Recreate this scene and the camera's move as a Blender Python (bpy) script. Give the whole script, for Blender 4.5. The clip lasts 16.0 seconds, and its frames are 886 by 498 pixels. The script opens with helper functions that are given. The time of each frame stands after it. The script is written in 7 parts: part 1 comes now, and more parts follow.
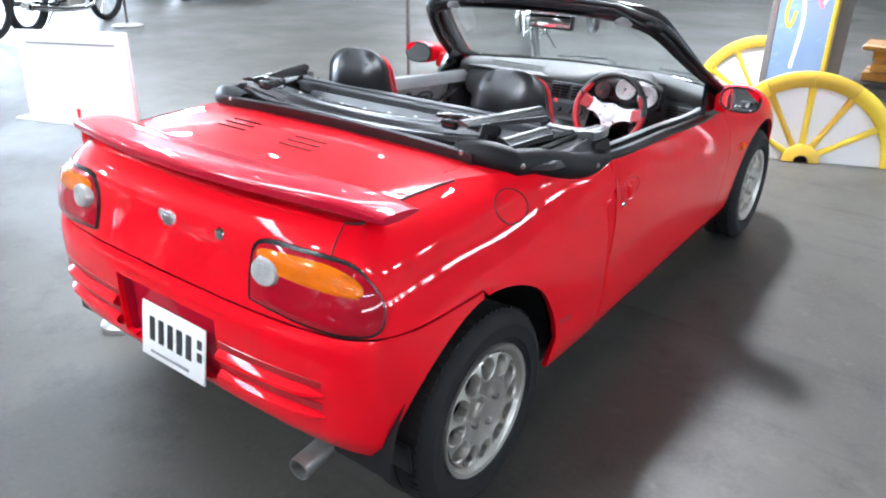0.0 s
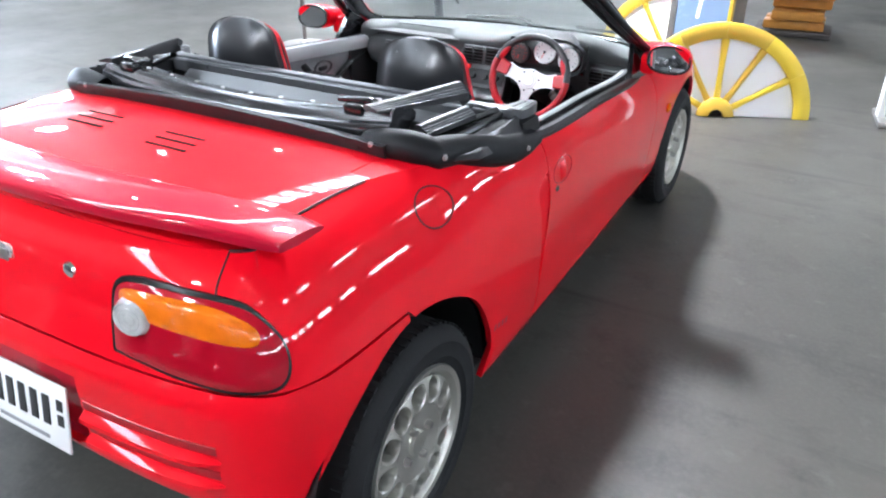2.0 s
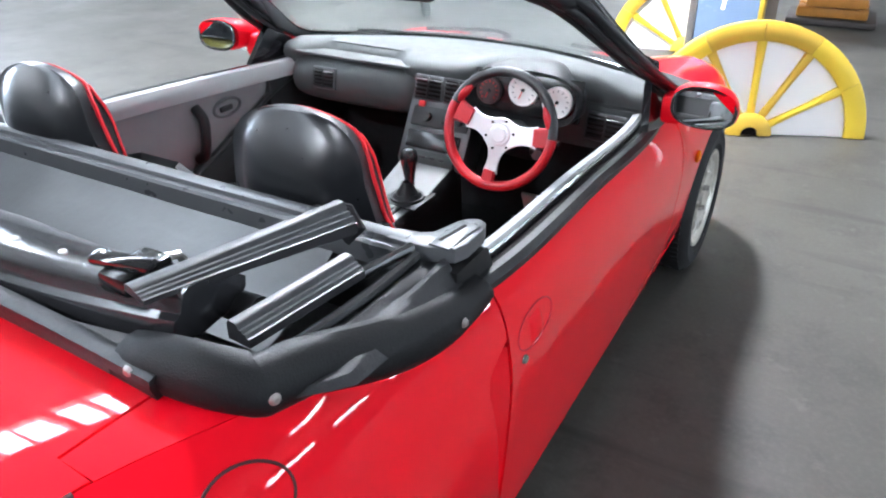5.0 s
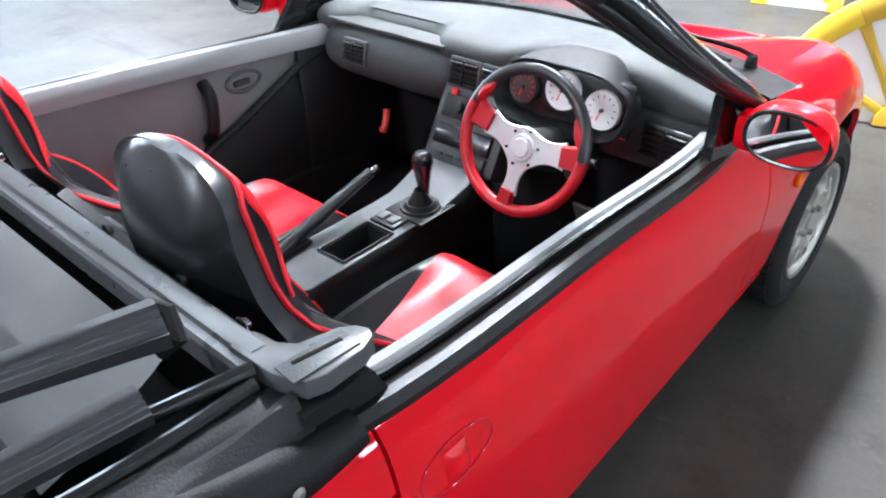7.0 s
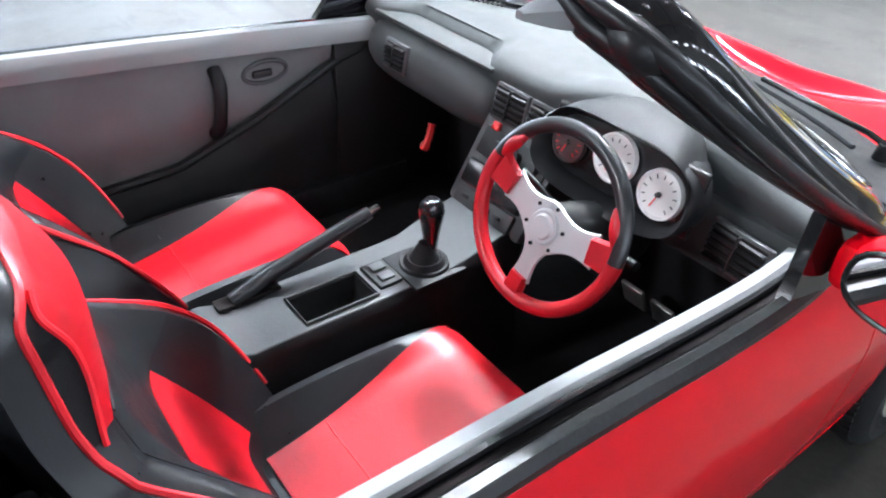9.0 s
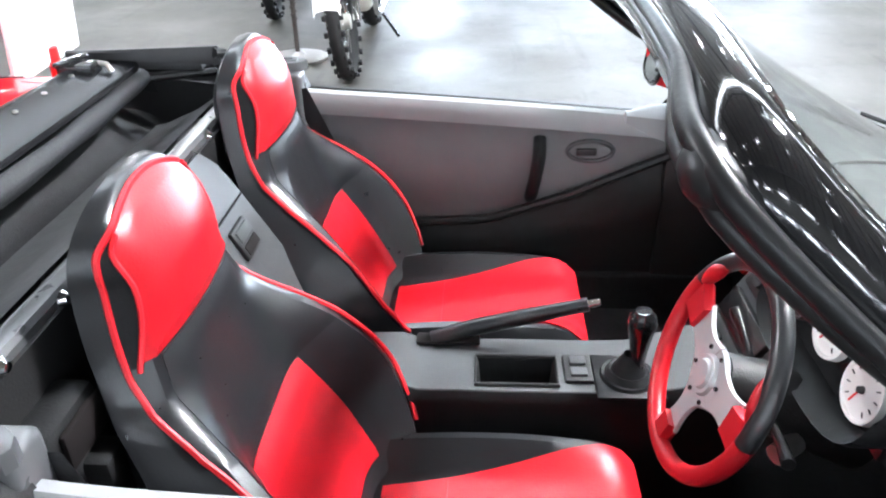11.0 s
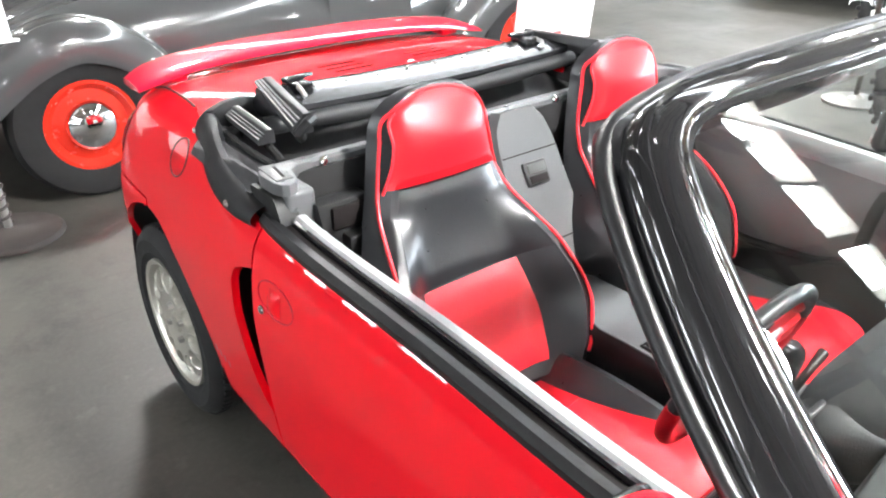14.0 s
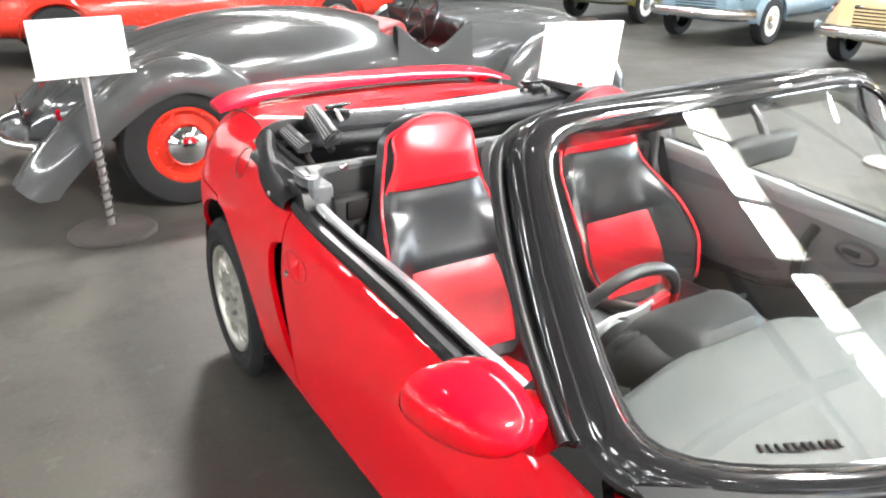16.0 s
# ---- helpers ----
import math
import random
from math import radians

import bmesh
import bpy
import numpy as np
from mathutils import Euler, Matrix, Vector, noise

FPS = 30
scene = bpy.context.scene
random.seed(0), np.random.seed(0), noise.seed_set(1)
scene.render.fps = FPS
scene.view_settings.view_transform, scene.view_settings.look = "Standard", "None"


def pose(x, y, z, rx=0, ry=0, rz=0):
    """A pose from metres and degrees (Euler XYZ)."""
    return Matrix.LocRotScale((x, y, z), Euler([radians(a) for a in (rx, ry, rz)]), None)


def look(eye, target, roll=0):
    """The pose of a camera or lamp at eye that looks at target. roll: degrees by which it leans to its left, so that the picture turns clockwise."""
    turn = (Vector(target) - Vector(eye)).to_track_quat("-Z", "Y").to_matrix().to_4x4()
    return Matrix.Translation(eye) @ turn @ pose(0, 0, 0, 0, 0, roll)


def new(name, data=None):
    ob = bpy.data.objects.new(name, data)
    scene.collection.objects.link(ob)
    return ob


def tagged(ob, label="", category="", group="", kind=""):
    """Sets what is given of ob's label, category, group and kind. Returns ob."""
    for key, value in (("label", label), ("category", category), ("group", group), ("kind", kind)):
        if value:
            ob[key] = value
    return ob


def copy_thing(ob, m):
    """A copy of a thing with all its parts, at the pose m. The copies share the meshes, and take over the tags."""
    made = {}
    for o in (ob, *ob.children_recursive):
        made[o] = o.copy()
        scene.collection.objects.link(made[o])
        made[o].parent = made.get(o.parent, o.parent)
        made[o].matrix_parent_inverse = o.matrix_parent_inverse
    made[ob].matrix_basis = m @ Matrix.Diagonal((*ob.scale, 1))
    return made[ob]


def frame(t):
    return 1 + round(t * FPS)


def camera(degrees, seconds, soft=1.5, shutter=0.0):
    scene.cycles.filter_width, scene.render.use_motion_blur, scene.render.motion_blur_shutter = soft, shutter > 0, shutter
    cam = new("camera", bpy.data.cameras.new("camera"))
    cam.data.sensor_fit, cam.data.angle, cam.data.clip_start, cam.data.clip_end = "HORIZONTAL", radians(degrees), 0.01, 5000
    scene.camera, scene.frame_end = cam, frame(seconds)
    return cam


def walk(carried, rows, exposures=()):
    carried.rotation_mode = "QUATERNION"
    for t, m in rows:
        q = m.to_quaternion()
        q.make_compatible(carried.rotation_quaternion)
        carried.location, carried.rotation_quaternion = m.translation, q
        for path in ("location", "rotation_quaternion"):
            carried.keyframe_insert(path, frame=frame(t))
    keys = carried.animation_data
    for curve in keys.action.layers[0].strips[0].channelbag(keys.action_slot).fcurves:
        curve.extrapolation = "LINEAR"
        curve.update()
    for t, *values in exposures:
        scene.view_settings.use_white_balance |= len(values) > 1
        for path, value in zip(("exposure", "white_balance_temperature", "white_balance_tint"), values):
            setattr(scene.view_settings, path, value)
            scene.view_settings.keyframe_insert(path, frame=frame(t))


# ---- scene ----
cam = camera(61.9, 16.0, soft=2.1)
PATH = [
    (0, (1.530, -0.828, 1.459), (0.439, 0.626, 0.625), 0.8),
    (0.5, (1.488, -0.791, 1.456), (0.464, 0.691, 0.587), 1.2),
    (1, (1.434, -0.754, 1.456), (0.474, 0.765, 0.578), 1.2),
    (1.5, (1.380, -0.701, 1.448), (0.488, 0.842, 0.541), -0.3),
    (2, (1.344, -0.576, 1.436), (0.476, 0.966, 0.503), 0.4),
    (2.5, (1.338, -0.422, 1.436), (0.383, 1.073, 0.514), 0.2),
    (3, (1.290, -0.317, 1.422), (0.294, 1.151, 0.499), -1.4),
    (3.5, (1.186, -0.179, 1.416), (0.291, 1.359, 0.502), -2.7),
    (4, (1.112, -0.025, 1.398), (0.331, 1.566, 0.471), -3.1),
    (4.2, (1.095, 0.045, 1.397), (0.301, 1.631, 0.473), -2.9),
    (6.3, (1.072, 0.628, 1.384), (0.050, 1.926, 0.257), 0.5),
    (6.5, (1.097, 0.677, 1.396), (0.024, 1.938, 0.275), -1.2),
    (7, (1.100, 0.781, 1.397), (-0.023, 2.003, 0.279), -2.0),
    (7.5, (1.020, 0.918, 1.390), (-0.085, 2.159, 0.277), -0.9),
    (8, (0.951, 1.010, 1.385), (-0.128, 2.260, 0.256), 0.5),
    (8.2, (0.941, 1.034, 1.381), (-0.143, 2.259, 0.231), 0.8),
    (10.3, (1.002, 1.440, 1.351), (-0.656, 1.772, 0.282), 0.4),
    (10.5, (1.006, 1.477, 1.352), (-0.681, 1.695, 0.299), -1.4),
    (11, (1.082, 1.589, 1.355), (-0.650, 1.487, 0.361), -1.0),
    (11.5, (1.151, 1.704, 1.362), (-0.502, 1.203, 0.353), -2.6),
    (12, (1.131, 1.806, 1.344), (-0.396, 0.999, 0.336), -3.3),
    (12.5, (1.110, 1.912, 1.367), (-0.326, 0.934, 0.376), -1.2),
    (13, (1.166, 2.061, 1.377), (-0.166, 0.900, 0.440), -1.6),
    (13.5, (1.211, 2.225, 1.389), (0.021, 0.918, 0.453), -1.4),
    (14, (1.180, 2.305, 1.389), (0.068, 0.922, 0.467), -0.7),
    (14.5, (1.143, 2.375, 1.403), (0.041, 0.946, 0.542), 0.8),
    (15, (1.151, 2.506, 1.415), (0.066, 1.050, 0.575), 0.7),
    (15.5, (1.178, 2.674, 1.441), (0.152, 1.171, 0.612), 1.4),
    (16, (1.254, 2.779, 1.446), (0.284, 1.225, 0.645), 0.5),
]
walk(cam, [(t, look(eye, target, roll)) for t, eye, target, roll in PATH],
     [(0.0, 1.27, 5780, 10), (4.0, 1.38, 5780, 10), (8.2, 1.25, 5780, 10), (10.5, 1.33, 6000, 10), (12.5, 1.7, 6300, 10), (14.0, 1.78, 6500, 10), (16.0, 1.8, 6650, 10)])

# ---- world, lights, exposure ----
world = bpy.data.worlds.new("world")
scene.world = world
world.use_nodes = True
wn = world.node_tree
sky = wn.nodes.new("ShaderNodeTexSky")
sky.sky_type, sky.sun_disc = "NISHITA", False
sky.sun_elevation, sky.sun_rotation = radians(50), radians(300)
wn.nodes["Background"].inputs[1].default_value = 0.12
wn.links.new(sky.outputs[0], wn.nodes["Background"].inputs[0])

ROOF = 4.5          # underside of the roof
HALL = (-22.0, 14.0, -16.0, 20.0)


def area(name, place, target, sx, sy, watts, colour):
    d = bpy.data.lights.new(name, "AREA")
    d.shape, d.size, d.size_y, d.energy, d.color = "RECTANGLE", sx, sy, watts, colour
    ob = new(name, d)
    ob.matrix_world = look(place, target)
    return ob


# daylight in the roof's strips of skylights, and in the open door of the hall
# the strip at -13.5 is unseen, added as fill for the hall
for sx in (-3.35, -13.5):
    area("skylight_strip_light", (sx, 2.0, ROOF + 0.115), (sx, 2.0001, 0), 0.58, 34.0, 430, (0.88, 0.95, 1.0))
area("skylight_strip_light", (7.6, 2.0, ROOF + 0.115), (7.6, 2.0001, 0), 0.58, 34.0, 850, (0.92, 0.96, 1.0))
area("high_window_light", (HALL[1] + 0.17, 2.0, 3.2), (0, 2.0, 3.2), 34.0, 0.58, 420, (0.9, 0.95, 1.0))
area("door_daylight", (HALL[0] + 0.25, 7.0, 2.0), (0, 6.0, 0.6), 16.0, 3.4, 2300, (0.8, 0.9, 1.0))
LAMPS = [(-0.8, 3.95), (-8.7, 5.4), (-1.0, -3.2), (-8.7, -3.0), (-8.7, 12.5), (-1.0, 11.5)]
for k, (lx, ly) in enumerate(LAMPS):
    d = bpy.data.lights.new("bay_lamp_light", "AREA")
    d.shape, d.size, d.energy, d.color = "DISK", 0.5, 95 if k else 275, (0.99, 0.98, 0.96)
    ob = new("bay_lamp_light", d)
    ob.location = (lx, ly, ROOF - 0.62)

# ---- materials ----


def mat(name, colour, rough=0.5, metal=0.0, coat=0.0, vary=0.12, scale=8.0, bump=0.0, bscale=120.0, spec=0.5, rvary=0.08):
    m = bpy.data.materials.new(name)
    m.use_nodes = True
    nt = m.node_tree
    b = nt.nodes["Principled BSDF"]
    b.inputs["Roughness"].default_value = rough
    b.inputs["Metallic"].default_value = metal
    b.inputs["Specular IOR Level"].default_value = spec
    b.inputs["Coat Weight"].default_value = coat
    b.inputs["Coat Roughness"].default_value = 0.03
    b.inputs["Coat IOR"].default_value = 1.5
    tc = nt.nodes.new("ShaderNodeTexCoord")
    n1 = nt.nodes.new("ShaderNodeTexNoise")
    n1.inputs["Scale"].default_value, n1.inputs["Detail"].default_value = scale, 5.0
    nt.links.new(tc.outputs["Object"], n1.inputs["Vector"])
    ramp = nt.nodes.new("ShaderNodeMix")
    ramp.data_type = "RGBA"
    lo = [max(0.0, c * (1 - vary)) for c in colour]
    hi = [min(1.0, c * (1 + vary)) for c in colour]
    ramp.inputs[6].default_value, ramp.inputs[7].default_value = (*lo, 1), (*hi, 1)
    nt.links.new(n1.outputs["Fac"], ramp.inputs[0])
    nt.links.new(ramp.outputs[2], b.inputs["Base Color"])
    if rvary:
        mr = nt.nodes.new("ShaderNodeMapRange")
        mr.inputs["To Min"].default_value, mr.inputs["To Max"].default_value = max(0.02, rough - rvary), min(1, rough + rvary)
        n3 = nt.nodes.new("ShaderNodeTexNoise")
        n3.inputs["Scale"].default_value, n3.inputs["Detail"].default_value = scale * 3.1, 3.0
        nt.links.new(tc.outputs["Object"], n3.inputs["Vector"])
        nt.links.new(n3.outputs["Fac"], mr.inputs["Value"])
        nt.links.new(mr.outputs[0], b.inputs["Roughness"])
    if bump:
        n2 = nt.nodes.new("ShaderNodeTexNoise")
        n2.inputs["Scale"].default_value, n2.inputs["Detail"].default_value = bscale, 4.0
        nt.links.new(tc.outputs["Object"], n2.inputs["Vector"])
        bp = nt.nodes.new("ShaderNodeBump")
        bp.inputs["Strength"].default_value, bp.inputs["Distance"].default_value = bump, 0.002
        nt.links.new(n2.outputs["Fac"], bp.inputs["Height"])
        nt.links.new(bp.outputs[0], b.inputs["Normal"])
    return m


def glow(name, colour, strength):
    m = bpy.data.materials.new(name)
    m.use_nodes = True
    nt = m.node_tree
    e = nt.nodes.new("ShaderNodeEmission")
    e.inputs[0].default_value, e.inputs[1].default_value = (*colour, 1), strength
    nt.links.new(e.outputs[0], nt.nodes["Material Output"].inputs[0])
    return m


def glass(name, colour=(1, 1, 1), rough=0.0):
    m = bpy.data.materials.new(name)
    m.use_nodes = True
    b = m.node_tree.nodes["Principled BSDF"]
    b.inputs["Base Color"].default_value = (*colour, 1)
    b.inputs["Roughness"].default_value = rough
    b.inputs["Transmission Weight"].default_value = 1.0
    b.inputs["IOR"].default_value = 1.6
    return m


RED = mat("red_paint", (0.8, 0.002, 0.012), 0.4, 0.0, 1.0, 0.05, 3.0, rvary=0.03, spec=0.05)
RED.node_tree.nodes["Principled BSDF"].inputs["Coat IOR"].default_value = 1.36
# spoiler paint, also the painted shade of plate recess and handle ring
DARKRED = mat("deep_red_paint_and_shade", (0.52, 0.004, 0.028), 0.4, 0.0, 0.9, 0.05, 4.0, rvary=0.03, spec=0.08)
# darker bumper red, with the shade of its grooves in the colour
GROOVESHADE = mat("groove_shade_red", (0.36, 0.003, 0.01), 0.35, coat=0.4)
SEAMRED = mat("dark_red_seam", (0.05, 0.002, 0.004), 0.6)
STICKER = mat("faded_sticker", (0.3, 0.02, 0.03), 0.5)
# near-black that stands for the shade in openings and behind seams
GAPSHADE = mat("gap_shade", (0.012, 0.01, 0.01), 0.8, spec=0.1)
TYRE = mat("tyre_rubber", (0.014, 0.014, 0.0145), 0.75, spec=0.3, bump=0.3, bscale=160)
ALLOY = mat("alloy", (0.62, 0.6, 0.54), 0.36, 0.85, vary=0.12, scale=25, bump=0.15, bscale=200)
BADGE = mat("satin_chrome", (0.8, 0.8, 0.8), 0.28, 0.7, vary=0.05)
CHROME = mat("chrome", (0.85, 0.85, 0.86), 0.07, 1.0, vary=0.03, rvary=0.03)
STEEL = mat("dull_steel", (0.42, 0.4, 0.38), 0.4, 0.9, vary=0.2, scale=30)
BLACKTRIM = mat("black_trim", (0.01, 0.01, 0.0105), 0.22, vary=0.2, scale=20)
GLOSSBLACK = mat("gloss_black_paint", (0.012, 0.012, 0.013), 0.12, coat=0.6, rvary=0.04)
RUBBER = mat("black_rubber", (0.008, 0.008, 0.0088), 0.36, vary=0.3, scale=30, bump=0.2, spec=0.4)
VINYL = mat("black_vinyl", (0.006, 0.006, 0.0068), 0.5, vary=0.25, scale=30, bump=0.35, bscale=420, spec=0.24)
CLOTH = mat("black_fabric", (0.012, 0.012, 0.0135), 0.6, vary=0.3, scale=14, bump=0.5, bscale=300, spec=0.5)
LEATHER = mat("black_leather", (0.009, 0.0095, 0.011), 0.31, spec=0.65, vary=0.15, scale=18, bump=0.12, bscale=260)
REDLEATHER = mat("red_leather", (0.42, 0.005, 0.012), 0.36, spec=0.42, vary=0.06, scale=9, bump=0.15, bscale=240)
PIPING = mat("red_piping", (0.66, 0.01, 0.02), 0.45)
GREYPLASTIC = mat("grey_plastic", (0.046, 0.049, 0.049), 0.6, spec=0.25, vary=0.08, scale=10, bump=0.15, bscale=320)
CAPGREY = mat("door_cap_grey", (0.25, 0.255, 0.26), 0.35, vary=0.06, scale=12)
CORNERGREY = mat("corner_grey_plastic", (0.078, 0.08, 0.084), 0.3, spec=0.6, vary=0.06, scale=10, bump=0.05, bscale=320)
MIDGREY = mat("mid_grey_plastic", (0.045, 0.047, 0.049), 0.4, vary=0.1, scale=10, bump=0.35, bscale=320)
BOWBLACK = mat("glossy_bow", (0.02, 0.02, 0.022), 0.2, spec=1.0, vary=0.1, rvary=0.03)
REARVINYL = mat("clear_grey_vinyl", (0.065, 0.066, 0.068), 0.35, vary=0.3, scale=6, bump=0.3, bscale=40)
RAIL = mat("rail_rubber", (0.014, 0.014, 0.0155), 0.47, spec=0.55, vary=0.3, scale=20, bump=0.15, bscale=180)
PIPE = mat("pipe_steel", (0.3, 0.29, 0.27), 0.42, 0.7, vary=0.25, scale=40)
DARKPLASTIC = mat("dark_plastic", (0.011, 0.011, 0.0115), 0.5, spec=0.35, vary=0.15, scale=12, bump=0.35, bscale=320)
CARPET = mat("carpet", (0.015, 0.015, 0.016), 0.95, spec=0.1, vary=0.3, scale=60, bump=1.0, bscale=500)
DOORCARD = mat("door_cloth", (0.138, 0.138, 0.141), 0.8, vary=0.15, scale=12, bump=0.6, bscale=500)
WHITE = mat("white_card", (0.86, 0.86, 0.85), 0.5, vary=0.02)
INK = mat("grey_print", (0.25, 0.25, 0.26), 0.6)
BLACKINK = mat("black_print", (0.03, 0.03, 0.03), 0.6)
REDLENS = mat("red_lens", (0.4, 0.002, 0.014), 0.2, spec=0.05, coat=1.0, rvary=0.03)
AMBERLENS = mat("amber_lens", (0.8, 0.17, 0.004), 0.2, spec=0.05, coat=1.0, rvary=0.03, vary=0.2, scale=40)
CLEARLENS = mat("clear_lens", (0.5, 0.5, 0.48), 0.12, coat=1.0, vary=0.25, scale=60)
MIRROR = mat("mirror_glass", (0.9, 0.9, 0.9), 0.02, 1.0, vary=0.0, rvary=0.0)
GLASS = glass("windscreen_glass", (0.93, 0.97, 0.95))
SILVERPLATE = mat("silver_plate", (0.55, 0.55, 0.56), 0.4, 0.5, vary=0.05, scale=30)
DIALFACE = mat("dial_face", (0.8, 0.78, 0.76), 0.4, vary=0.04)
DIALDARK = mat("dark_dial_face", (0.05, 0.035, 0.035), 0.3)
REDMARK = mat("red_mark", (0.7, 0.02, 0.02), 0.4)
YELLOW = mat("yellow_paint", (0.72, 0.52, 0.03), 0.5, vary=0.12, scale=6, bump=0.2, bscale=60)
OCHRE = mat("ochre_paint", (0.55, 0.36, 0.03), 0.5, vary=0.15, scale=6)
WOOD = mat("varnished_wood", (0.5, 0.22, 0.04), 0.35, vary=0.3, scale=14)
DARKGREY = mat("dark_grey_car_paint", (0.06, 0.062, 0.063), 0.2, coat=1.0, vary=0.12, scale=5, rvary=0.05)
BLUEGREY = mat("blue_grey_car_paint", (0.16, 0.24, 0.29), 0.25, coat=0.8)
OLIVE = mat("olive_car_paint", (0.14, 0.13, 0.03), 0.3, coat=0.6)
BEIGE = mat("beige_car_paint", (0.5, 0.38, 0.2), 0.3, coat=0.8)
CARRED = mat("bright_red_car_paint", (0.62, 0.03, 0.015), 0.25, coat=0.8)
BLUE = mat("blue_paint", (0.03, 0.1, 0.42), 0.3, coat=0.5)
PALEBLUE = mat("panel_blue", (0.2, 0.28, 0.42), 0.25, coat=0.4, vary=0.2, scale=3)
BROWNSTEEL = mat("brown_pillar", (0.16, 0.13, 0.11), 0.5)
WINDOWDARK = mat("dark_window", (0.02, 0.022, 0.024), 0.08, coat=0.5)
WALLPAINT = mat("wall_paint", (0.09, 0.087, 0.08), 0.8, vary=0.15, scale=0.8, bump=0.3, bscale=30)
ROOFING = mat("roof_boards", (0.3, 0.275, 0.235), 0.75, vary=0.45, scale=2.5)
BEAM = mat("roof_beam", (0.06, 0.05, 0.045), 0.7, vary=0.2)
SKYLIGHT = glow("skylight_glow", (0.88, 0.95, 1.0), 9.0)
DAYLIGHT = glow("daylight_glow", (0.82, 0.91, 1.0), 4.5)
BULB = glow("bay_lamp_glow", (0.97, 0.98, 1.0), 75.0)


def floor_material():
    m = bpy.data.materials.new("floor_asphalt")
    m.use_nodes = True
    nt = m.node_tree
    b = nt.nodes["Principled BSDF"]
    tc = nt.nodes.new("ShaderNodeTexCoord")

    def tex(scale, detail, rough=0.55, stretch=None):
        n = nt.nodes.new("ShaderNodeTexNoise")
        n.inputs["Scale"].default_value, n.inputs["Detail"].default_value, n.inputs["Roughness"].default_value = scale, detail, rough
        src = tc.outputs["Object"]
        if stretch:
            mp = nt.nodes.new("ShaderNodeMapping")
            mp.inputs["Scale"].default_value = stretch
            nt.links.new(src, mp.inputs["Vector"])
            src = mp.outputs[0]
        nt.links.new(src, n.inputs["Vector"])
        return n.outputs["Fac"]

    def mix(fac, a, b2, kind="MIX"):
        x = nt.nodes.new("ShaderNodeMix")
        x.data_type, x.blend_type = "RGBA", kind
        if hasattr(fac, "is_linked"):
            nt.links.new(fac, x.inputs[0])
        else:
            x.inputs[0].default_value = fac
        for sock, v in ((x.inputs[6], a), (x.inputs[7], b2)):
            if isinstance(v, tuple):
                sock.default_value = v
            else:
                nt.links.new(v, sock)
        return x.outputs[2]

    def ramp(fac, lo, hi):
        r = nt.nodes.new("ShaderNodeMapRange")
        r.inputs["From Min"].default_value, r.inputs["From Max"].default_value = lo, hi
        nt.links.new(fac, r.inputs["Value"])
        return r.outputs[0]

    base = mix(ramp(tex(0.7, 6), 0.3, 0.7), (0.0450, 0.0423, 0.0363, 1), (0.0802, 0.0750, 0.0636, 1))
    base = mix(ramp(tex(3.2, 7, 0.7), 0.5, 0.7), base, (0.0313, 0.0291, 0.0252, 1))
    base = mix(ramp(tex(9.0, 6, 0.65), 0.6, 0.78), base, (0.1032, 0.0972, 0.0850, 1))
    base = mix(ramp(tex(60, 3), 0.45, 1.3), base, (0.0908, 0.0852, 0.0740, 1))
    base = mix(ramp(tex(1.5, 5, 0.6, (0.25, 3.0, 1)), 0.6, 0.72), base, (0.0313, 0.0291, 0.0252, 1))
    nt.links.new(base, b.inputs["Base Color"])
    nt.links.new(ramp(tex(1.1, 5), -0.5, 1.5), b.inputs["Roughness"])
    bp = nt.nodes.new("ShaderNodeBump")
    bp.inputs["Strength"].default_value, bp.inputs["Distance"].default_value = 0.12, 0.003
    nt.links.new(tex(120, 5, 0.7), bp.inputs["Height"])
    nt.links.new(bp.outputs[0], b.inputs["Normal"])
    return m


FLOORING = floor_material()

# ---- building helpers ----


def thing(name, label, category, m=None, group="", kind=""):
    ob = new(name)
    ob.matrix_basis = m or Matrix()
    ob.empty_display_size = 0.1
    return tagged(ob, label, category, group, kind)


def mesh_of(name, bm, material, sharp=38):
    me = bpy.data.meshes.new(name)
    for f in bm.faces:
        f.smooth = True
    bm.to_mesh(me)
    bm.free()
    me.set_sharp_from_angle(angle=radians(sharp))
    for m in material if isinstance(material, (list, tuple)) else [material]:
        me.materials.append(m)
    return me


def part(name, bm, material, parent, label="", sharp=38):
    ob = new(name, mesh_of(name, bm, material, sharp))
    ob.parent = parent
    return tagged(ob, label)


def solo(name, bm, material, label, category, kind="", m=None, group=""):
    ob = new(name, mesh_of(name, bm, material))
    if m:
        ob.matrix_basis = m
    return tagged(ob, label, category, group, kind)


def crom(c, t):
    """Catmull-Rom through the points c at the index t."""
    n = len(c)
    t = min(max(t, 0.0), n - 1.0)
    i = min(int(t), n - 2)
    f = t - i
    p1, p2 = c[i], c[i + 1]
    p0 = c[i - 1] if i else [2 * a - b for a, b in zip(p1, p2)]
    p3 = c[i + 2] if i + 2 < n else [2 * b - a for a, b in zip(p1, p2)]
    return [0.5 * (2 * b + (d - a) * f + (2 * a - 5 * b + 4 * d - e) * f * f + (3 * b - a - 3 * d + e) * f ** 3) for a, b, d, e in zip(p0, p1, p2, p3)]


def smooth(c, n):
    return [Vector(crom(c, i * (len(c) - 1) / n)) for i in range(n + 1)]


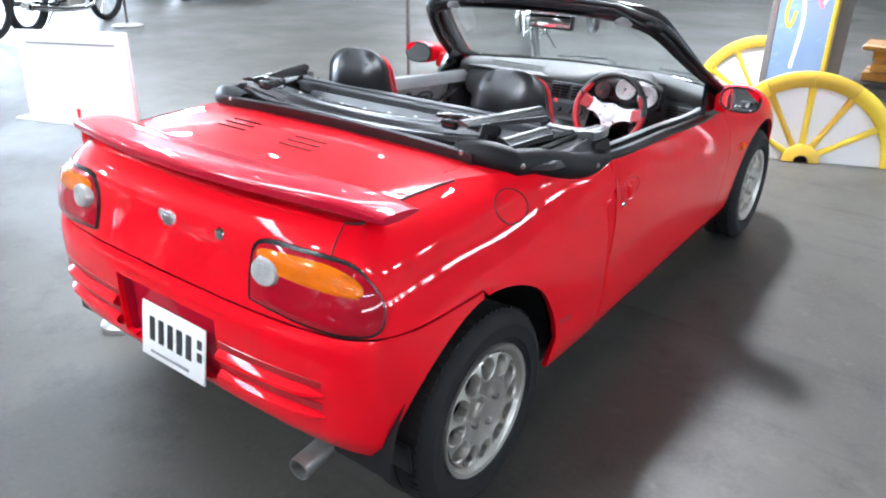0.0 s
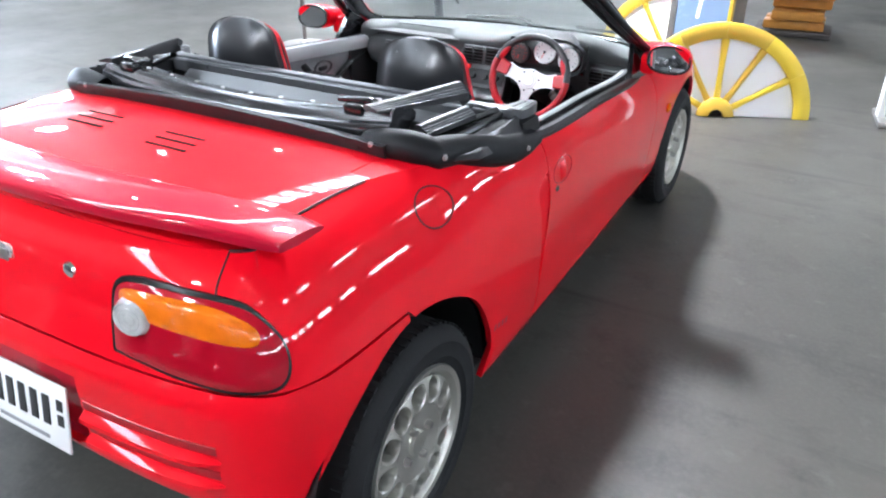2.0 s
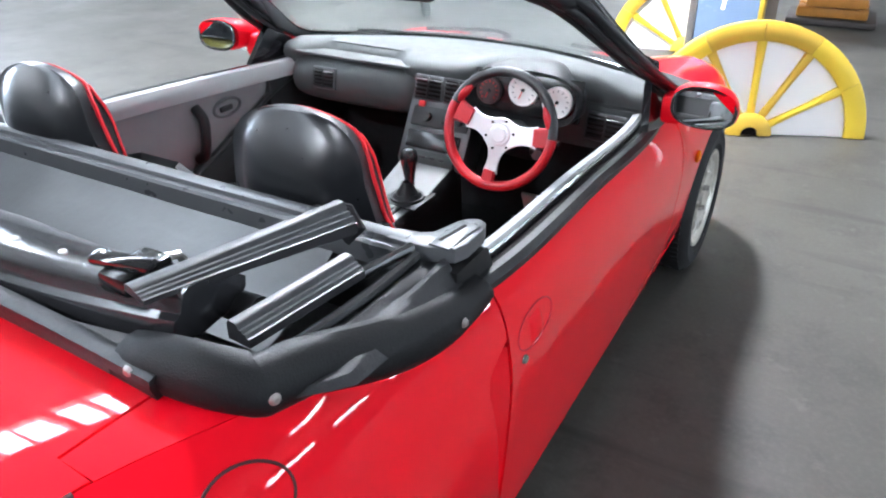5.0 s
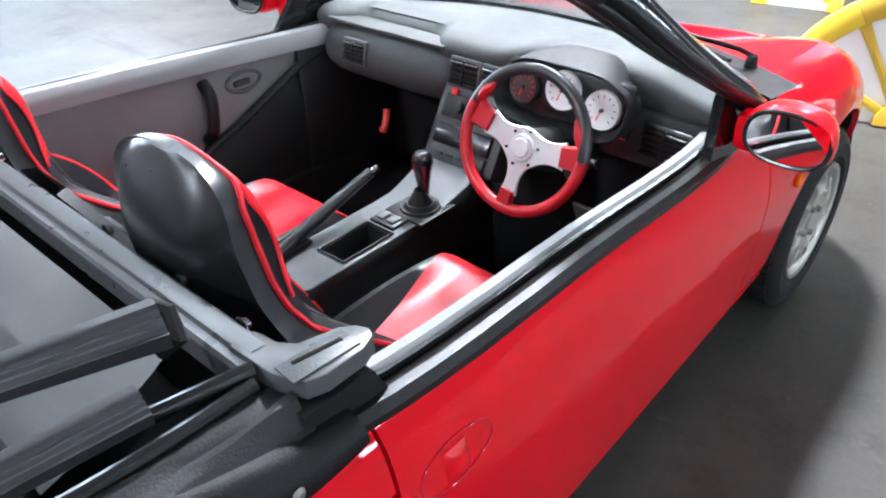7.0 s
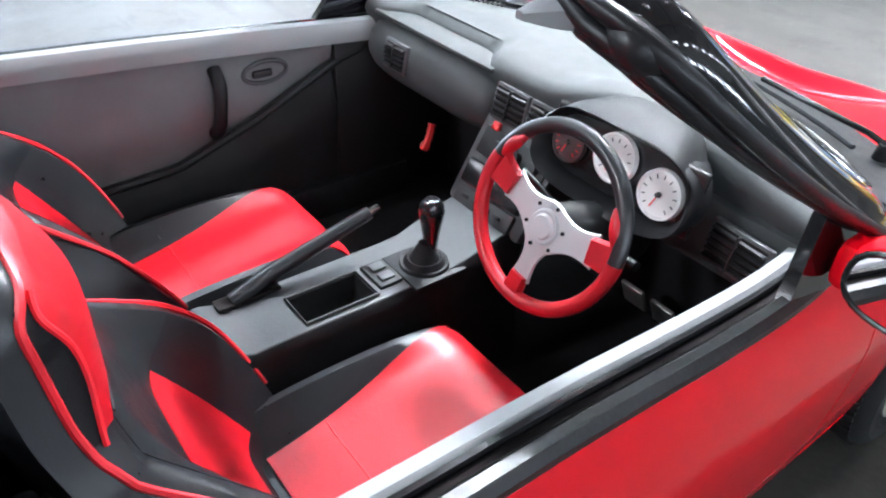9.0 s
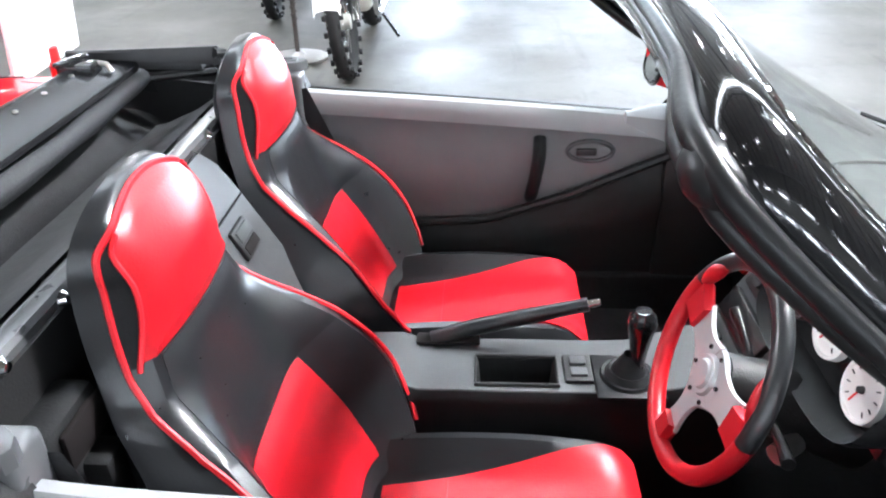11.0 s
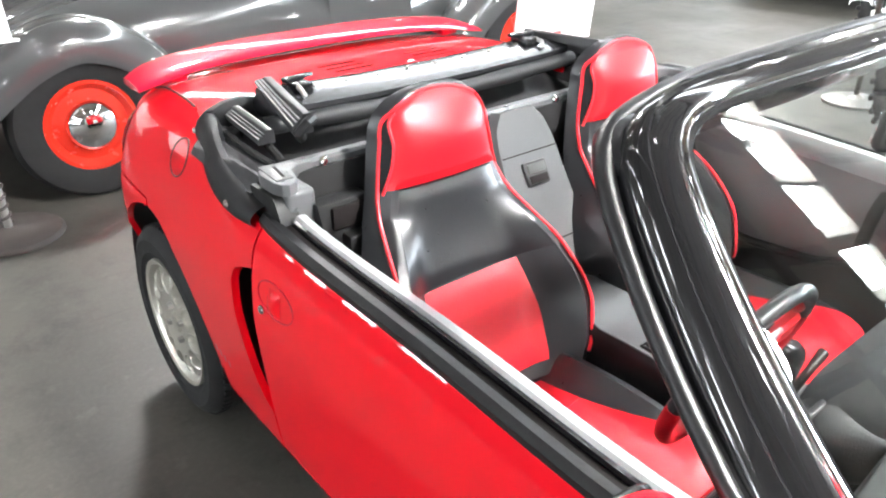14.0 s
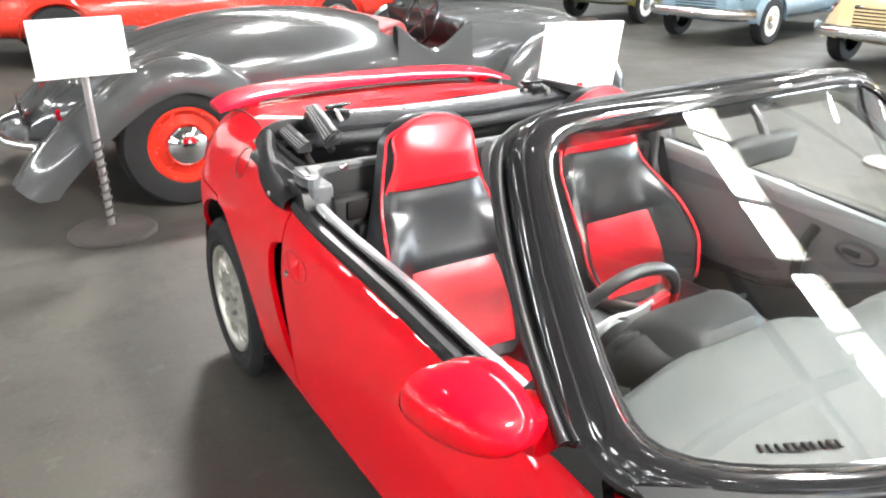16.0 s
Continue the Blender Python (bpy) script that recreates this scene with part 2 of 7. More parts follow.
def table(rows, x):
    """Smooth look-up of a value in rows of (x, value)."""
    if x <= rows[0][0]:
        return rows[0][1]
    for (a, p), (b, q) in zip(rows, rows[1:]):
        if x <= b:
            f = (x - a) / (b - a)
            return p + (q - p) * f
    return rows[-1][1]


def loft(rows, closed=False, caps=False, bm=None):
    bm = bm or bmesh.new()
    vs = [[bm.verts.new(p) for p in r] for r in rows]
    n = len(rows[0])
    for a, b in zip(vs, vs[1:]):
        for i in range(n if closed else n - 1):
            q = [a[i], a[(i + 1) % n], b[(i + 1) % n], b[i]]
            bm.faces.new(q)
    if caps:
        bm.faces.new(list(reversed(vs[0])))
        bm.faces.new(vs[-1])
    return bm


def tidy(bm, weld=1e-5):
    bmesh.ops.remove_doubles(bm, verts=bm.verts, dist=weld)
    bmesh.ops.recalc_face_normals(bm, faces=bm.faces)
    return bm


def tube(path, r, seg=10, bm=None, closed=False, flat=1.0):
    """A round (or flattened) tube along a list of points; r may be a list."""
    pts = [Vector(p) for p in path]
    rows, up = [], None
    for i, p in enumerate(pts):
        a = pts[i - 1] if i or closed else p
        b = pts[(i + 1) % len(pts)] if i + 1 < len(pts) or closed else p
        d = (b - a).normalized()
        if up is None:
            up = Vector((0, 0, 1)) if abs(d.z) < 0.9 else Vector((0, 1, 0))
        side = d.cross(up).normalized()
        up = side.cross(d).normalized()
        rr = r[i] if isinstance(r, (list, tuple)) else r
        rows.append([p + side * rr * math.cos(k * math.tau / seg) + up * rr * flat * math.sin(k * math.tau / seg) for k in range(seg)])
    if closed:
        rows.append(rows[0])
        return tidy(loft(rows, True, False, bm))
    return loft(rows, True, True, bm)


def box(sx, sy, sz, bevel=0.0, m=None, seg=2, bm=None):
    """A box of those sizes about its centre, with rounded edges, moved by m."""
    out = bmesh.new()
    bmesh.ops.create_cube(out, size=1.0, matrix=Matrix.Diagonal((sx, sy, sz, 1)))
    if bevel:
        bmesh.ops.bevel(out, geom=list(out.edges), offset=bevel, segments=seg, affect="EDGES", profile=0.5)
    if m:
        bmesh.ops.transform(out, matrix=m, verts=out.verts)
    return join(bm, out) if bm else out


def join(bm, other):
    me = bpy.data.meshes.new("tmp")
    other.to_mesh(me)
    other.free()
    bm.from_mesh(me)
    bpy.data.meshes.remove(me)
    return bm


def at(x, y, z):
    return Matrix.Translation((x, y, z))


def lathe(profile, seg=32, m=None, bm=None):
    """Turns (radius, height) pairs round the local z axis."""
    rows = [[(r * math.cos(k * math.tau / seg), r * math.sin(k * math.tau / seg), h) for r, h in profile] for k in range(seg)]
    rows.append(rows[0])
    out = tidy(loft(rows))
    if m:
        bmesh.ops.transform(out, matrix=m, verts=out.verts)
    return join(bm, out) if bm else out


def moved(bm, m):
    bmesh.ops.transform(bm, matrix=m, verts=bm.verts)
    return bm


def flange(bm, depth):
    """Turns the open edges of a sheet inwards."""
    bm.normal_update()
    edges = [e for e in bm.edges if e.is_boundary]
    normals = {v: v.normal.copy() for e in edges for v in e.verts}
    ret = bmesh.ops.extrude_edge_only(bm, edges=edges)
    new_verts = [g for g in ret["geom"] if isinstance(g, bmesh.types.BMVert)]
    near = {tuple(round(c, 6) for c in v.co): n for v, n in normals.items()}
    for v in new_verts:
        n = near.get(tuple(round(c, 6) for c in v.co))
        if n:
            v.co -= n * depth
    return bm


def facing(bm, d=None):
    """Turns an open sheet's faces to the side d, or away from the car's middle."""
    bm.normal_update()
    c = Vector((0, sum(v.co.y for v in bm.verts) / len(bm.verts), 0.35))
    if sum(f.calc_area() * f.normal.dot(d if d else f.calc_center_median() - c) for f in bm.faces) < 0:
        bmesh.ops.reverse_faces(bm, faces=bm.faces)
    return bm


def mirrored(bm):
    out = bm.copy()
    for v in out.verts:
        v.co.x = -v.co.x
    bmesh.ops.reverse_faces(out, faces=out.faces)
    return out


def both(name, bm, material, parent, label="", sharp=38):
    """A part and its mirror image on the other side of the car."""
    other = mirrored(bm)
    return part(name, bm, material, parent, label, sharp), part(name, other, material, parent, label, sharp)

# ---- the hall ----
X0, X1, Y0, Y1 = HALL


def hall():
    bm = bmesh.new()
    bmesh.ops.create_grid(bm, x_segments=60, y_segments=60, size=0.5, matrix=at((X0 + X1) / 2, (Y0 + Y1) / 2, 0) @ Matrix.Diagonal((X1 - X0, Y1 - Y0, 1, 1)))
    solo("floor", bm, FLOORING, "worn grey asphalt hall floor with stains", "floor", "structure")
    # walls, the one on the far side with an open vehicle door
    d0, d1, dh = -1.0, 15.0, 3.7
    specs = {
        "wall_east": [(0.2, Y1 - Y0, 2.9, X1 + 0.1, (Y0 + Y1) / 2, 1.45), (0.2, Y1 - Y0, ROOF - 3.5, X1 + 0.1, (Y0 + Y1) / 2, (ROOF + 3.5) / 2)]
        + [(0.12, 0.95, 0.6, X1 + 0.06, Y0 + 1.5 + k * 2.6, 3.2) for k in range(14)],
        "wall_north": [(X1 - X0, 0.2, ROOF, (X0 + X1) / 2, Y1 + 0.1, ROOF / 2)],
        "wall_south": [(X1 - X0, 0.2, ROOF, (X0 + X1) / 2, Y0 - 0.1, ROOF / 2)],
        "wall_west": [(0.2, d0 - Y0, ROOF, X0 - 0.1, (d0 + Y0) / 2, ROOF / 2), (0.2, Y1 - d1, ROOF, X0 - 0.1, (d1 + Y1) / 2, ROOF / 2),
                      (0.2, d1 - d0, ROOF - dh, X0 - 0.1, (d0 + d1) / 2, (ROOF + dh) / 2)],
    }
    for name, boxes in specs.items():
        bm = bmesh.new()
        for sx, sy, sz, x, y, z in boxes:
            box(sx, sy, sz, 0, at(x, y, z), bm=bm)
        solo(name, bm, WALLPAINT, "plain painted wall of the hall", "wall", "structure")
    solo("window_1", box(0.02, Y1 - Y0, 0.6, 0, at(X1 + 0.19, (Y0 + Y1) / 2, 3.2)), SKYLIGHT, "row of bright high windows in the side wall", "window", "structure")
    solo("backdrop", box(0.05, 18, 5, 0, at(X0 - 1.2, 7, 2.2)), DAYLIGHT, "bright daylight outside the open hall door", "backdrop", "structure")
    # roof with its skylight strips cut out
    bm = bmesh.new()
    xs = [X0 - 0.2, -13.8, -13.2, -3.65, -3.05, 7.3, 7.9, X1 + 0.2]
    for a, b in zip(xs[::2], xs[1::2]):
        box(b - a, Y1 - Y0, 0.12, 0, at((a + b) / 2, (Y0 + Y1) / 2, ROOF + 0.06), bm=bm)
    for k in range(92):
        y = Y0 + 0.2 + k * 0.39
        for sx in (-13.5, -3.35):
            box(0.62, 0.09 if k % 3 == 0 else 0.03, 0.1, 0, at(sx, y, ROOF + 0.05), bm=bm)
    # the strip over the aisle is single panes with boarded stretches between
    for k in range(14):
        box(0.62, 1.5, 0.1, 0, at(7.6, Y0 + 0.4 + k * 2.6, ROOF + 0.05), bm=bm)
    solo("ceiling", bm, ROOFING, "pale boarded roof with bars across its skylights", "ceiling", "structure")
    # includes the added fill strip at -13.5
    for sx, w in ((-13.5, 0.6), (-3.35, 0.6), (7.6, 0.6)):
        solo("skylight", box(w, Y1 - Y0, 0.02, 0, at(sx, (Y0 + Y1) / 2, ROOF + 0.13)), SKYLIGHT, "long strip of bright skylight panes in the roof", "skylight", "structure")
    bm = bmesh.new()
    for k in range(9):
        box(9.9, 0.14, 0.22, 0.01, at(2.1, Y0 + 2 + k * 4.1, ROOF - 0.11), bm=bm)
        box(9.2, 0.14, 0.22, 0.01, at(-8.45, Y0 + 2 + k * 4.1, ROOF - 0.11), bm=bm)
    for k in range(60):
        for x, w in ((2.1, 9.9), (-8.45, 9.2)):
            box(w, 0.05, 0.07, 0, at(x, Y0 + 0.3 + k * 0.6, ROOF - 0.036), bm=bm)
    for x in (-17, -9.4, -1.9, 3.4):
        box(0.1, Y1 - Y0, 0.14, 0.01, at(x, (Y0 + Y1) / 2, ROOF - 0.29), bm=bm)
    solo("trim", bm, BEAM, "dark steel roof beams", "roof beam", "structure")


hall()


def bay_lamp():
    t = thing("ceiling_lamp", "hanging bay lamp with a metal reflector", "ceiling lamp", group="bay lamps")
    part("reflector", lathe([(0.04, 0.24), (0.07, 0.2), (0.2, 0.06), (0.25, 0.0), (0.243, 0.0), (0.19, 0.05), (0.06, 0.19)], 28), STEEL, t)
    part("bulb", lathe([(0.001, 0.0), (0.06, 0.01), (0.1, 0.05), (0.09, 0.1), (0.04, 0.15), (0.001, 0.16)], 20), BULB, t)
    part("rod", tube([(0, 0, 0.22), (0, 0, 0.6)], 0.012, 8), BEAM, t)
    return t


first_lamp = bay_lamp()
first_lamp.matrix_basis = at(LAMPS[0][0], LAMPS[0][1], ROOF - 0.6)
for lx, ly in LAMPS[1:]:
    copy_thing(first_lamp, at(lx, ly, ROOF - 0.6))


def small_lamp():
    t = thing("ceiling_lamp", "small bright lamp on a roof purlin", "ceiling lamp", group="small roof lamps")
    part("bulb", lathe([(0.001, 0.0), (0.035, 0.005), (0.052, 0.035), (0.04, 0.07), (0.001, 0.085)], 16), BULB, t)
    part("holder", lathe([(0.001, 0.3), (0.02, 0.29), (0.03, 0.13), (0.08, 0.08), (0.09, 0.05), (0.08, 0.05)], 16), STEEL, t)
    return t


small = small_lamp()
spots = [(x, y) for x in (-7.0, -2.9, 1.3, 3.3) for y in (-8.5, -6.1, -3.6, -1.2, 1.3, 3.7, 6.2, 8.8, 12.0)]
small.matrix_basis = at(spots[0][0], spots[0][1], ROOF - 0.3)
for k, (lx, ly) in enumerate(spots[1:]):
    copy_thing(small, at(lx + 0.13 * math.sin(5.1 * k), ly + 0.3 * math.sin(2.3 * k), ROOF - 0.3))

# ---- the red roadster: outer surface ----
car = thing("roadster", "small glossy red two-seat roadster with its black top folded", "car")
PLAN = [(0, 0.045), (0.28, 0.05), (0.47, 0.068), (0.592, 0.105), (0.655, 0.172), (0.682, 0.285), (0.692, 0.5), (0.7, 0.8), (0.702, 1.15),
        (0.7, 1.6), (0.695, 2.1), (0.69, 2.5), (0.688, 2.8), (0.665, 3.05), (0.6, 3.2), (0.45, 3.29), (0.22, 3.335), (0, 3.345)]
# heights and insets of the side from the sill to the shoulder, by the plan's index
SIDE = {
    0: ((0.362, 0.024), (0.4, 0.004), (0.5, 0.0), (0.6, 0.002), (0.645, 0.02), (0.74, 0.045), (0.81, 0.06), (0.852, 0.11)),
    2: ((0.347, 0.024), (0.39, 0.004), (0.5, 0.0), (0.6, 0.002), (0.645, 0.018), (0.74, 0.042), (0.81, 0.06), (0.855, 0.115)),
    4: ((0.305, 0.035), (0.38, 0.008), (0.5, 0.0), (0.6, 0.002), (0.65, 0.014), (0.735, 0.045), (0.81, 0.092), (0.853, 0.155)),
    6: ((0.25, 0.03), (0.38, 0.006), (0.5, 0.0), (0.58, 0.002), (0.66, 0.018), (0.75, 0.052), (0.825, 0.1), (0.868, 0.16)),
    7: ((0.22, 0.04), (0.3, 0.015), (0.45, 0.002), (0.58, -0.004), (0.665, 0.006), (0.74, 0.026), (0.803, 0.053), (0.845, 0.085)),
    8: ((0.21, 0.045), (0.28, 0.018), (0.42, 0.004), (0.58, -0.006), (0.64, -0.006), (0.705, 0.001), (0.76, 0.014), (0.797, 0.036)),
    9: ((0.21, 0.05), (0.27, 0.022), (0.4, 0.008), (0.54, -0.003), (0.61, -0.004), (0.675, 0.002), (0.73, 0.014), (0.768, 0.035)),
    10: ((0.21, 0.05), (0.27, 0.022), (0.39, 0.008), (0.52, -0.003), (0.58, -0.002), (0.645, 0.006), (0.697, 0.021), (0.733, 0.044)),
    11: ((0.21, 0.045), (0.28, 0.02), (0.41, 0.006), (0.53, 0.0), (0.61, 0.002), (0.67, 0.022), (0.715, 0.065), (0.735, 0.13)),
    12: ((0.24, 0.03), (0.34, 0.01), (0.45, 0.0), (0.54, -0.004), (0.6, 0.0), (0.66, 0.025), (0.7, 0.075), (0.72, 0.14)),
    14: ((0.24, 0.06), (0.3, 0.025), (0.38, 0.005), (0.45, 0.0), (0.52, 0.008), (0.58, 0.035), (0.63, 0.085), (0.655, 0.15)),
    17: ((0.24, 0.06), (0.3, 0.025), (0.38, 0.005), (0.45, 0.0), (0.5, 0.01), (0.55, 0.04), (0.585, 0.09), (0.6, 0.15)),
}
STATIONS = sorted(SIDE)
AXLES = ((0.5, 0.277, 0.345), (2.78, 0.265, 0.325))  # place along the car, height and arch radius


def plan(u):
    return Vector(crom(PLAN, u))


def outward(u):
    d = plan(min(u + 0.02, 17)) - plan(max(u - 0.02, 0))
    return Vector((d.y, -d.x)).normalized()


def side_profile(u):
    for k, (a, b) in enumerate(zip(STATIONS, STATIONS[1:])):
        if u <= b:
            a0, b1 = STATIONS[max(0, k - 1)], STATIONS[min(len(STATIONS) - 1, k + 2)]
            f, d = (u - a) / (b - a), b - a
            h = (2 * f ** 3 - 3 * f * f + 1, (f ** 3 - 2 * f * f + f) * d / (b - a0), 3 * f * f - 2 * f ** 3, (f ** 3 - f * f) * d / (b1 - a))
            return [tuple(h[0] * p[i] + h[1] * (q[i] - o[i]) + h[2] * q[i] + h[3] * (r[i] - p[i]) for i in (0, 1))
                    for o, p, q, r in zip(SIDE[a0], SIDE[a], SIDE[b], SIDE[b1])]
    return list(SIDE[17])


def skin(u, z, off=0.0):
    """The point of the car's side at the plan's index u and the height z."""
    pr = side_profile(u)
    lo, hi = 0.0, 7.0
    for _ in range(22):
        mid = (lo + hi) / 2
        if crom(pr, mid)[0] < z:
            lo = mid
        else:
            hi = mid
    zz, inset = crom(pr, lo)
    p, n = plan(u), outward(u)
    p = p + n * (off - inset)
    return Vector((p.x, p.y, zz))


def u_of_y(y):
    lo, hi = 3.0, 14.5
    for _ in range(30):
        mid = (lo + hi) / 2
        if plan(mid).y < y:
            lo = mid
        else:
            hi = mid
    return lo


def u_of_x(x):
    lo, hi = 0.0, 6.0
    for _ in range(30):
        mid = (lo + hi) / 2
        if plan(mid).x < x:
            lo = mid
        else:
            hi = mid
    return lo


def top_z(u):
    return side_profile(u)[-1][0]


def low_z(u):
    """The lower edge of the bodywork: the sill, or the wheel arch."""
    z, y = side_profile(u)[0][0], plan(u).y
    for ay, az, r in AXLES:
        if abs(y - ay) < r:
            z = max(z, az + math.sqrt(r * r - (y - ay) ** 2))
    return z


def columns(y0, y1, n):
    """Places along the side, drawn together at the edges of the wheel arches."""
    ys = {round(y0 + (y1 - y0) * i / n, 5) for i in range(n + 1)}
    for ay, _, r in AXLES:
        for k in range(-20, 21):
            y = ay + r * math.sin(k * math.pi / 40)
            if y0 < y < y1:
                ys.add(round(y, 5))
        for e in (-1, 1):
            y = ay + e * (r + 0.005)
            if y0 < y < y1:
                ys.add(round(y, 5))
    out = []
    for y in sorted(ys):
        if not out or y - out[-1] > 0.0045 or y == y1:
            out.append(y)
    return out


def panel(us, zlo, zhi, rows=14, depth=0.016, edge=None, level=None):
    """A sheet of the skin over the indices us between two heights; edge(z) bends its last
    column, and above the height level the rows run evenly."""
    grid = []
    for u in us:
        a, b = zlo(u), zhi(u)
        row = []
        for j in range(rows + 1):
            z = a + (b - a) * j / rows
            if level:
                h = rows // 2
                z = a + (level - a) * j / h if j <= h else level + (b - level) * (j - h) / (rows - h)
            uu = u
            if edge:
                k = (u - us[0]) / (us[-1] - us[0])
                if k > 0.78:
                    u82 = us[0] + 0.78 * (us[-1] - us[0])
                    uu = u82 + (k - 0.78) / 0.22 * (edge(z) - u82)
            lift = 0.0
            if edge and k > 0.78 and 0.38 < z < 0.715:
                lift = 0.01 * ((k - 0.78) / 0.22) ** 2 * math.sin(math.pi * (z - 0.38) / 0.335) ** 0.5
            row.append(skin(uu, z, lift))
        grid.append(row)
    bm = facing(loft(grid))
    return flange(bm, depth) if depth else bm


SEAM = 0.64
gap = 0.012
u_lid = u_of_x(0.53)
u_q = u_of_y(1.128)
u_d0, u_d1 = u_of_y(1.134), u_of_y(2.262)


def intake_edge(z):
    y = table([(0.2, 1.128), (0.385, 1.128), (0.4, 1.112), (0.45, 1.092), (0.6, 1.06), (0.67, 1.05), (0.695, 1.06), (0.708, 1.085), (0.716, 1.128), (0.9, 1.128)], z)
    return u_of_y(y)


def slot_front(z):
    return u_of_y(table([(0.38, 1.127), (0.4, 1.12), (0.45, 1.108), (0.6, 1.09), (0.69, 1.085), (0.704, 1.12)], z))


def outer_panels():
    # rear bumper
    us = [i * u_of_x(0.64) / 26 for i in range(27)] + [u_of_y(y) for y in columns(0.225, 0.47, 10)]
    us = [u for u in sorted(us) if u < u_of_y(0.5)]
    us = sorted(us + [u_of_x(0.206), u_of_x(0.207)])
    bm = panel(us, lambda u: min(low_z(u), SEAM - 0.01), lambda u: SEAM - 0.003, 30, 0)
    hole = [f for f in bm.faces if f.calc_center_median().x < 0.2065 and 0.4 < f.calc_center_median().z < 0.578]
    bmesh.ops.delete(bm, geom=hole, context="FACES")
    part("rear_bumper", flange(facing(tidy(join(bm, mirrored(bm)), 1e-4)), 0.016), RED, car)
    # lamp panel between the quarters
    us = [i * u_lid / 24 for i in range(25)]
    bm = panel(us, lambda u: SEAM + 0.002, top_z, 12, 0)
    part("rear_panel", flange(facing(tidy(join(bm, mirrored(bm)), 1e-4)), 0.016), RED, car)
    us = [u_lid + gap + i * (u_of_y(0.3) - u_lid) / 20 for i in range(20)] + [u_of_y(y) for y in columns(0.31, 1.128, 46)]
    bm = panel(us, lambda u: max(low_z(u), SEAM + 0.002) if plan(u).y < 0.472 else low_z(u), top_z, 28, edge=intake_edge, level=0.66)
    both("rear_quarter", bm, RED, car, "", 75)
    rows = []
    for j in range(17):
        z = 0.4 + 0.304 * j / 16
        a, b = slot_front(z), u_q
        rows.append([skin(a + (b - a) * i / 5, z, -0.026 + 0.024 * (i / 5)) for i in range(6)])
    both("intake_cheek", flange(facing(loft(rows)), 0.02), RED, car)
    us = [u_d0 + i * (u_d1 - u_d0) / 40 for i in range(41)]
    both_doors = both("door", panel(us, lambda u: 0.275, top_z, 18), RED, car)
    us = [u_of_y(y) for y in columns(0.85, 2.44, 40)]
    both("sill", panel(us, lambda u: 0.2, lambda u: 0.271, 4), RED, car)
    us = [u_of_y(y) for y in columns(2.268, 3.1, 30)]
    both("front_fender", panel(us, low_z, top_z, 18, level=0.61), RED, car)
    us = [u_of_y(3.104) + i * (17 - u_of_y(3.104)) / 30 for i in range(31)]
    bm = panel(us, low_z, top_z, 14, 0)
    part("front_bumper", flange(facing(tidy(join(bm, mirrored(bm)), 1e-4)), 0.016), RED, car)
    return both_doors


door_right, door_left = outer_panels()


def rear_deck():
    us = sorted([i * u_of_y(0.68) / 44 for i in range(45)] + [u_of_y(0.549), u_of_y(0.551)])
    lid, surround = [], []
    for u in us:
        e = skin(u, top_z(u))
        n = 16
        ex = max(e.x, 0.0)

        def on(x):
            f = 1 - min(1.0, abs(x) / max(ex, 1e-3)) ** 4
            return Vector((x, e.y, e.z + 0.014 * f * min(1, ex / 0.4)))
        rear = u < u_of_y(0.55)
        xl = max(0.0, ex - 0.004) if rear else min(ex, 0.488)
        lid.append([on(xl * (1 - k / n)) for k in range(n + 1)])
        if not rear:
            surround.append([on(ex - 0.002 + (0.492 + 0.002 - ex) * k / 6) for k in range(7)])
    for k in range(1, 5):
        e = skin(u_of_y(0.68 + 0.02 * k), top_z(u_of_y(0.68 + 0.02 * k)))
        surround.append([Vector((e.x - 0.002 - 0.03 * j, e.y, e.z + 0.003 * j)) for j in range(3)] + [Vector((e.x - 0.064, e.y, e.z + 0.006 - 0.01 * j)) for j in range(1, 5)])
    bm = tidy(join(loft(lid), mirrored(loft(lid))), 1e-4)
    part("trunk_lid", flange(facing(bm), 0.012), RED, car)
    both("deck_side", flange(facing(tidy(loft(surround))), 0.012), RED, car)
    seam = [skin(u_lid + (u_of_y(0.53) - u_lid) * k / 40, top_z(u_lid + (u_of_y(0.53) - u_lid) * k / 40), 0.0005) for k in range(41)]
    both("lid_seam", tube(seam, 0.0034, 6), SEAMRED, car, "dark seam round the boot lid")
    edge_line = [skin(u_lid + gap / 2, SEAM + 0.004 + (top_z(u_lid) - SEAM - 0.004) * k / 20, 0.0003) for k in range(21)]
    both("panel_seam", tube(edge_line, 0.0018, 6), SEAMRED, car, "dark seam beside the tail lamp")
    # near-black sheet added under the lid for the shade in its gap
    part("lid_gap_shade", box(0.98, 0.44, 0.03, 0.0, at(0, 0.46, 0.82)), GAPSHADE, car)
    # vent slots in the lid
    for cx, cy in ((-0.215, 0.47), (0.075, 0.45)):
        for k in range(3):
            y = cy + 0.036 * k
            e = skin(u_of_y(y), top_z(u_of_y(y)))
            run = []
            for i in range(9):
                x = cx - 0.008 * k - 0.06 + 0.12 * i / 8
                run.append((x, y, e.z + 0.0145 * (1 - (abs(x) / e.x) ** 4)))
            part("vent_slot", tube(run, 0.0042, 8, flat=0.5), GAPSHADE, car, "dark slit in the boot lid")


rear_deck()


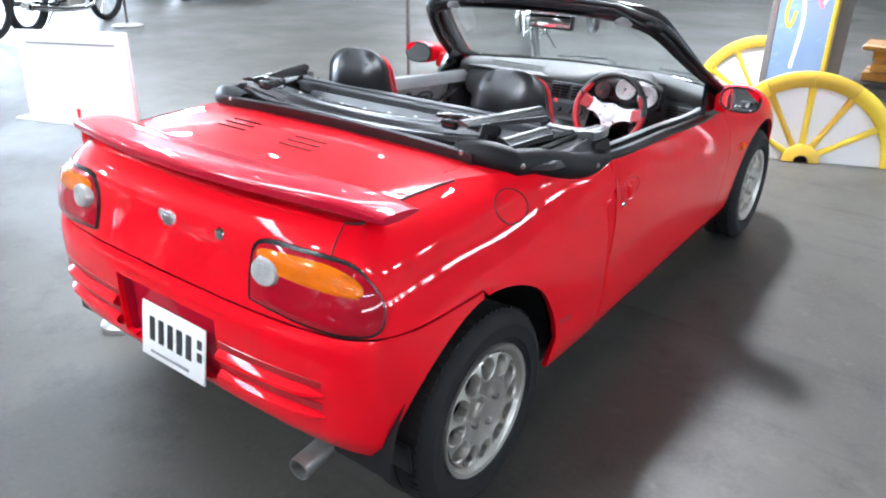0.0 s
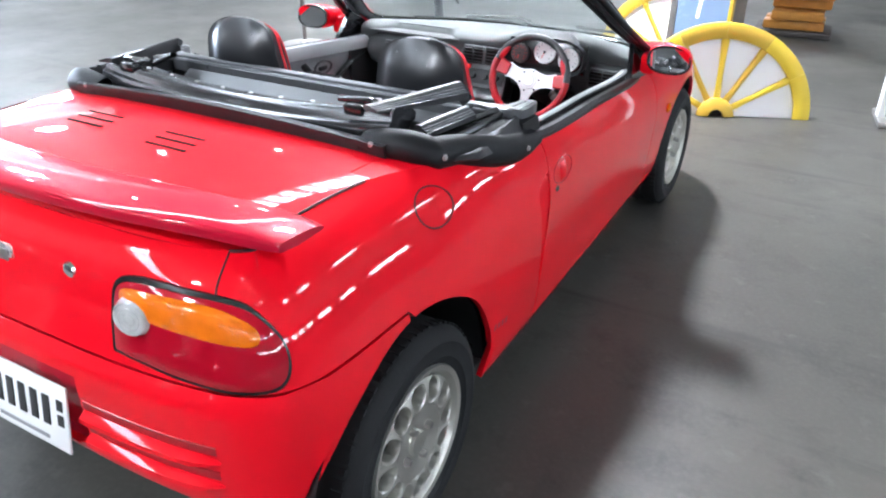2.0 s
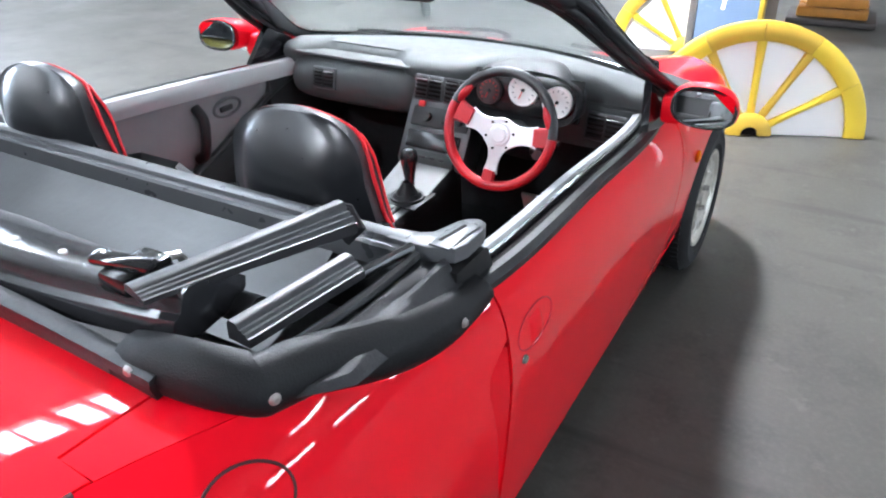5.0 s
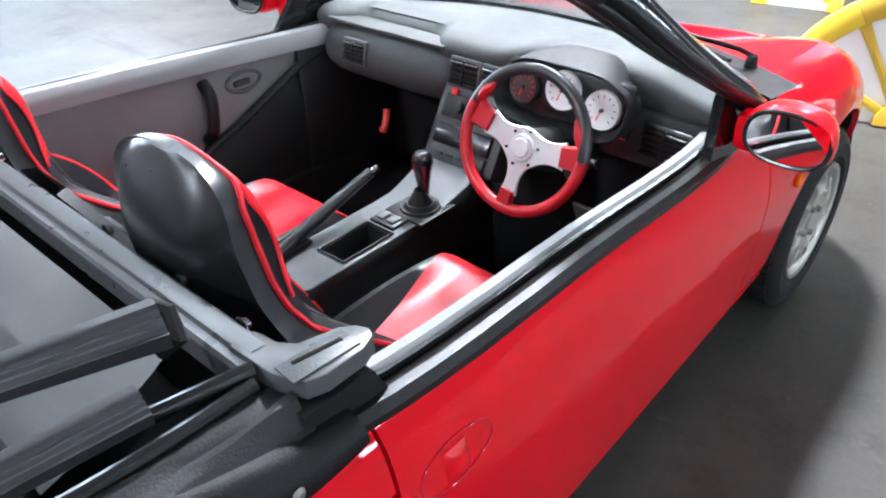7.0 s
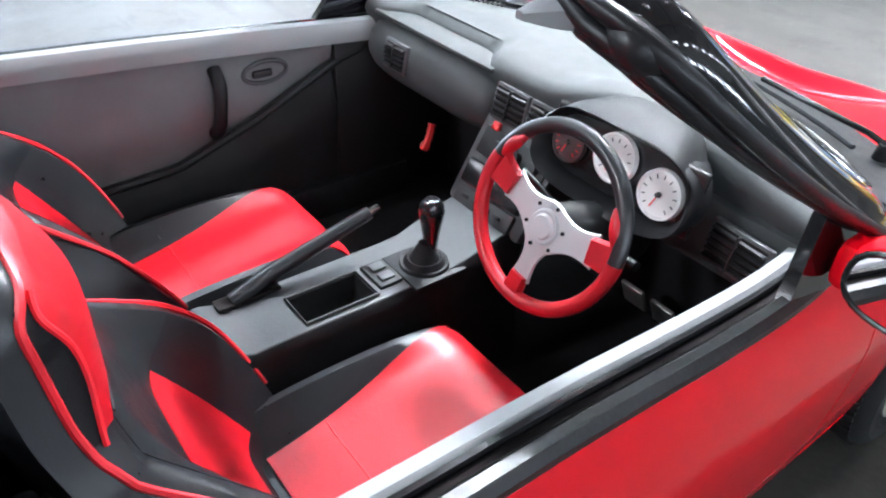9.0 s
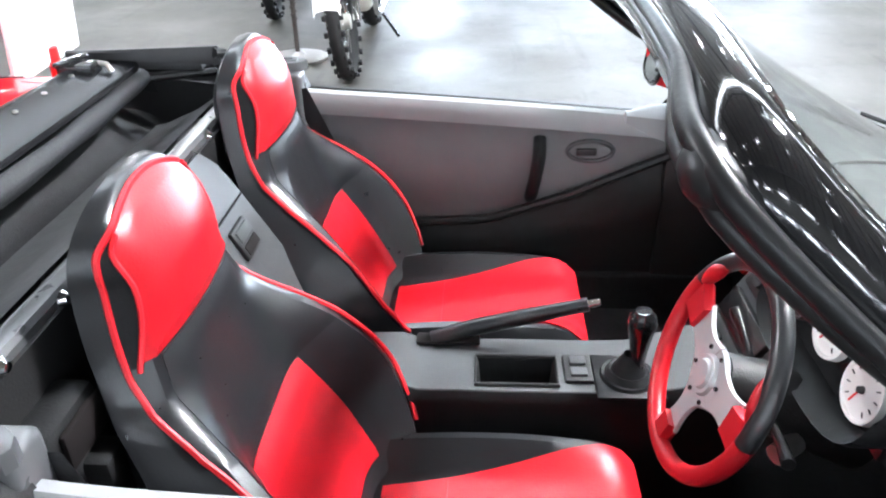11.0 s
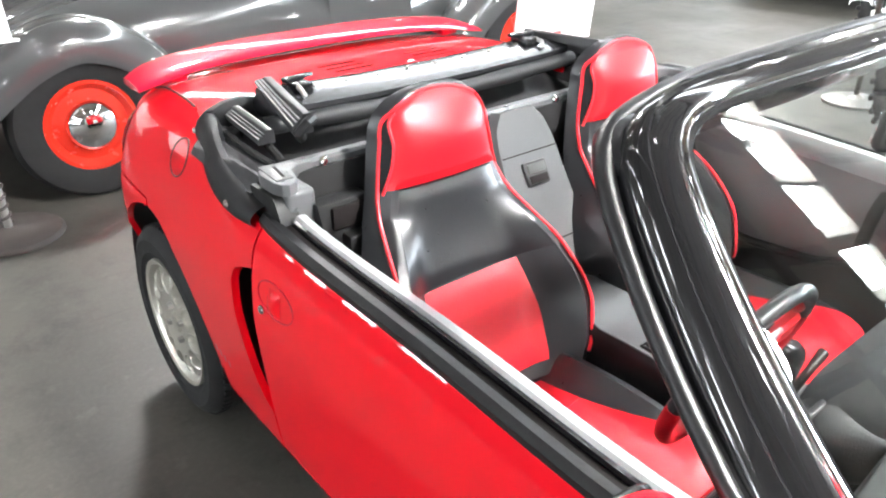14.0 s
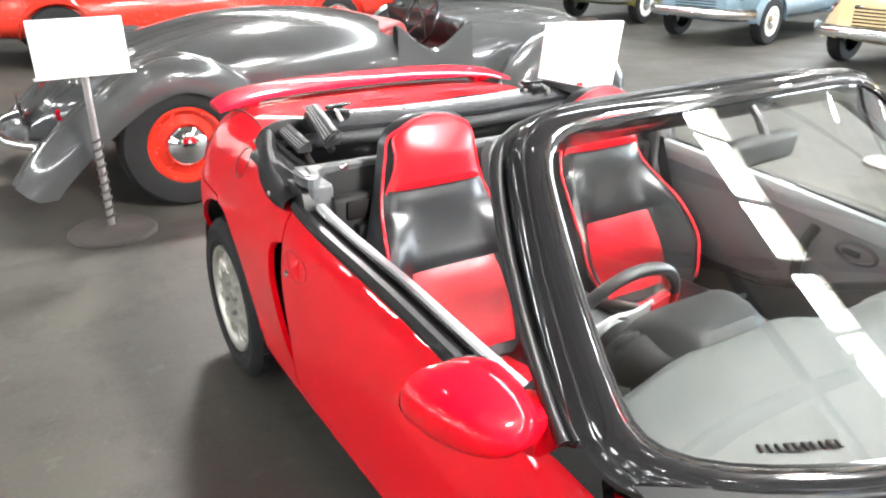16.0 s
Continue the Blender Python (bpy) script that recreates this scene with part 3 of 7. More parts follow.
def hood():
    us = [u_of_y(2.4) + i * (17 - u_of_y(2.4)) / 40 for i in range(41)]
    rows = []
    for u in us:
        e = skin(u, top_z(u))
        rows.append([Vector((e.x * (1 - k / 14), e.y, e.z - 0.085 * (1 - (1 - k / 14) ** 2) ** 2 * min(1, e.x / 0.5) * min(1, e.x / 0.4))) for k in range(15)])
    part("hood", flange(facing(tidy(join(loft(rows), mirrored(loft(rows))), 1e-4)), 0.012), RED, car)


hood()


def wing():
    """The spoiler: a curved blade on two end feet, with a gap to the lid beneath."""
    rows = []
    n = 64
    for i in range(n + 1):
        s = -1 + 2 * i / n
        x = 0.6 * s
        a = abs(s)
        back = 0.1 + 0.1 * a ** 2.4
        chord = 0.165 - 0.03 * a ** 4
        z = 0.914 - 0.024 * a ** 4 - 0.01 * a ** 12
        th = 0.016 + 0.003 * a ** 8
        sec = [(0.0, 0.004), (0.01, 0.009), (0.04, 0.0115), (0.2, 0.0115), (0.4, 0.0095), (0.65, 0.005), (0.85, -0.001), (0.97, -0.009), (1.0, -0.014), (0.96, -0.018), (0.7, -th), (0.4, -th - 0.002), (0.12, -th + 0.004), (0.02, -0.012)]
        tip = 1.0 - 0.45 * max(0.0, (a - 0.9) / 0.1) ** 2
        rows.append([Vector((x, back + chord * (0.5 + (c - 0.5) * (0.72 + 0.28 * tip)), z + h * (tip * 0.8 + 0.2))) for c, h in sec])
    part("spoiler", tidy(loft(rows, True, True)), DARKRED, car, "raised red boot spoiler with a gap beneath", 50)
    for sx in (-0.545, 0.545):
        part("spoiler_foot", box(0.07, 0.07, 0.03, 0.012, at(sx * 0.89, 0.255, 0.882), 3), DARKRED, car)


wing()


def blob(outline, off, dome, rings=7):
    """A lens laid over the skin: outline in (plan index, height) pairs."""
    cu = sum(p[0] for p in outline) / len(outline)
    cz = sum(p[1] for p in outline) / len(outline)
    pts = []
    n = len(outline)
    for i in range(n * 4):
        pts.append(crom(outline + outline[:3], i / 4 + 0.0) if i / 4 <= n else outline[0])
    rows = []
    for k in range(rings + 1):
        f = max(k / rings, 0.001)
        lift = off + dome * (1 - f ** 3)
        if k == rings:
            rows.append([skin(cu + (p[0] - cu) * 1.0, cz + (p[1] - cz) * 1.0, -0.004) for p in pts])
        rows.append([skin(cu + (p[0] - cu) * f, cz + (p[1] - cz) * f, lift if k < rings else off * 0.6) for p in pts])
    rows = rows[:-2] + [rows[-1], rows[-2]]
    return tidy(loft(rows, True))


def tail_lamps():
    q = u_of_x
    frame_line = [(q(0.312), 0.672), (q(0.308), 0.732), (q(0.32), 0.79), (q(0.36), 0.81), (q(0.46), 0.81), (q(0.55), 0.802), (q(0.605), 0.784),
                  (u_of_y(0.155), 0.74), (u_of_y(0.165), 0.69), (u_of_y(0.145), 0.652), (q(0.58), 0.644), (q(0.48), 0.648), (q(0.38), 0.658), (q(0.327), 0.664)]
    cu = sum(p[0] for p in frame_line) / len(frame_line)
    cz = sum(p[1] for p in frame_line) / len(frame_line)

    def shrink(line, f, g):
        return [(cu + (a - cu) * f, cz + (b - cz) * g) for a, b in line]
    amber = [(q(0.34), 0.752), (q(0.338), 0.775), (q(0.348), 0.79), (q(0.4), 0.796), (q(0.5), 0.794), (q(0.555), 0.786), (q(0.592), 0.773), (q(0.617), 0.755), (q(0.622), 0.738), (q(0.612), 0.729), (q(0.575), 0.731), (q(0.5), 0.737), (q(0.4), 0.745)]
    clear = [(q(0.374) + 0.225 * math.cos(k * math.tau / 12), 0.748 + 0.034 * math.sin(k * math.tau / 12)) for k in range(12)]
    lens = shrink(frame_line, 0.965, 0.915)
    for flip in (False, True):
        def made(bm):
            return mirrored(bm) if flip else bm
        lamp = part("tail_lamp", made(blob(frame_line, 0.007, 0.0)), BLACKTRIM, car, "tail lamp of red, amber and clear lenses in a black rim")
        part("red_lens", made(blob(lens, 0.011, 0.009)), REDLENS, lamp)
        part("amber_lens", made(blob(amber, 0.0185, 0.005)), AMBERLENS, lamp)
        clear_lens = part("reversing_lens", made(blob(clear, 0.024, 0.004)), CLEARLENS, lamp)
        for g in (0.3, 0.55, 0.8):
            ring = [skin(q(0.374) + 0.225 * g * math.cos(k * math.tau / 28), 0.748 + 0.034 * g * math.sin(k * math.tau / 28), 0.0285 - 0.004 * g ** 3) for k in range(28)]
            part("lens_ring", made(tube(ring, 0.0013, 6, closed=True)), CLEARLENS, clear_lens)


tail_lamps()


def rear_details():
    # chrome plain badge and boot lock
    bm = box(0.07, 0.008, 0.064, 0.008, at(0, 0.098, 0.758))
    badge = part("badge", bm, BADGE, car, "plain chrome badge")
    part("badge_field", box(0.038, 0.006, 0.042, 0.003, at(0, 0.0955, 0.759)), STEEL, badge)
    part("boot_lock", lathe([(0.0, 0.008), (0.009, 0.009), (0.014, 0.006), (0.016, 0.0)], 20, at(0.2, 0.1, 0.783) @ pose(0, 0, 0, 90, 0, 0)), CHROME, car)
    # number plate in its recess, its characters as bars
    # the recess's shade is put into its deeper red
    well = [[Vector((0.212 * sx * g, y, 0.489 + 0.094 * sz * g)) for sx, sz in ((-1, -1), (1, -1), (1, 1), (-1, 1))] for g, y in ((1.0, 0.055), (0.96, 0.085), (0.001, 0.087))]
    part("plate_recess", tidy(loft(well, True)), DARKRED, car, "recess round the number plate, its shade in deeper red")
    tilt = at(0.042, 0.034, 0.468) @ pose(0, 0, 0, -9, 0, 0)
    plate = part("number_plate", box(0.262, 0.006, 0.15, 0.0025, tilt), WHITE, car, "white number plate with dark bars")
    for k in range(5):
        part("plate_bar", box(0.022, 0.003, 0.066, 0.001, tilt @ at(-0.084 + k * 0.038, -0.0035, 0.008)), BLACKINK, plate)
    for k in range(2):
        part("plate_bar", box(0.018, 0.003, 0.024, 0.001, tilt @ at(0.111, -0.0035, 0.03 - k * 0.034)), BLACKINK, plate)
    part("plate_bar", box(0.16, 0.003, 0.008, 0.001, tilt @ at(-0.01, -0.0035, -0.055)), INK, plate)
    # ribs of the false grilles in the bumper
    for flip in (1, -1):
        for z0 in (0.435, 0.492):
            rows = []
            for i in range(19):
                x = 0.215 + 0.315 * i / 18
                u = u_of_x(x)
                taper = min(1, (18 - i) / 3 + 0.15)
                h = 0.014 * taper
                rows.append([(lambda p: Vector((p.x * flip, p.y, p.z)))(skin(u, z0 + dz, o)) for dz, o in ((-h - 0.004, -0.004), (-h, 0.009 * taper), (-0.3 * h, 0.018 * taper), (0.4 * h, 0.017 * taper), (h, 0.006 * taper), (h + 0.004, -0.004))])
            part("bumper_rib", tidy(loft(rows)), RED, car)
            # the groove isn't cut: a darker red strip carries its shade
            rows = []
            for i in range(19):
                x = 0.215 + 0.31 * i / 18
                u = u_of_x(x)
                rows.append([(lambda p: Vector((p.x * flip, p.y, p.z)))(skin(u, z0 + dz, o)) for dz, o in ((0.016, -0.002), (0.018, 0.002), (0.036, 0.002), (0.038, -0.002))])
            part("bumper_groove_shade", tidy(loft(rows)), GROOVESHADE, car)
    part("lower_valance", box(0.86, 0.1, 0.08, 0.03, at(0, 0.34, 0.38)), DARKPLASTIC, car)
    pipe = lathe([(0.024, 0.0), (0.0285, 0.0), (0.0295, -0.01), (0.0285, -0.2), (0.024, -0.2), (0.023, -0.03), (0.024, 0.0)], 28)
    part("exhaust_pipe", moved(pipe, at(0.46, 0.05, 0.272) @ pose(0, 0, 0, 93, 0, 4)), PIPE, car, "dull steel exhaust tail pipe")
    part("exhaust_bore", lathe([(0.0, 0.0), (0.0235, 0.0)], 20, at(0.46, 0.09, 0.274) @ pose(0, 0, 0, 93, 0, 4)), GAPSHADE, car)
    # fuel flap: a fine round seam on the quarter
    uc, zc = u_of_y(0.645), 0.79
    ring = []
    for k in range(40):
        a = k * math.tau / 40
        ring.append(skin(uc + 0.19 * math.cos(a), zc + 0.039 * math.sin(a), 0.0004))
    part("fuel_flap", tube(ring, 0.002, 6, closed=True), SEAMRED, car, "round fuel flap seam")
    # near-black block behind the door's air intake, for the shade in its throat
    both("intake_shade", box(0.03, 0.12, 0.36, 0.004, at(0.645, 1.08, 0.54)), GAPSHADE, car)
    # unseen near-black sheets, added so that no seam lets light through
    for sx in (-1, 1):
        part("seam_light_block", box(0.02, 0.26, 0.5, 0, at(0.62 * sx, 0.98, 0.5)), GAPSHADE, car)
        part("seam_light_block", box(0.02, 1.3, 0.42, 0, at(0.625 * sx, 1.75, 0.42)), GAPSHADE, car)
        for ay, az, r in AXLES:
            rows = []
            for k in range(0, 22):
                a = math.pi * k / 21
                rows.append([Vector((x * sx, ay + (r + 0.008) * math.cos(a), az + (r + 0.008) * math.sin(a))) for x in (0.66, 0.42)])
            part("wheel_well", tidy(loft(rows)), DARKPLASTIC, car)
            # near-black sheet for the shade deep in the wheel arch
            part("wheel_well_shade", box(0.01, 1.9 * r, 0.34, 0, at(0.425 * sx, ay, az + 0.17)), GAPSHADE, car)
    part("underbody", box(1.2, 2.9, 0.04, 0.01, at(0, 1.7, 0.19)), GAPSHADE, car)
    part("rear_light_block", box(0.9, 0.02, 0.46, 0, at(0, 0.14, 0.58)), GAPSHADE, car)
    # mud flaps
    for sx in (-1, 1):
        part("mud_flap", box(0.13, 0.012, 0.08, 0.004, at(0.6 * sx, 0.21, 0.3) @ pose(0, 0, 0, 8, 0, 0)), RUBBER, car)


rear_details()


def wheel(side, ay, az, r, rim_r, tyre_w, holes=12):
    """Alloy wheel with a ring of round holes; side is 1 on the right."""
    m = at(0.685 * side, ay, az) @ pose(0, 0, 0, 0, 90 * side, 0)
    bm = bmesh.new()
    # rim barrel and lip
    join(bm, lathe([(rim_r, -tyre_w), (rim_r - 0.004, -0.03), (rim_r + 0.004, -0.004), (rim_r + 0.002, 0.002), (rim_r - 0.01, -0.001), (rim_r - 0.02, -0.014), (rim_r - 0.024, -0.024)], 56))
    # face: sectors with a hole each
    rc, rh = rim_r * 0.69, rim_r * 0.145
    r_in, r_out = rim_r * 0.5, rim_r - 0.024

    def height(rr):
        return -0.024 + 0.022 * math.cos(min(1, abs(rr - rim_r * 0.62) / (rim_r * 0.4)) * math.pi / 2)
    for k in range(holes):
        ca = k * math.tau / holes
        half = math.pi / holes
        hole, edge = [], []
        for j in range(24):
            b = j * math.tau / 24
            dr, dt = math.cos(b), math.sin(b)
            hole.append((rc + rh * dr * 1.15, rh * dt / rc))
            sc = min((r_out - rc) / dr if dr > 1e-6 else ((r_in - rc) / dr if dr < -1e-6 else 9), (half * rc) / abs(dt) if abs(dt) > 1e-6 else 9)
            edge.append((rc + sc * dr, sc * dt / rc))

        def polar(p, dz=0.0):
            return (p[0] * math.cos(ca + p[1]), p[0] * math.sin(ca + p[1]), height(p[0]) + dz)
        rows = [[polar(p) for p in edge], [polar(((e[0] + 2.6 * h[0]) / 3.6, (e[1] + 2.6 * h[1]) / 3.6), 0.0015) for e, h in zip(edge, hole)], [polar(h, -0.002) for h in hole], [polar(h, -0.03) for h in hole]]
        loft(rows, True, bm=bm)
    join(bm, lathe([(r_in, height(r_in)), (rim_r * 0.42, -0.006), (rim_r * 0.3, -0.012), (rim_r * 0.17, -0.012), (rim_r * 0.155, -0.004), (0.0, -0.002)], 48))
    rim = part("wheel", moved(tidy(bm, 2e-4), m), ALLOY, car, "cast alloy wheel with a ring of round holes")
    w = tyre_w
    s = r - rim_r
    prof = [(rim_r - 0.002, -w + 0.012), (rim_r + 0.2 * s, -w - 0.002), (rim_r + 0.6 * s, -w - 0.006), (r - 0.014, -w + 0.004), (r - 0.003, -w + 0.02), (r, -w + 0.035),
            (r, -w / 2 - 0.004), (r - 0.006, -w / 2 - 0.003), (r - 0.006, -w / 2 + 0.003), (r, -w / 2 + 0.004), (r, -0.035), (r - 0.003, -0.02), (r - 0.014, -0.002),
            (rim_r + 0.62 * s, 0.008), (rim_r + 0.58 * s, 0.0065), (rim_r + 0.25 * s, 0.006), (rim_r + 0.02, 0.0), (rim_r - 0.002, -0.01)]
    part("tyre", moved(lathe(prof, 72), m), TYRE, rim, "black rubber tyre")
    tread = bmesh.new()
    for k in range(72):
        a = k * math.tau / 72
        for zz in (-0.03, -w + 0.03):
            box(0.006, 0.013, 0.026, 0, Matrix.Rotation(a, 4, "Z") @ at(r - 0.001, 0, zz), bm=tread)
    tagged(part("tread", moved(tread, m), TYRE, rim), kind="stuff")
    # near-black disc added for the shade behind the wheel's holes
    part("dark_backing_disc", moved(lathe([(0.0, -0.055), (rim_r * 0.9, -0.055)], 40), m), GAPSHADE, rim)
    for k in range(4):
        a = k * math.tau / 4 + 0.4
        part("wheel_nut", moved(lathe([(0.0, 0.003), (0.008, 0.002), (0.0105, -0.004), (0.0115, -0.014)], 6), m @ at(0.05 * math.cos(a), 0.05 * math.sin(a), 0.0)), STEEL, rim)


for s in (1, -1):
    wheel(s, 0.5, 0.277, 0.277, 0.182, 0.165)
    wheel(s, 2.78, 0.265, 0.265, 0.17, 0.155)

# ---- the roadster: windscreen, trim, mirrors ----


def screen(a, b):
    """The windscreen's surface: a from -1 to 1 across, b from 0 at the header to 1 at the cowl."""
    c = 1 - a * a
    w = 0.48 + 0.149 * b + 0.036 * b * (1 - b)
    return Vector((a * w, 1.832 + 0.437 * b - 0.036 * b * (1 - b) + 0.034 * c + 0.196 * c * b, 1.136 - 0.338 * b - 0.06 * b * (1 - b) + 0.012 * c * (1 - b) - 0.005 * c * b))


def screen_loop(grow):
    """Points round the glass's edge, moved outwards by grow metres."""
    pts = []
    n = 132
    for i in range(n):
        t = i * math.tau / n
        c, s = math.cos(t), math.sin(t)
        k = (abs(c) ** 11 + abs(s) ** 11) ** (-1 / 11)
        a, b = c * k, 0.5 - 0.5 * s * k
        gx = grow / (0.48 + 0.149 * b) * c * k
        gb = -grow / 0.57 * s * k
        pts.append((a + gx, b + gb))
    return pts


def windscreen():
    rows = [[screen(-1.02 + 2.04 * i / 24, -0.02 + 1.04 * j / 14) for i in range(25)] for j in range(15)]
    n = (screen(0, 1) - screen(0, 0)).cross(Vector((1, 0, 0))).normalized()
    if n.z < 0:
        n = -n
    bm = loft(rows)
    other = loft([[p - n * 0.005 for p in r] for r in rows])
    bmesh.ops.reverse_faces(other, faces=other.faces)
    pane = part("windscreen", join(bm, other), GLASS, car, "clear laminated windscreen glass")
    pane.visible_shadow = False
    # the frame: a closed section round the glass, with a raised outer bead
    sec = ((-0.012, 0.003), (0.002, 0.008), (0.01, 0.008), (0.024, 0.001), (0.03, -0.006), (0.035, -0.003), (0.043, -0.012), (0.048, -0.03), (0.05, -0.05), (0.044, -0.066), (0.024, -0.07), (0.0, -0.06), (-0.012, -0.02))
    loops = []
    for g, h in sec:
        loops.append([screen(a, b) + n * (h if h > -0.015 else h * (1 - 0.62 * min(1.0, max(0.0, b)))) for a, b in screen_loop(g)])
    rows = [[loops[k][i] for k in range(len(sec))] for i in range(len(loops[0]))]
    rows.append(rows[0])
    part("windscreen_frame", tidy(loft(rows, True)), GLOSSBLACK, car, "gloss black windscreen frame", 50)
    part("glass_seal", tube([screen(a, b) + n * 0.007 for a, b in screen_loop(-0.001)], 0.0042, 8, closed=True), CHROME, car, "bright trim line round the glass")
    inner = [q for q in screen_loop(0.05) if q[1] < 0.93]
    k = max(range(len(inner)), key=lambda i: abs(inner[i][1] - inner[i - 1][1]) + abs(inner[i][0] - inner[i - 1][0]))
    inner = inner[k:] + inner[:k]
    for g, h, r in ((0.012, -0.056, 0.013), (-0.002, -0.076, 0.012), (-0.03, -0.08, 0.009)):
        thin = [0.62 + 0.38 * min(1.0, max(max(0.0, b) / 0.2, max(0.0, abs(a) - 0.75) / 0.2)) for a, b in inner]
        run = [screen(a * (1 + g * 1.8), b + (0.5 - b) * -g * 1.8) + n * h * q * (1 - 0.78 * min(1.0, max(0.0, b))) for (a, b), q in zip(inner, thin)]
        part("frame_seal", tube(run, [r * q * (1 - 0.3 * min(1.0, max(0.0, b))) for (a, b), q in zip(inner, thin)], 14), RUBBER, car, "black rubber seal round the windscreen frame")
    for sx in (1, -1):
        lug = smooth([(0.4 * sx, 1.806, 1.118), (0.46 * sx, 1.79, 1.106), (0.497 * sx, 1.782, 1.094), (0.515 * sx, 1.815, 1.074), (0.532 * sx, 1.86, 1.048)], 20)
        part("seal_corner", tube(lug, [0.012 + 0.014 * math.sin(math.pi * i / 20) ** 1.5 for i in range(21)], 12), RUBBER, car, "thick rubber corner of the windscreen seal")
        wedge = [[Vector(((x + w * q) * sx, y, z + h * p)) for q, p in ((-1, -1), (1, -1), (1, 0.6), (0.4, 1), (-0.4, 1), (-1, 0.6))] for x, y, z, w, h in
                 ((0.41, 1.82, 1.106, 0.032, 0.018), (0.395, 1.785, 1.104, 0.03, 0.017), (0.38, 1.755, 1.102, 0.02, 0.012), (0.368, 1.732, 1.1, 0.006, 0.005))]
        part("header_catch", tidy(loft(wedge, True, True)), CAPGREY, car, "grey plastic catch under the header")
    # cowl below the glass, wipers
    rows = []
    for j in range(5):
        f = j / 4
        rows.append([Vector((x * 0.65, 2.275 + 0.225 * (1 - x * x) + 0.17 * f, 0.79 - 0.008 * (1 - x * x) - 0.025 * f)) for x in [-1 + i / 10 for i in range(21)]])
    part("cowl", tidy(loft(rows)), DARKPLASTIC, car)
    for x0, x1, xp in ((0.5, 0.0, 0.53), (-0.06, -0.5, -0.02)):
        def low(x, d):
            q = x / 0.65
            return Vector((x, 2.29 + 0.225 * (1 - q * q) + d, 0.803 - 0.008 * (1 - q * q)))
        piv = low(xp, 0.1)
        run = [low(x0 + (x1 - x0) * k / 8, 0.03) for k in range(9)]
        arm = part("wiper", tube([piv, low(x0, 0.075) + Vector((0, 0, 0.014)), run[4] + Vector((0, 0.01, 0.012))], 0.006, 8), BLACKTRIM, car)
        part("wiper_blade", tube(run, 0.005, 6), RUBBER, arm)
        part("wiper_pivot", lathe([(0.0, 0.03), (0.012, 0.028), (0.016, 0.0)], 14, at(piv.x, piv.y, piv.z - 0.025)), BLACKTRIM, arm)
    # inner mirror and sun visors
    stalk = part("inner_mirror", box(0.205, 0.03, 0.062, 0.014, at(0.0, 1.925, 1.054) @ pose(0, 0, 0, -9, 0, 3), 3), DARKPLASTIC, car, "black rear-view mirror below the header")
    part("mirror_glass", box(0.185, 0.004, 0.046, 0.001, at(0.0, 1.909, 1.0565) @ pose(0, 0, 0, -9, 0, 3)), MIRROR, stalk)
    part("mirror_stem", tube([(0, 1.935, 1.07), (0, 1.91, 1.11), (0, 1.89, 1.13)], 0.009, 8), DARKPLASTIC, stalk)


windscreen()


def edge_strip(y0, y1, sec, n=36):
    """A moulding along the top of the right door: sec in (inset, height) pairs."""
    rows = []
    for i in range(n + 1):
        y = y0 + (y1 - y0) * i / n
        u = u_of_y(y)
        e = skin(u, top_z(u))
        rows.append([Vector((e.x - a, e.y, e.z + h)) for a, h in sec])
    return tidy(loft(rows, True, True))


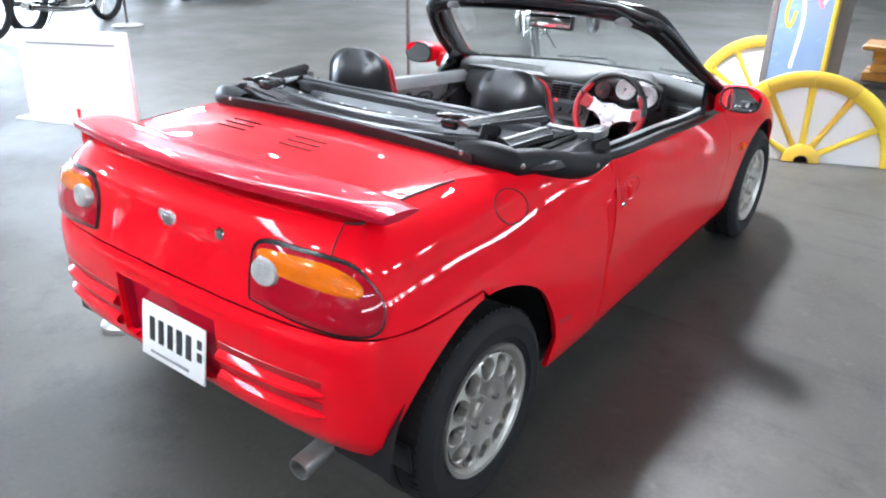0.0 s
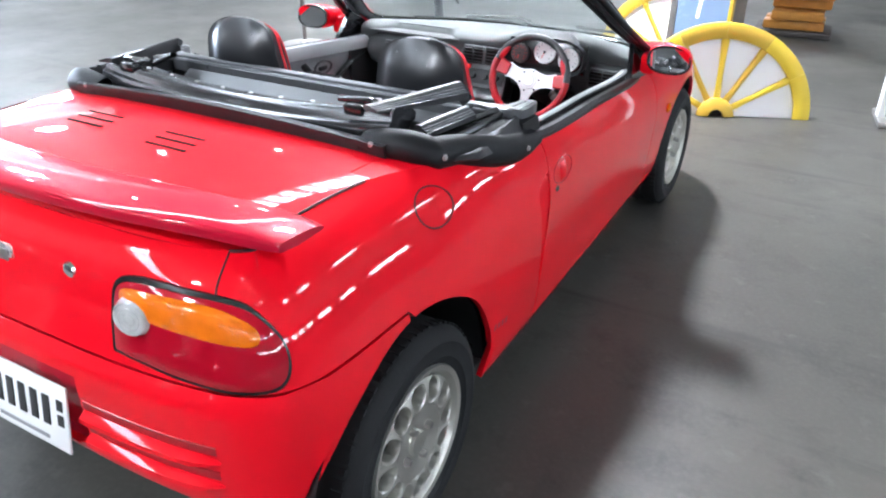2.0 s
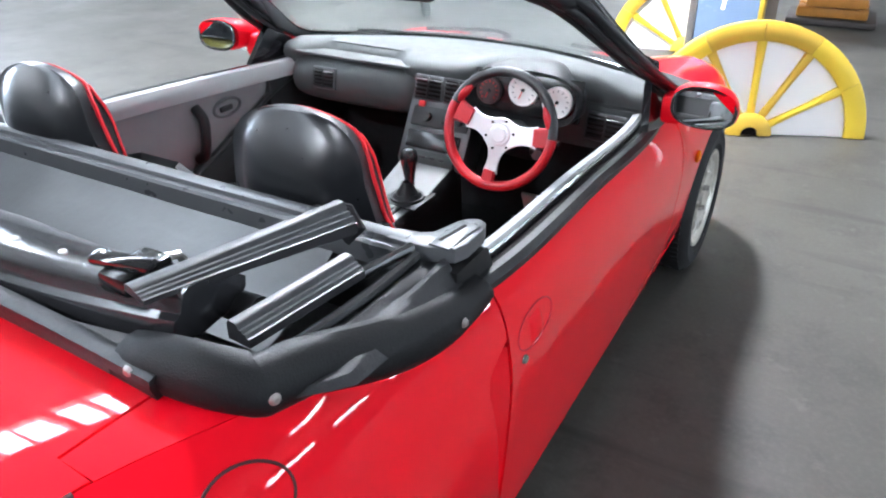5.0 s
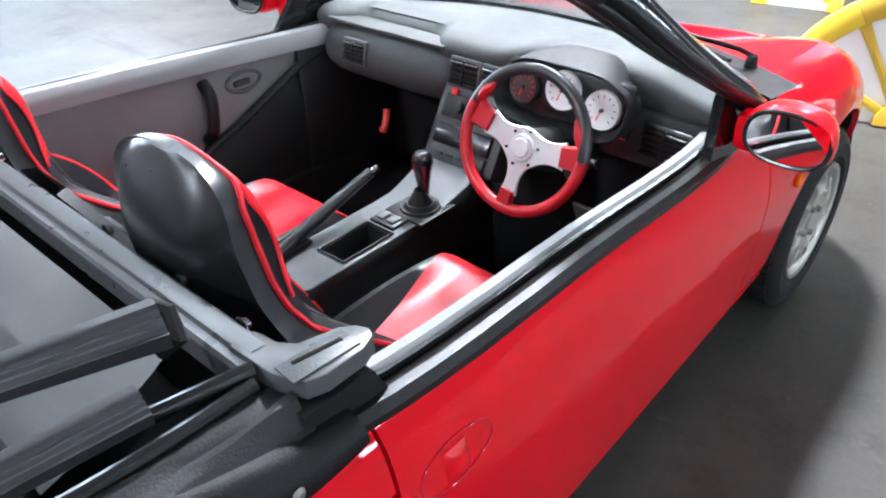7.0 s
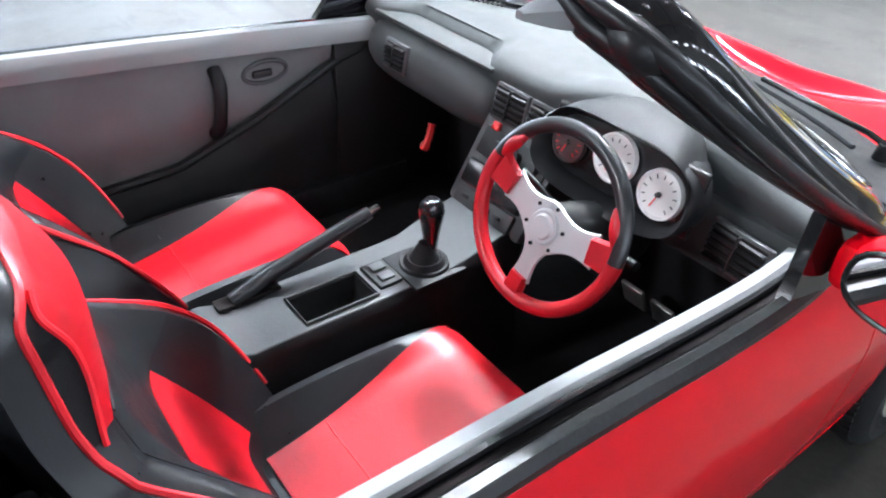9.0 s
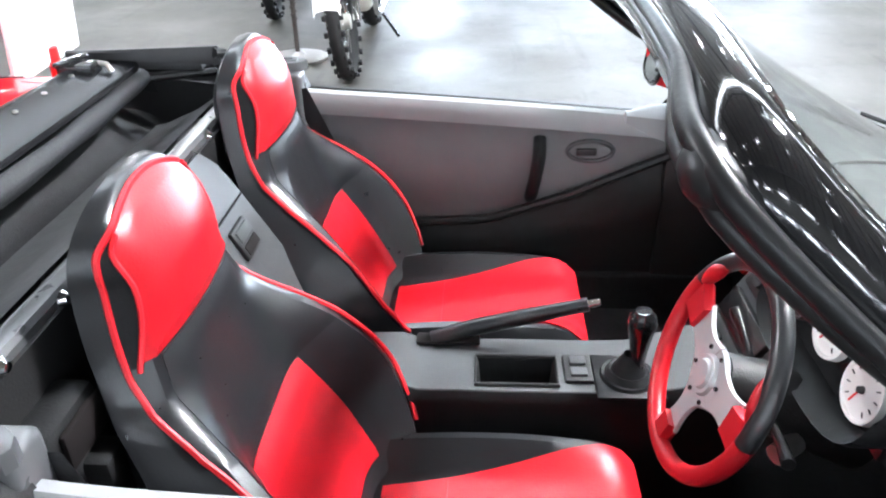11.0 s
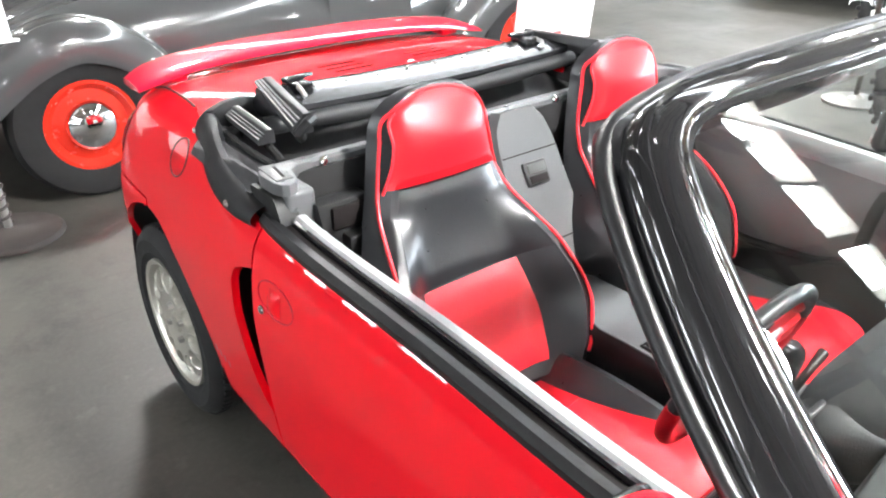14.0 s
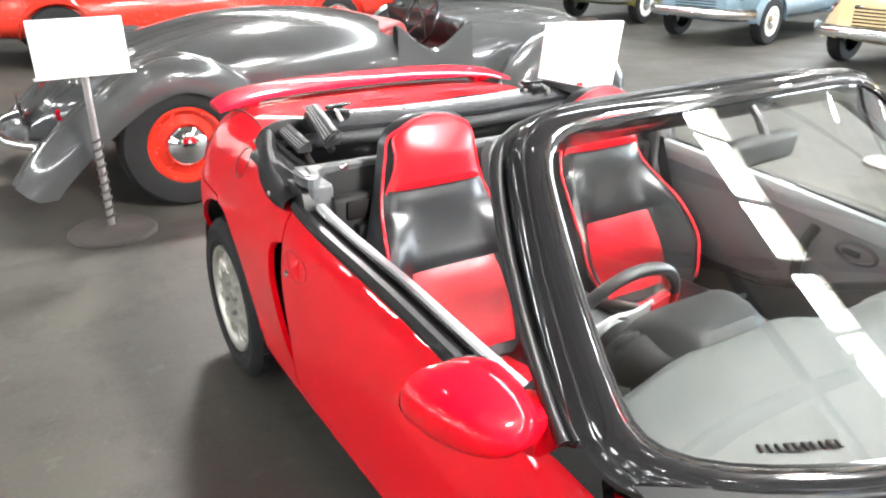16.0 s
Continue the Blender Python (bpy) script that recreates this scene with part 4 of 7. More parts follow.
def door_trim():
    both("belt_moulding", edge_strip(1.12, 2.2, ((-0.002, -0.004), (-0.002, 0.008), (0.008, 0.018), (0.022, 0.018), (0.026, 0.0))), RUBBER, car, "black rubber belt moulding on the door")
    both("belt_groove", edge_strip(1.13, 2.2, ((0.026, 0.0), (0.027, 0.012), (0.038, 0.012), (0.039, 0.0))), GAPSHADE, car)
    both("belt_lip", edge_strip(1.13, 2.2, ((0.0385, 0.0), (0.039, 0.022), (0.046, 0.022), (0.047, 0.0))), GLOSSBLACK, car)
    both("door_cap", edge_strip(1.13, 2.22, ((0.0475, -0.03), (0.048, 0.018), (0.054, 0.024), (0.072, 0.02), (0.08, 0.0), (0.078, -0.03))), CAPGREY, car, "pale grey inner door capping")
    line = [(1.1, 0.53), (1.25, 0.49), (1.43, 0.474), (1.61, 0.485), (1.81, 0.555), (2.04, 0.66), (2.26, 0.72)]
    for sx in (1, -1):
        up, low = [], []
        for i in range(37):
            y = 1.1 + 1.15 * i / 36
            zb = table(line, y)
            zt = top_z(u_of_y(y)) - 0.004
            up.append([Vector((sx * (0.612 - 0.014 * math.sin(math.pi * k / 8)), y, zt + (min(zb, zt - 0.01) - zt) * k / 8)) for k in range(9)])
            low.append([Vector((sx * (0.612 - 0.03 * min(1, k / 2.0) + 0.02 * k / 8), y, zb + (0.2 - zb) * k / 8)) for k in range(9)])
        part("door_panel_upper", tidy(loft(up)), DOORCARD, car, "grey cloth upper door panel")
        part("door_panel_lower", tidy(loft(low)), DARKPLASTIC, car, "dark moulded lower door panel")
        seam = [(sx * 0.594, y, table(line, y)) for y in [1.1 + 1.15 * i / 40 for i in range(41)]]
        part("door_panel_roll", tube(seam, 0.012, 8), DARKPLASTIC, car)
        pull = [(sx * 0.6, 1.712, 0.545), (sx * 0.57, 1.712, 0.57), (sx * 0.565, 1.72, 0.62), (sx * 0.57, 1.726, 0.67), (sx * 0.6, 1.728, 0.7)]
        part("door_pull", tube(smooth(pull, 14), 0.016, 10), VINYL, car)
        bowl = [(sx * 0.598, 1.85 + 0.055 * math.cos(k * math.tau / 24), 0.668 + 0.026 * math.sin(k * math.tau / 24)) for k in range(24)]
        latch = part("door_latch", tube(bowl, 0.006, 8, closed=True), MIDGREY, car)
        part("latch_lever", box(0.012, 0.05, 0.018, 0.005, at(sx * 0.592, 1.84, 0.668)), DARKPLASTIC, latch)
        # black corner panel in front of the side window
        pts = [(0.652, 2.0, 0.745), (0.658, 2.24, 0.73), (0.645, 2.2, 0.82), (0.625, 2.11, 0.868), (0.63, 2.07, 0.85)]
        rows = [[Vector((sx * x, y, z)) for x, y, z in pts], [Vector((sx * (x - 0.02), y, z)) for x, y, z in pts]]
        part("mirror_sail", tidy(loft(rows, True, True)), GLOSSBLACK, car)
    # door handle; a darker red ring paints the shade of its round cup
    for door, sx in ((door_right, 1), (door_left, -1)):
        ring, flap = [], []
        uc = u_of_y(1.225)
        for k in range(32):
            a = k * math.tau / 32
            p = skin(uc + 0.155 * math.cos(a), 0.692 + 0.034 * math.sin(a), 0.0003)
            ring.append(Vector((p.x * sx, p.y, p.z)))
        handle = part("door_handle", tube(ring, 0.0014, 6, closed=True), DARKRED, door, "red flush door handle in a darker red ring")
        rows = []
        for j in range(11):
            z = 0.664 + 0.05 * j / 10
            row = []
            for i in range(9):
                p = skin(uc - 0.05 + 0.1 * i / 8, z, 0.0006 + 0.011 * math.sin(math.pi * j / 10) ** 0.6 * math.sin(math.pi * i / 8) ** 0.6)
                row.append(Vector((p.x * sx, p.y, p.z)))
            rows.append(row)
        part("handle_flap", facing(loft(rows), Vector((sx, 0, 0))), RED, handle)
        p = skin(uc - 0.12, 0.655, 0.002)
        part("key_lock", lathe([(0.0, 0.004), (0.007, 0.004), (0.009, 0.0)], 16, at(p.x * sx, p.y, p.z) @ pose(0, 0, 0, 0, 90 * sx, 0)), CHROME, handle)
    for sx in (1, -1):
        p = skin(u_of_y(2.47), 0.535, 0.003)
        ring = [skin(u_of_y(2.47) + 0.045 * math.cos(k * math.tau / 16), 0.535 + 0.012 * math.sin(k * math.tau / 16), 0.004) for k in range(16)]
        part("side_marker", tube([Vector((q.x * sx, q.y, q.z)) for q in ring], 0.007, 8, closed=True), AMBERLENS, car)


door_trim()


def faint_sticker():
    for k in range(4):
        u = u_of_y(0.849 + 0.022 * k)
        rows = [[skin(u + du, 0.389 + dz - 0.004 * k, 0.0009) for du in (-0.018, 0.018)] for dz in (-0.009, 0.009)]
        part("sticker_bar", facing(loft(rows), Vector((1, 0, 0))), STICKER, car, "faint dark sticker bar behind the wheel arch")


faint_sticker()


def side_mirrors():
    for sx in (1, -1):
        rows = []
        for j in range(13):
            f = j / 12
            y = 2.02 + 0.15 * f
            k = math.sqrt(max(0.0, 1 - f ** 2.2)) * 0.97 + 0.03
            if j == 0:
                k = 0.94
            row = []
            for i in range(28):
                a = i * math.tau / 28
                c, s = math.cos(a), math.sin(a)
                e = (abs(c) ** 2.6 + abs(s) ** 2.6) ** (-1 / 2.6)
                row.append(Vector((sx * (0.768 - 0.02 * f + (0.08 * k) * c * e), y - 0.0125 * c * e * (1 - f), 0.832 - 0.012 * f + 0.05 * k * s * e)))
            rows.append(row)
        shell = part("door_mirror", tidy(loft(rows, True, True)), RED, car, "red door mirror housing with an oval glass")
        ring = []
        face = []
        for i in range(28):
            a = i * math.tau / 28
            c, s = math.cos(a), math.sin(a)
            e = (abs(c) ** 2.6 + abs(s) ** 2.6) ** (-1 / 2.6)
            face.append(Vector((sx * (0.768 + 0.069 * c * e), 2.012 - 0.003 * c * e + 0.0065 * s * e, 0.832 + 0.04 * s * e)))
            ring.append(Vector((sx * (0.768 + 0.072 * c * e), 2.013 - 0.0031 * c * e + 0.0065 * s * e, 0.832 + 0.043 * s * e)))
        bm = bmesh.new()
        bm.faces.new([bm.verts.new(p) for p in (face if sx < 0 else face[::-1])])
        part("mirror_glass", tidy(bm), MIRROR, shell)
        part("mirror_rim", tube(ring, 0.0045, 8, closed=True), BLACKTRIM, shell)
        part("mirror_foot", box(0.06, 0.08, 0.075, 0.018, at(0.682 * sx, 2.11, 0.795)), RED, shell)


side_mirrors()

# ---- the roadster: folded top ----


def folded_top():
    # side bands with press studs, following the shoulder from the door to the deck
    path = []
    for k in range(17):
        u = u_of_y(1.115 - 0.024 * k)
        e = skin(u, top_z(u) - 0.006 - 0.024 * math.sin(math.pi * min(1, k / 14)))
        path.append((Vector((e.x + 0.004, e.y, e.z)), Vector((1, 0, 0))))
    last = path[-1][0]
    ax, ay, rise = last.x - 0.43, 0.06, 0.868 - last.z
    for k in range(1, 17):
        a = k / 16 * math.pi / 2
        path.append((Vector((last.x - ax * (1 - math.cos(a)), last.y - ay * math.sin(a), last.z + rise * math.sin(a) ** 1.6)),
                     Vector((ay * math.cos(a), -ax * math.sin(a), 0)).normalized()))
    rows = []
    for i, (p, o) in enumerate(path):
        e = len(path) - 1 - i
        h = (0.034 + 0.026 * min(1, i / 12) + 0.018 * math.sin(math.pi * min(1, i / 14))) * (1 - 0.35 * max(0, 1 - e / 8) ** 2)
        up = Vector((0, 0, h))
        rows.append([p - o * 0.004 - Vector((0, 0, 0.008)), p + o * 0.004, p + o * 0.009 + up * 0.15, p + o * 0.009 + up * 0.4, p + o * 0.003 + up * 0.65, p - o * 0.008 + up * 0.87,
                     p - o * 0.022 + up, p - o * 0.036 + up * 0.98, p - o * 0.046 + up * 0.7, p - o * 0.05 - Vector((0, 0, 0.012))])
    bands = both("top_boot_band", tidy(loft(rows)), VINYL, car, "black vinyl band of the folded top with press studs")
    for i in (4, 17, 30):
        p, o = path[i]
        for k, b in enumerate(bands):
            c = p + o * 0.009 + Vector((0, 0, 0.024))
            d = o.to_track_quat("Z", "Y").to_matrix().to_4x4()
            bm = lathe([(0.0, 0.005), (0.004, 0.005), (0.006, 0.003), (0.0075, 0.0)], 14, Matrix.Translation(c) @ d)
            part("press_stud", mirrored(bm) if k else bm, STEEL, b)
    # lip across the front of the deck
    rows = []
    for i in range(41):
        x = -0.5 + 1.0 * i / 40
        y = 0.672 + 0.008 * (1 - (x / 0.53) ** 2)
        z = 0.888 + 0.014 * (1 - (x / 0.53) ** 2)
        rows.append([Vector((x, y - 0.012, z - 0.006)), Vector((x, y - 0.011, z + 0.003)), Vector((x, y + 0.0, z + 0.006)), Vector((x, y + 0.016, z + 0.0)), Vector((x, y + 0.03, z - 0.05)), Vector((x, y, z - 0.05))])
    part("top_rear_lip", tidy(loft(rows, True, True)), RUBBER, car, "black rubber lip in front of the boot lid")
    # header bow of the folded top, with its two latches
    rows = []
    for i in range(41):
        s = -1 + i / 20
        x = 0.47 * s
        y = 0.742 + 0.03 * s * s
        z = 0.908 + 0.022 * s * s
        rows.append([Vector((x, y + dy, z + dz)) for dy, dz in ((-0.046, -0.04), (-0.046, -0.022), (-0.042, -0.012), (-0.032, -0.008), (-0.026, 0.006), (-0.022, 0.014), (-0.014, 0.018), (0.0, 0.017), (0.06, -0.002), (0.072, -0.012), (0.07, -0.026), (0.055, -0.038), (0.03, -0.045), (-0.01, -0.05))])
    bow = part("top_header_bow", tidy(loft(rows, True, True)), BOWBLACK, car, "glossy black header bow of the folded top")
    for k in range(8):
        x = -0.33 + k * 0.094
        part("bow_screw", lathe([(0.0, 0.004), (0.005, 0.003), (0.006, 0.0)], 10, at(x, 0.742 + 0.03 * (x / 0.47) ** 2 + 0.012, 0.908 + 0.022 * (x / 0.47) ** 2 + 0.013)), STEEL, bow)
    for sx in (1, -1):
        latch = part("top_latch", box(0.05, 0.075, 0.028, 0.007, at(0.372 * sx, 0.765, 0.936)), BLACKTRIM, bow, "black roof catch")
        part("catch_lever", box(0.085, 0.024, 0.012, 0.005, at(0.365 * sx, 0.755, 0.954) @ pose(0, 0, 0, 8, 0, 12 * sx)), GLOSSBLACK, latch)
        part("catch_hook", tube([(0.385 * sx, 0.79, 0.945), (0.39 * sx, 0.815, 0.94), (0.385 * sx, 0.825, 0.925)], 0.006, 8), STEEL, latch)
        # ribbed side rails lying on the folds
        def rail(a, b, w, h0, h1):
            d = Vector(b) - Vector(a)
            side = Vector((d.y, -d.x, 0)).normalized()
            rr = []
            for j in range(9):
                f = j / 8
                p = Vector(a) + d * f
                k = h0 + (h1 - h0) * f
                sec = [(-w, -k), (-w, 0.6 * k), (-0.8 * w, k), (-0.2 * w, k), (0.0, 0.8 * k), (0.1 * w, 0.45 * k), (0.35 * w, 0.5 * k), (0.45 * w, 0.2 * k), (0.7 * w, 0.25 * k), (0.8 * w, -0.1 * k), (w, -0.15 * k), (w, -k)]
                rr.append([Vector(((p + side * q).x * sx, (p + side * q).y, p.z + h)) for q, h in sec])
            return tidy(loft(rr, True, True))
        part("top_side_rail", rail((0.432, 0.715, 0.952), (0.5, 1.015, 0.932), 0.021, 0.006, 0.02), RAIL, car, "ribbed black rubber side rail of the top")
        part("top_side_rail", rail((0.535, 0.76, 0.905), (0.553, 0.955, 0.9), 0.018, 0.013, 0.014), RAIL, car, "ribbed black rubber side rail of the top")
        part("rail_end", tube([(0.475 * sx, 1.012, 0.94), (0.495 * sx, 1.024, 0.935), (0.515 * sx, 1.02, 0.915), (0.5 * sx, 1.005, 0.9)], 0.011, 8), RUBBER, car)
        part("top_link_arm", tube(smooth([(0.575 * sx, 0.8, 0.875), (0.59 * sx, 0.92, 0.878), (0.59 * sx, 1.05, 0.875)], 12), 0.008, 8), BLACKTRIM, car)
        part("top_link_arm", tube(smooth([(0.5 * sx, 0.8, 0.87), (0.54 * sx, 0.93, 0.875), (0.575 * sx, 1.06, 0.88)], 12), 0.009, 8), BLACKTRIM, car)
        rr = []
        for j in range(15):
            f = j / 14
            y = 0.7 + 0.37 * f
            xo = 0.5 + 0.115 * min(1, f * 3.5) ** 0.6
            w = 0.05 - 0.012 * f
            rr.append([Vector((sx * (xo - w + 2 * w * q), y, 0.852 - 0.012 * f + 0.026 * math.sin(math.pi * q) + 0.007 * math.sin(14 * q + 5 * f) + 0.004 * noise.noise(Vector((9 * q, 14 * f, 2.0))))) for q in [k / 10 for k in range(11)]])
        part("top_fold", flange(facing(loft(rr), Vector((0, 0, 1))), 0.01), CLOTH, car, "black fabric fold of the lowered top")
        wedge = [(1.062, 0.785), (1.062, 0.856), (1.15, 0.856), (1.158, 0.85), (1.178, 0.806), (1.18, 0.785)]
        part("quarter_corner", tidy(loft([[Vector((sx * x, y, z)) for y, z in wedge] for x in (0.648, 0.638, 0.618, 0.608)], True, True)), DARKPLASTIC, car, "dark corner trim behind the door window")
    # crumpled cloth lying in the well
    rows = []
    for i in range(45):
        row = []
        for j in range(17):
            f = j / 16
            x = (0.44 + 0.17 * min(1.0, f / 0.35) ** 0.6) * (-1 + i / 22)
            y = 0.68 + 0.37 * f
            z = 0.868 - 0.12 * math.sin(math.pi * min(0.5, f * 1.15)) ** 0.7 + 0.012 * noise.noise(Vector((x * 7, y * 16, 1.0))) + 0.006 * math.sin(38 * y + 4 * x)
            row.append(Vector((x, y, z)))
        rows.append(row)
    for sx in (1, -1):
        wall = [[Vector((sx * (0.5 + 0.085 * min(1.0, j / 4) ** 0.6), 0.7 + 0.36 * j / 16, z)) for z in (0.852 - 0.02 * j / 16, 0.8, 0.72)] for j in range(17)]
        part("well_liner", tidy(loft(wall)), CLOTH, car)
    part("top_cloth", tidy(loft(rows)), CLOTH, car, "crumpled black cloth of the folded top")
    part("top_fold_roll", tube(smooth([(-0.5, 0.83, 0.88), (-0.2, 0.835, 0.868), (0.2, 0.835, 0.868), (0.5, 0.83, 0.88)], 30), [0.02 + 0.0015 * math.sin(0.9 * i) for i in range(31)], 12), CLOTH, car)
    # rear window of the top, folded down against the bulkhead
    rows = []
    for i in range(31):
        x = -0.46 + 0.92 * i / 30
        rows.append([Vector((x, 0.86 + 0.165 * f, 0.782 + 0.078 * f ** 1.4 + 0.004 * noise.noise(Vector((x * 4, f * 4, 3))))) for f in [k / 8 for k in range(9)]])
    part("folded_rear_window", tidy(loft(rows)), REARVINYL, car, "grey folded rear window panel")


folded_top()

# ---- the roadster: cabin ----


def cabin():
    part("cabin_floor", box(1.22, 1.5, 0.03, 0, at(0, 1.78, 0.215)), CARPET, car, "black carpet")
    part("firewall", box(1.22, 0.04, 0.55, 0, at(0, 2.42, 0.49)), CARPET, car)
    for sx in (1, -1):
        part("kick_panel", box(0.03, 0.42, 0.5, 0.01, at(0.6 * sx, 2.24, 0.47)), DARKPLASTIC, car)
        part("inner_sill", box(0.06, 1.2, 0.12, 0.02, at(0.6 * sx, 1.65, 0.27)), CARPET, car)
    # bulkhead with its rail, bolts, corner boxes
    part("bulkhead", box(1.24, 0.03, 0.64, 0.004, at(0, 1.085, 0.55)), DARKPLASTIC, car, "dark moulded bulkhead behind the seats")
    rows = []
    for i in range(25):
        x = -0.56 + 1.12 * i / 24
        rows.append([Vector((x, y, z)) for y, z in ((1.05, 0.84), (1.05, 0.872), (1.054, 0.877), (1.064, 0.877), (1.066, 0.884), (1.072, 0.887), (1.088, 0.886), (1.094, 0.88), (1.095, 0.84))])
    rail = part("bulkhead_rail", tidy(loft(rows, True, True)), CORNERGREY, car, "grey rail on the bulkhead")
    for x in (0.505, 0.378, 0.2, -0.15, -0.262, -0.505):
        part("rail_bolt", lathe([(0.0, 0.009), (0.006, 0.008), (0.009, 0.003), (0.011, 0.0)], 12, at(x, 1.096, 0.877) @ pose(0, 0, 0, -90, 0, 0)), CHROME, rail)
    for sx in (1, -1):
        line = [(0.53, 1.095), (0.565, 1.1), (0.583, 1.112), (0.59, 1.135), (0.596, 1.156), (0.608, 1.172), (0.624, 1.178), (0.636, 1.172), (0.644, 1.15), (0.644, 1.1), (0.636, 1.078), (0.6, 1.064), (0.53, 1.062)]
        bm = bmesh.new()
        base = bm.faces.new([bm.verts.new((sx * x, y, 0.862)) for x, y in line])
        top = [g for g in bmesh.ops.extrude_face_region(bm, geom=[base])["geom"] if isinstance(g, bmesh.types.BMVert)]
        for v in top:
            v.co.z = 0.8855
        bm.normal_update()
        rim = [e for e in bm.edges if e.verts[0] in top and e.verts[1] in top]
        bmesh.ops.bevel(bm, geom=rim, offset=0.004, segments=2, affect="EDGES", profile=0.5)
        bmesh.ops.recalc_face_normals(bm, faces=bm.faces)
        b = part("corner_box", bm, CORNERGREY, car, "grey corner plate with a slot on the bulkhead")
        part("slot_field", box(0.034, 0.085, 0.003, 0.001, at(0.617 * sx, 1.112, 0.8865) @ pose(0, 0, 0, 0, 0, -4 * sx)), MIDGREY, b)
        part("corner_slot", box(0.006, 0.06, 0.003, 0.001, at(0.612 * sx, 1.115, 0.8875) @ pose(0, 0, 0, 0, 0, -10 * sx)), GAPSHADE, b)
        part("corner_cheek", box(0.062, 0.075, 0.26, 0.012, at(0.598 * sx, 1.132, 0.734), 3), CORNERGREY, b)
        r = part("belt_housing", box(0.13, 0.05, 0.3, 0.012, at(0.5 * sx, 1.12, 0.66)), DARKPLASTIC, car)
        part("housing_recess", box(0.085, 0.01, 0.05, 0.006, at(0.485 * sx, 1.148, 0.775)), GAPSHADE, r)
        part("housing_block", box(0.05, 0.05, 0.12, 0.008, at(0.48 * sx, 1.15, 0.68)), DARKPLASTIC, r)
        part("seat_belt", tidy(loft([[Vector((sx * (0.575 + 0.01 * f), 1.16 + 0.2 * f + w, 0.83 - 0.5 * f)) for w in (-0.022, 0.022)] for f in [k / 10 for k in range(11)]])), CLOTH, car, "black seat belt webbing")
    # backrest panel between the seats
    rows = []
    for j in range(13):
        f = j / 12
        w = 0.115 - 0.035 * f - (0.03 * ((f - 0.85) / 0.15) ** 2 if f > 0.85 else 0)
        y, z = 1.315 - 0.2 * f, 0.5 + 0.385 * f
        rows.append([Vector((x, y - (0.02 if abs(k) > 0 else 0), z)) for k, x in ((1, -w - 0.012), (0, -w), (0, -w * 0.4), (0, w * 0.4), (0, w), (1, w + 0.012))])
    back = part("centre_panel", tidy(loft(rows)), MIDGREY, car, "grey panel between the seats with a pull handle")
    tilt = at(0.0, 1.187, 0.75) @ pose(0, 0, 0, 28, 0, 0)
    part("pull_frame", box(0.072, 0.012, 0.058, 0.005, tilt), DARKPLASTIC, back)
    part("pull_flap", box(0.056, 0.008, 0.022, 0.004, tilt @ at(0, 0.006, 0.012)), GREYPLASTIC, back)
    part("pull_hole", box(0.056, 0.004, 0.018, 0.002, tilt @ at(0, 0.0065, -0.014)), GAPSHADE, back)
    part("panel_line", box(0.17, 0.003, 0.003, 0, at(0, 1.163, 0.795) @ pose(0, 0, 0, 28, 0, 0)), GAPSHADE, back)
    part("panel_line", box(0.21, 0.003, 0.003, 0, at(0, 1.263, 0.604) @ pose(0, 0, 0, 28, 0, 0)), GAPSHADE, back)
    # centre console
    rows = []
    for i in range(25):
        y = 1.2 + 0.84 * i / 24
        z = 0.502 + (0.012 if y < 1.45 else 0) + max(0, (y - 1.86)) * 0.28
        w = 0.088 + 0.012 * max(0, (y - 1.8)) * 4
        rows.append([Vector((0.015 + x, y, zz)) for x, zz in ((-w - 0.02, 0.2), (-w - 0.004, 0.4), (-w, z - 0.015), (-w + 0.012, z), (-0.014, z), (0.058, z), (w - 0.012, z), (w, z - 0.015), (w + 0.004, 0.4), (w + 0.02, 0.2))])

    def opened(bm):
        """Takes out the top's faces over the tray."""
        gone = [f for f in bm.faces if abs(f.calc_center_median().x - 0.037) < 0.03 and abs(f.calc_center_median().y - 1.655) < 0.065 and f.calc_center_median().z > 0.49]
        bmesh.ops.delete(bm, geom=gone, context="FACES")
        return bm
    con = part("centre_console", opened(tidy(loft(rows))), VINYL, car, "dark centre console with tray, switches and levers")
    rows = []
    for i in range(25):
        y = 1.2 + 0.84 * i / 24
        z = 0.503 + (0.012 if y < 1.45 else 0) + max(0, (y - 1.86)) * 0.28
        w = 0.08 + 0.012 * max(0, (y - 1.8)) * 4
        rows.append([Vector((0.015 + x, y, zz)) for x, zz in ((-w, z - 0.006), (-w + 0.006, z + 0.001), (-0.014, z + 0.001), (0.058, z + 0.001), (w - 0.006, z + 0.001), (w, z - 0.006))])
    part("console_top", opened(tidy(loft(rows))), MIDGREY, con, "grey top plate of the console")
    well = [[Vector((0.037 + 0.036 * g * sx, 1.655 + 0.07 * g * sy, z)) for sx, sy in ((-1, -1), (1, -1), (1, 1), (-1, 1))] for g, z in ((1.0, 0.505), (0.97, 0.5), (0.88, 0.432), (0.001, 0.43))]
    part("console_tray", tidy(loft(well, True)), DARKPLASTIC, con, "deep black tray")
    tray_rim = [(0.037 + 0.04 * sx, 1.655 + 0.073 * sy, 0.507) for sx, sy in ((-1, -1), (1, -1), (1, 1), (-1, 1))]
    part("tray_rim", tube(tray_rim, 0.004, 6, closed=True), DARKPLASTIC, con)
    sw = part("window_switch_plate", box(0.075, 0.05, 0.01, 0.003, at(0.03, 1.765, 0.506)), DARKPLASTIC, con)
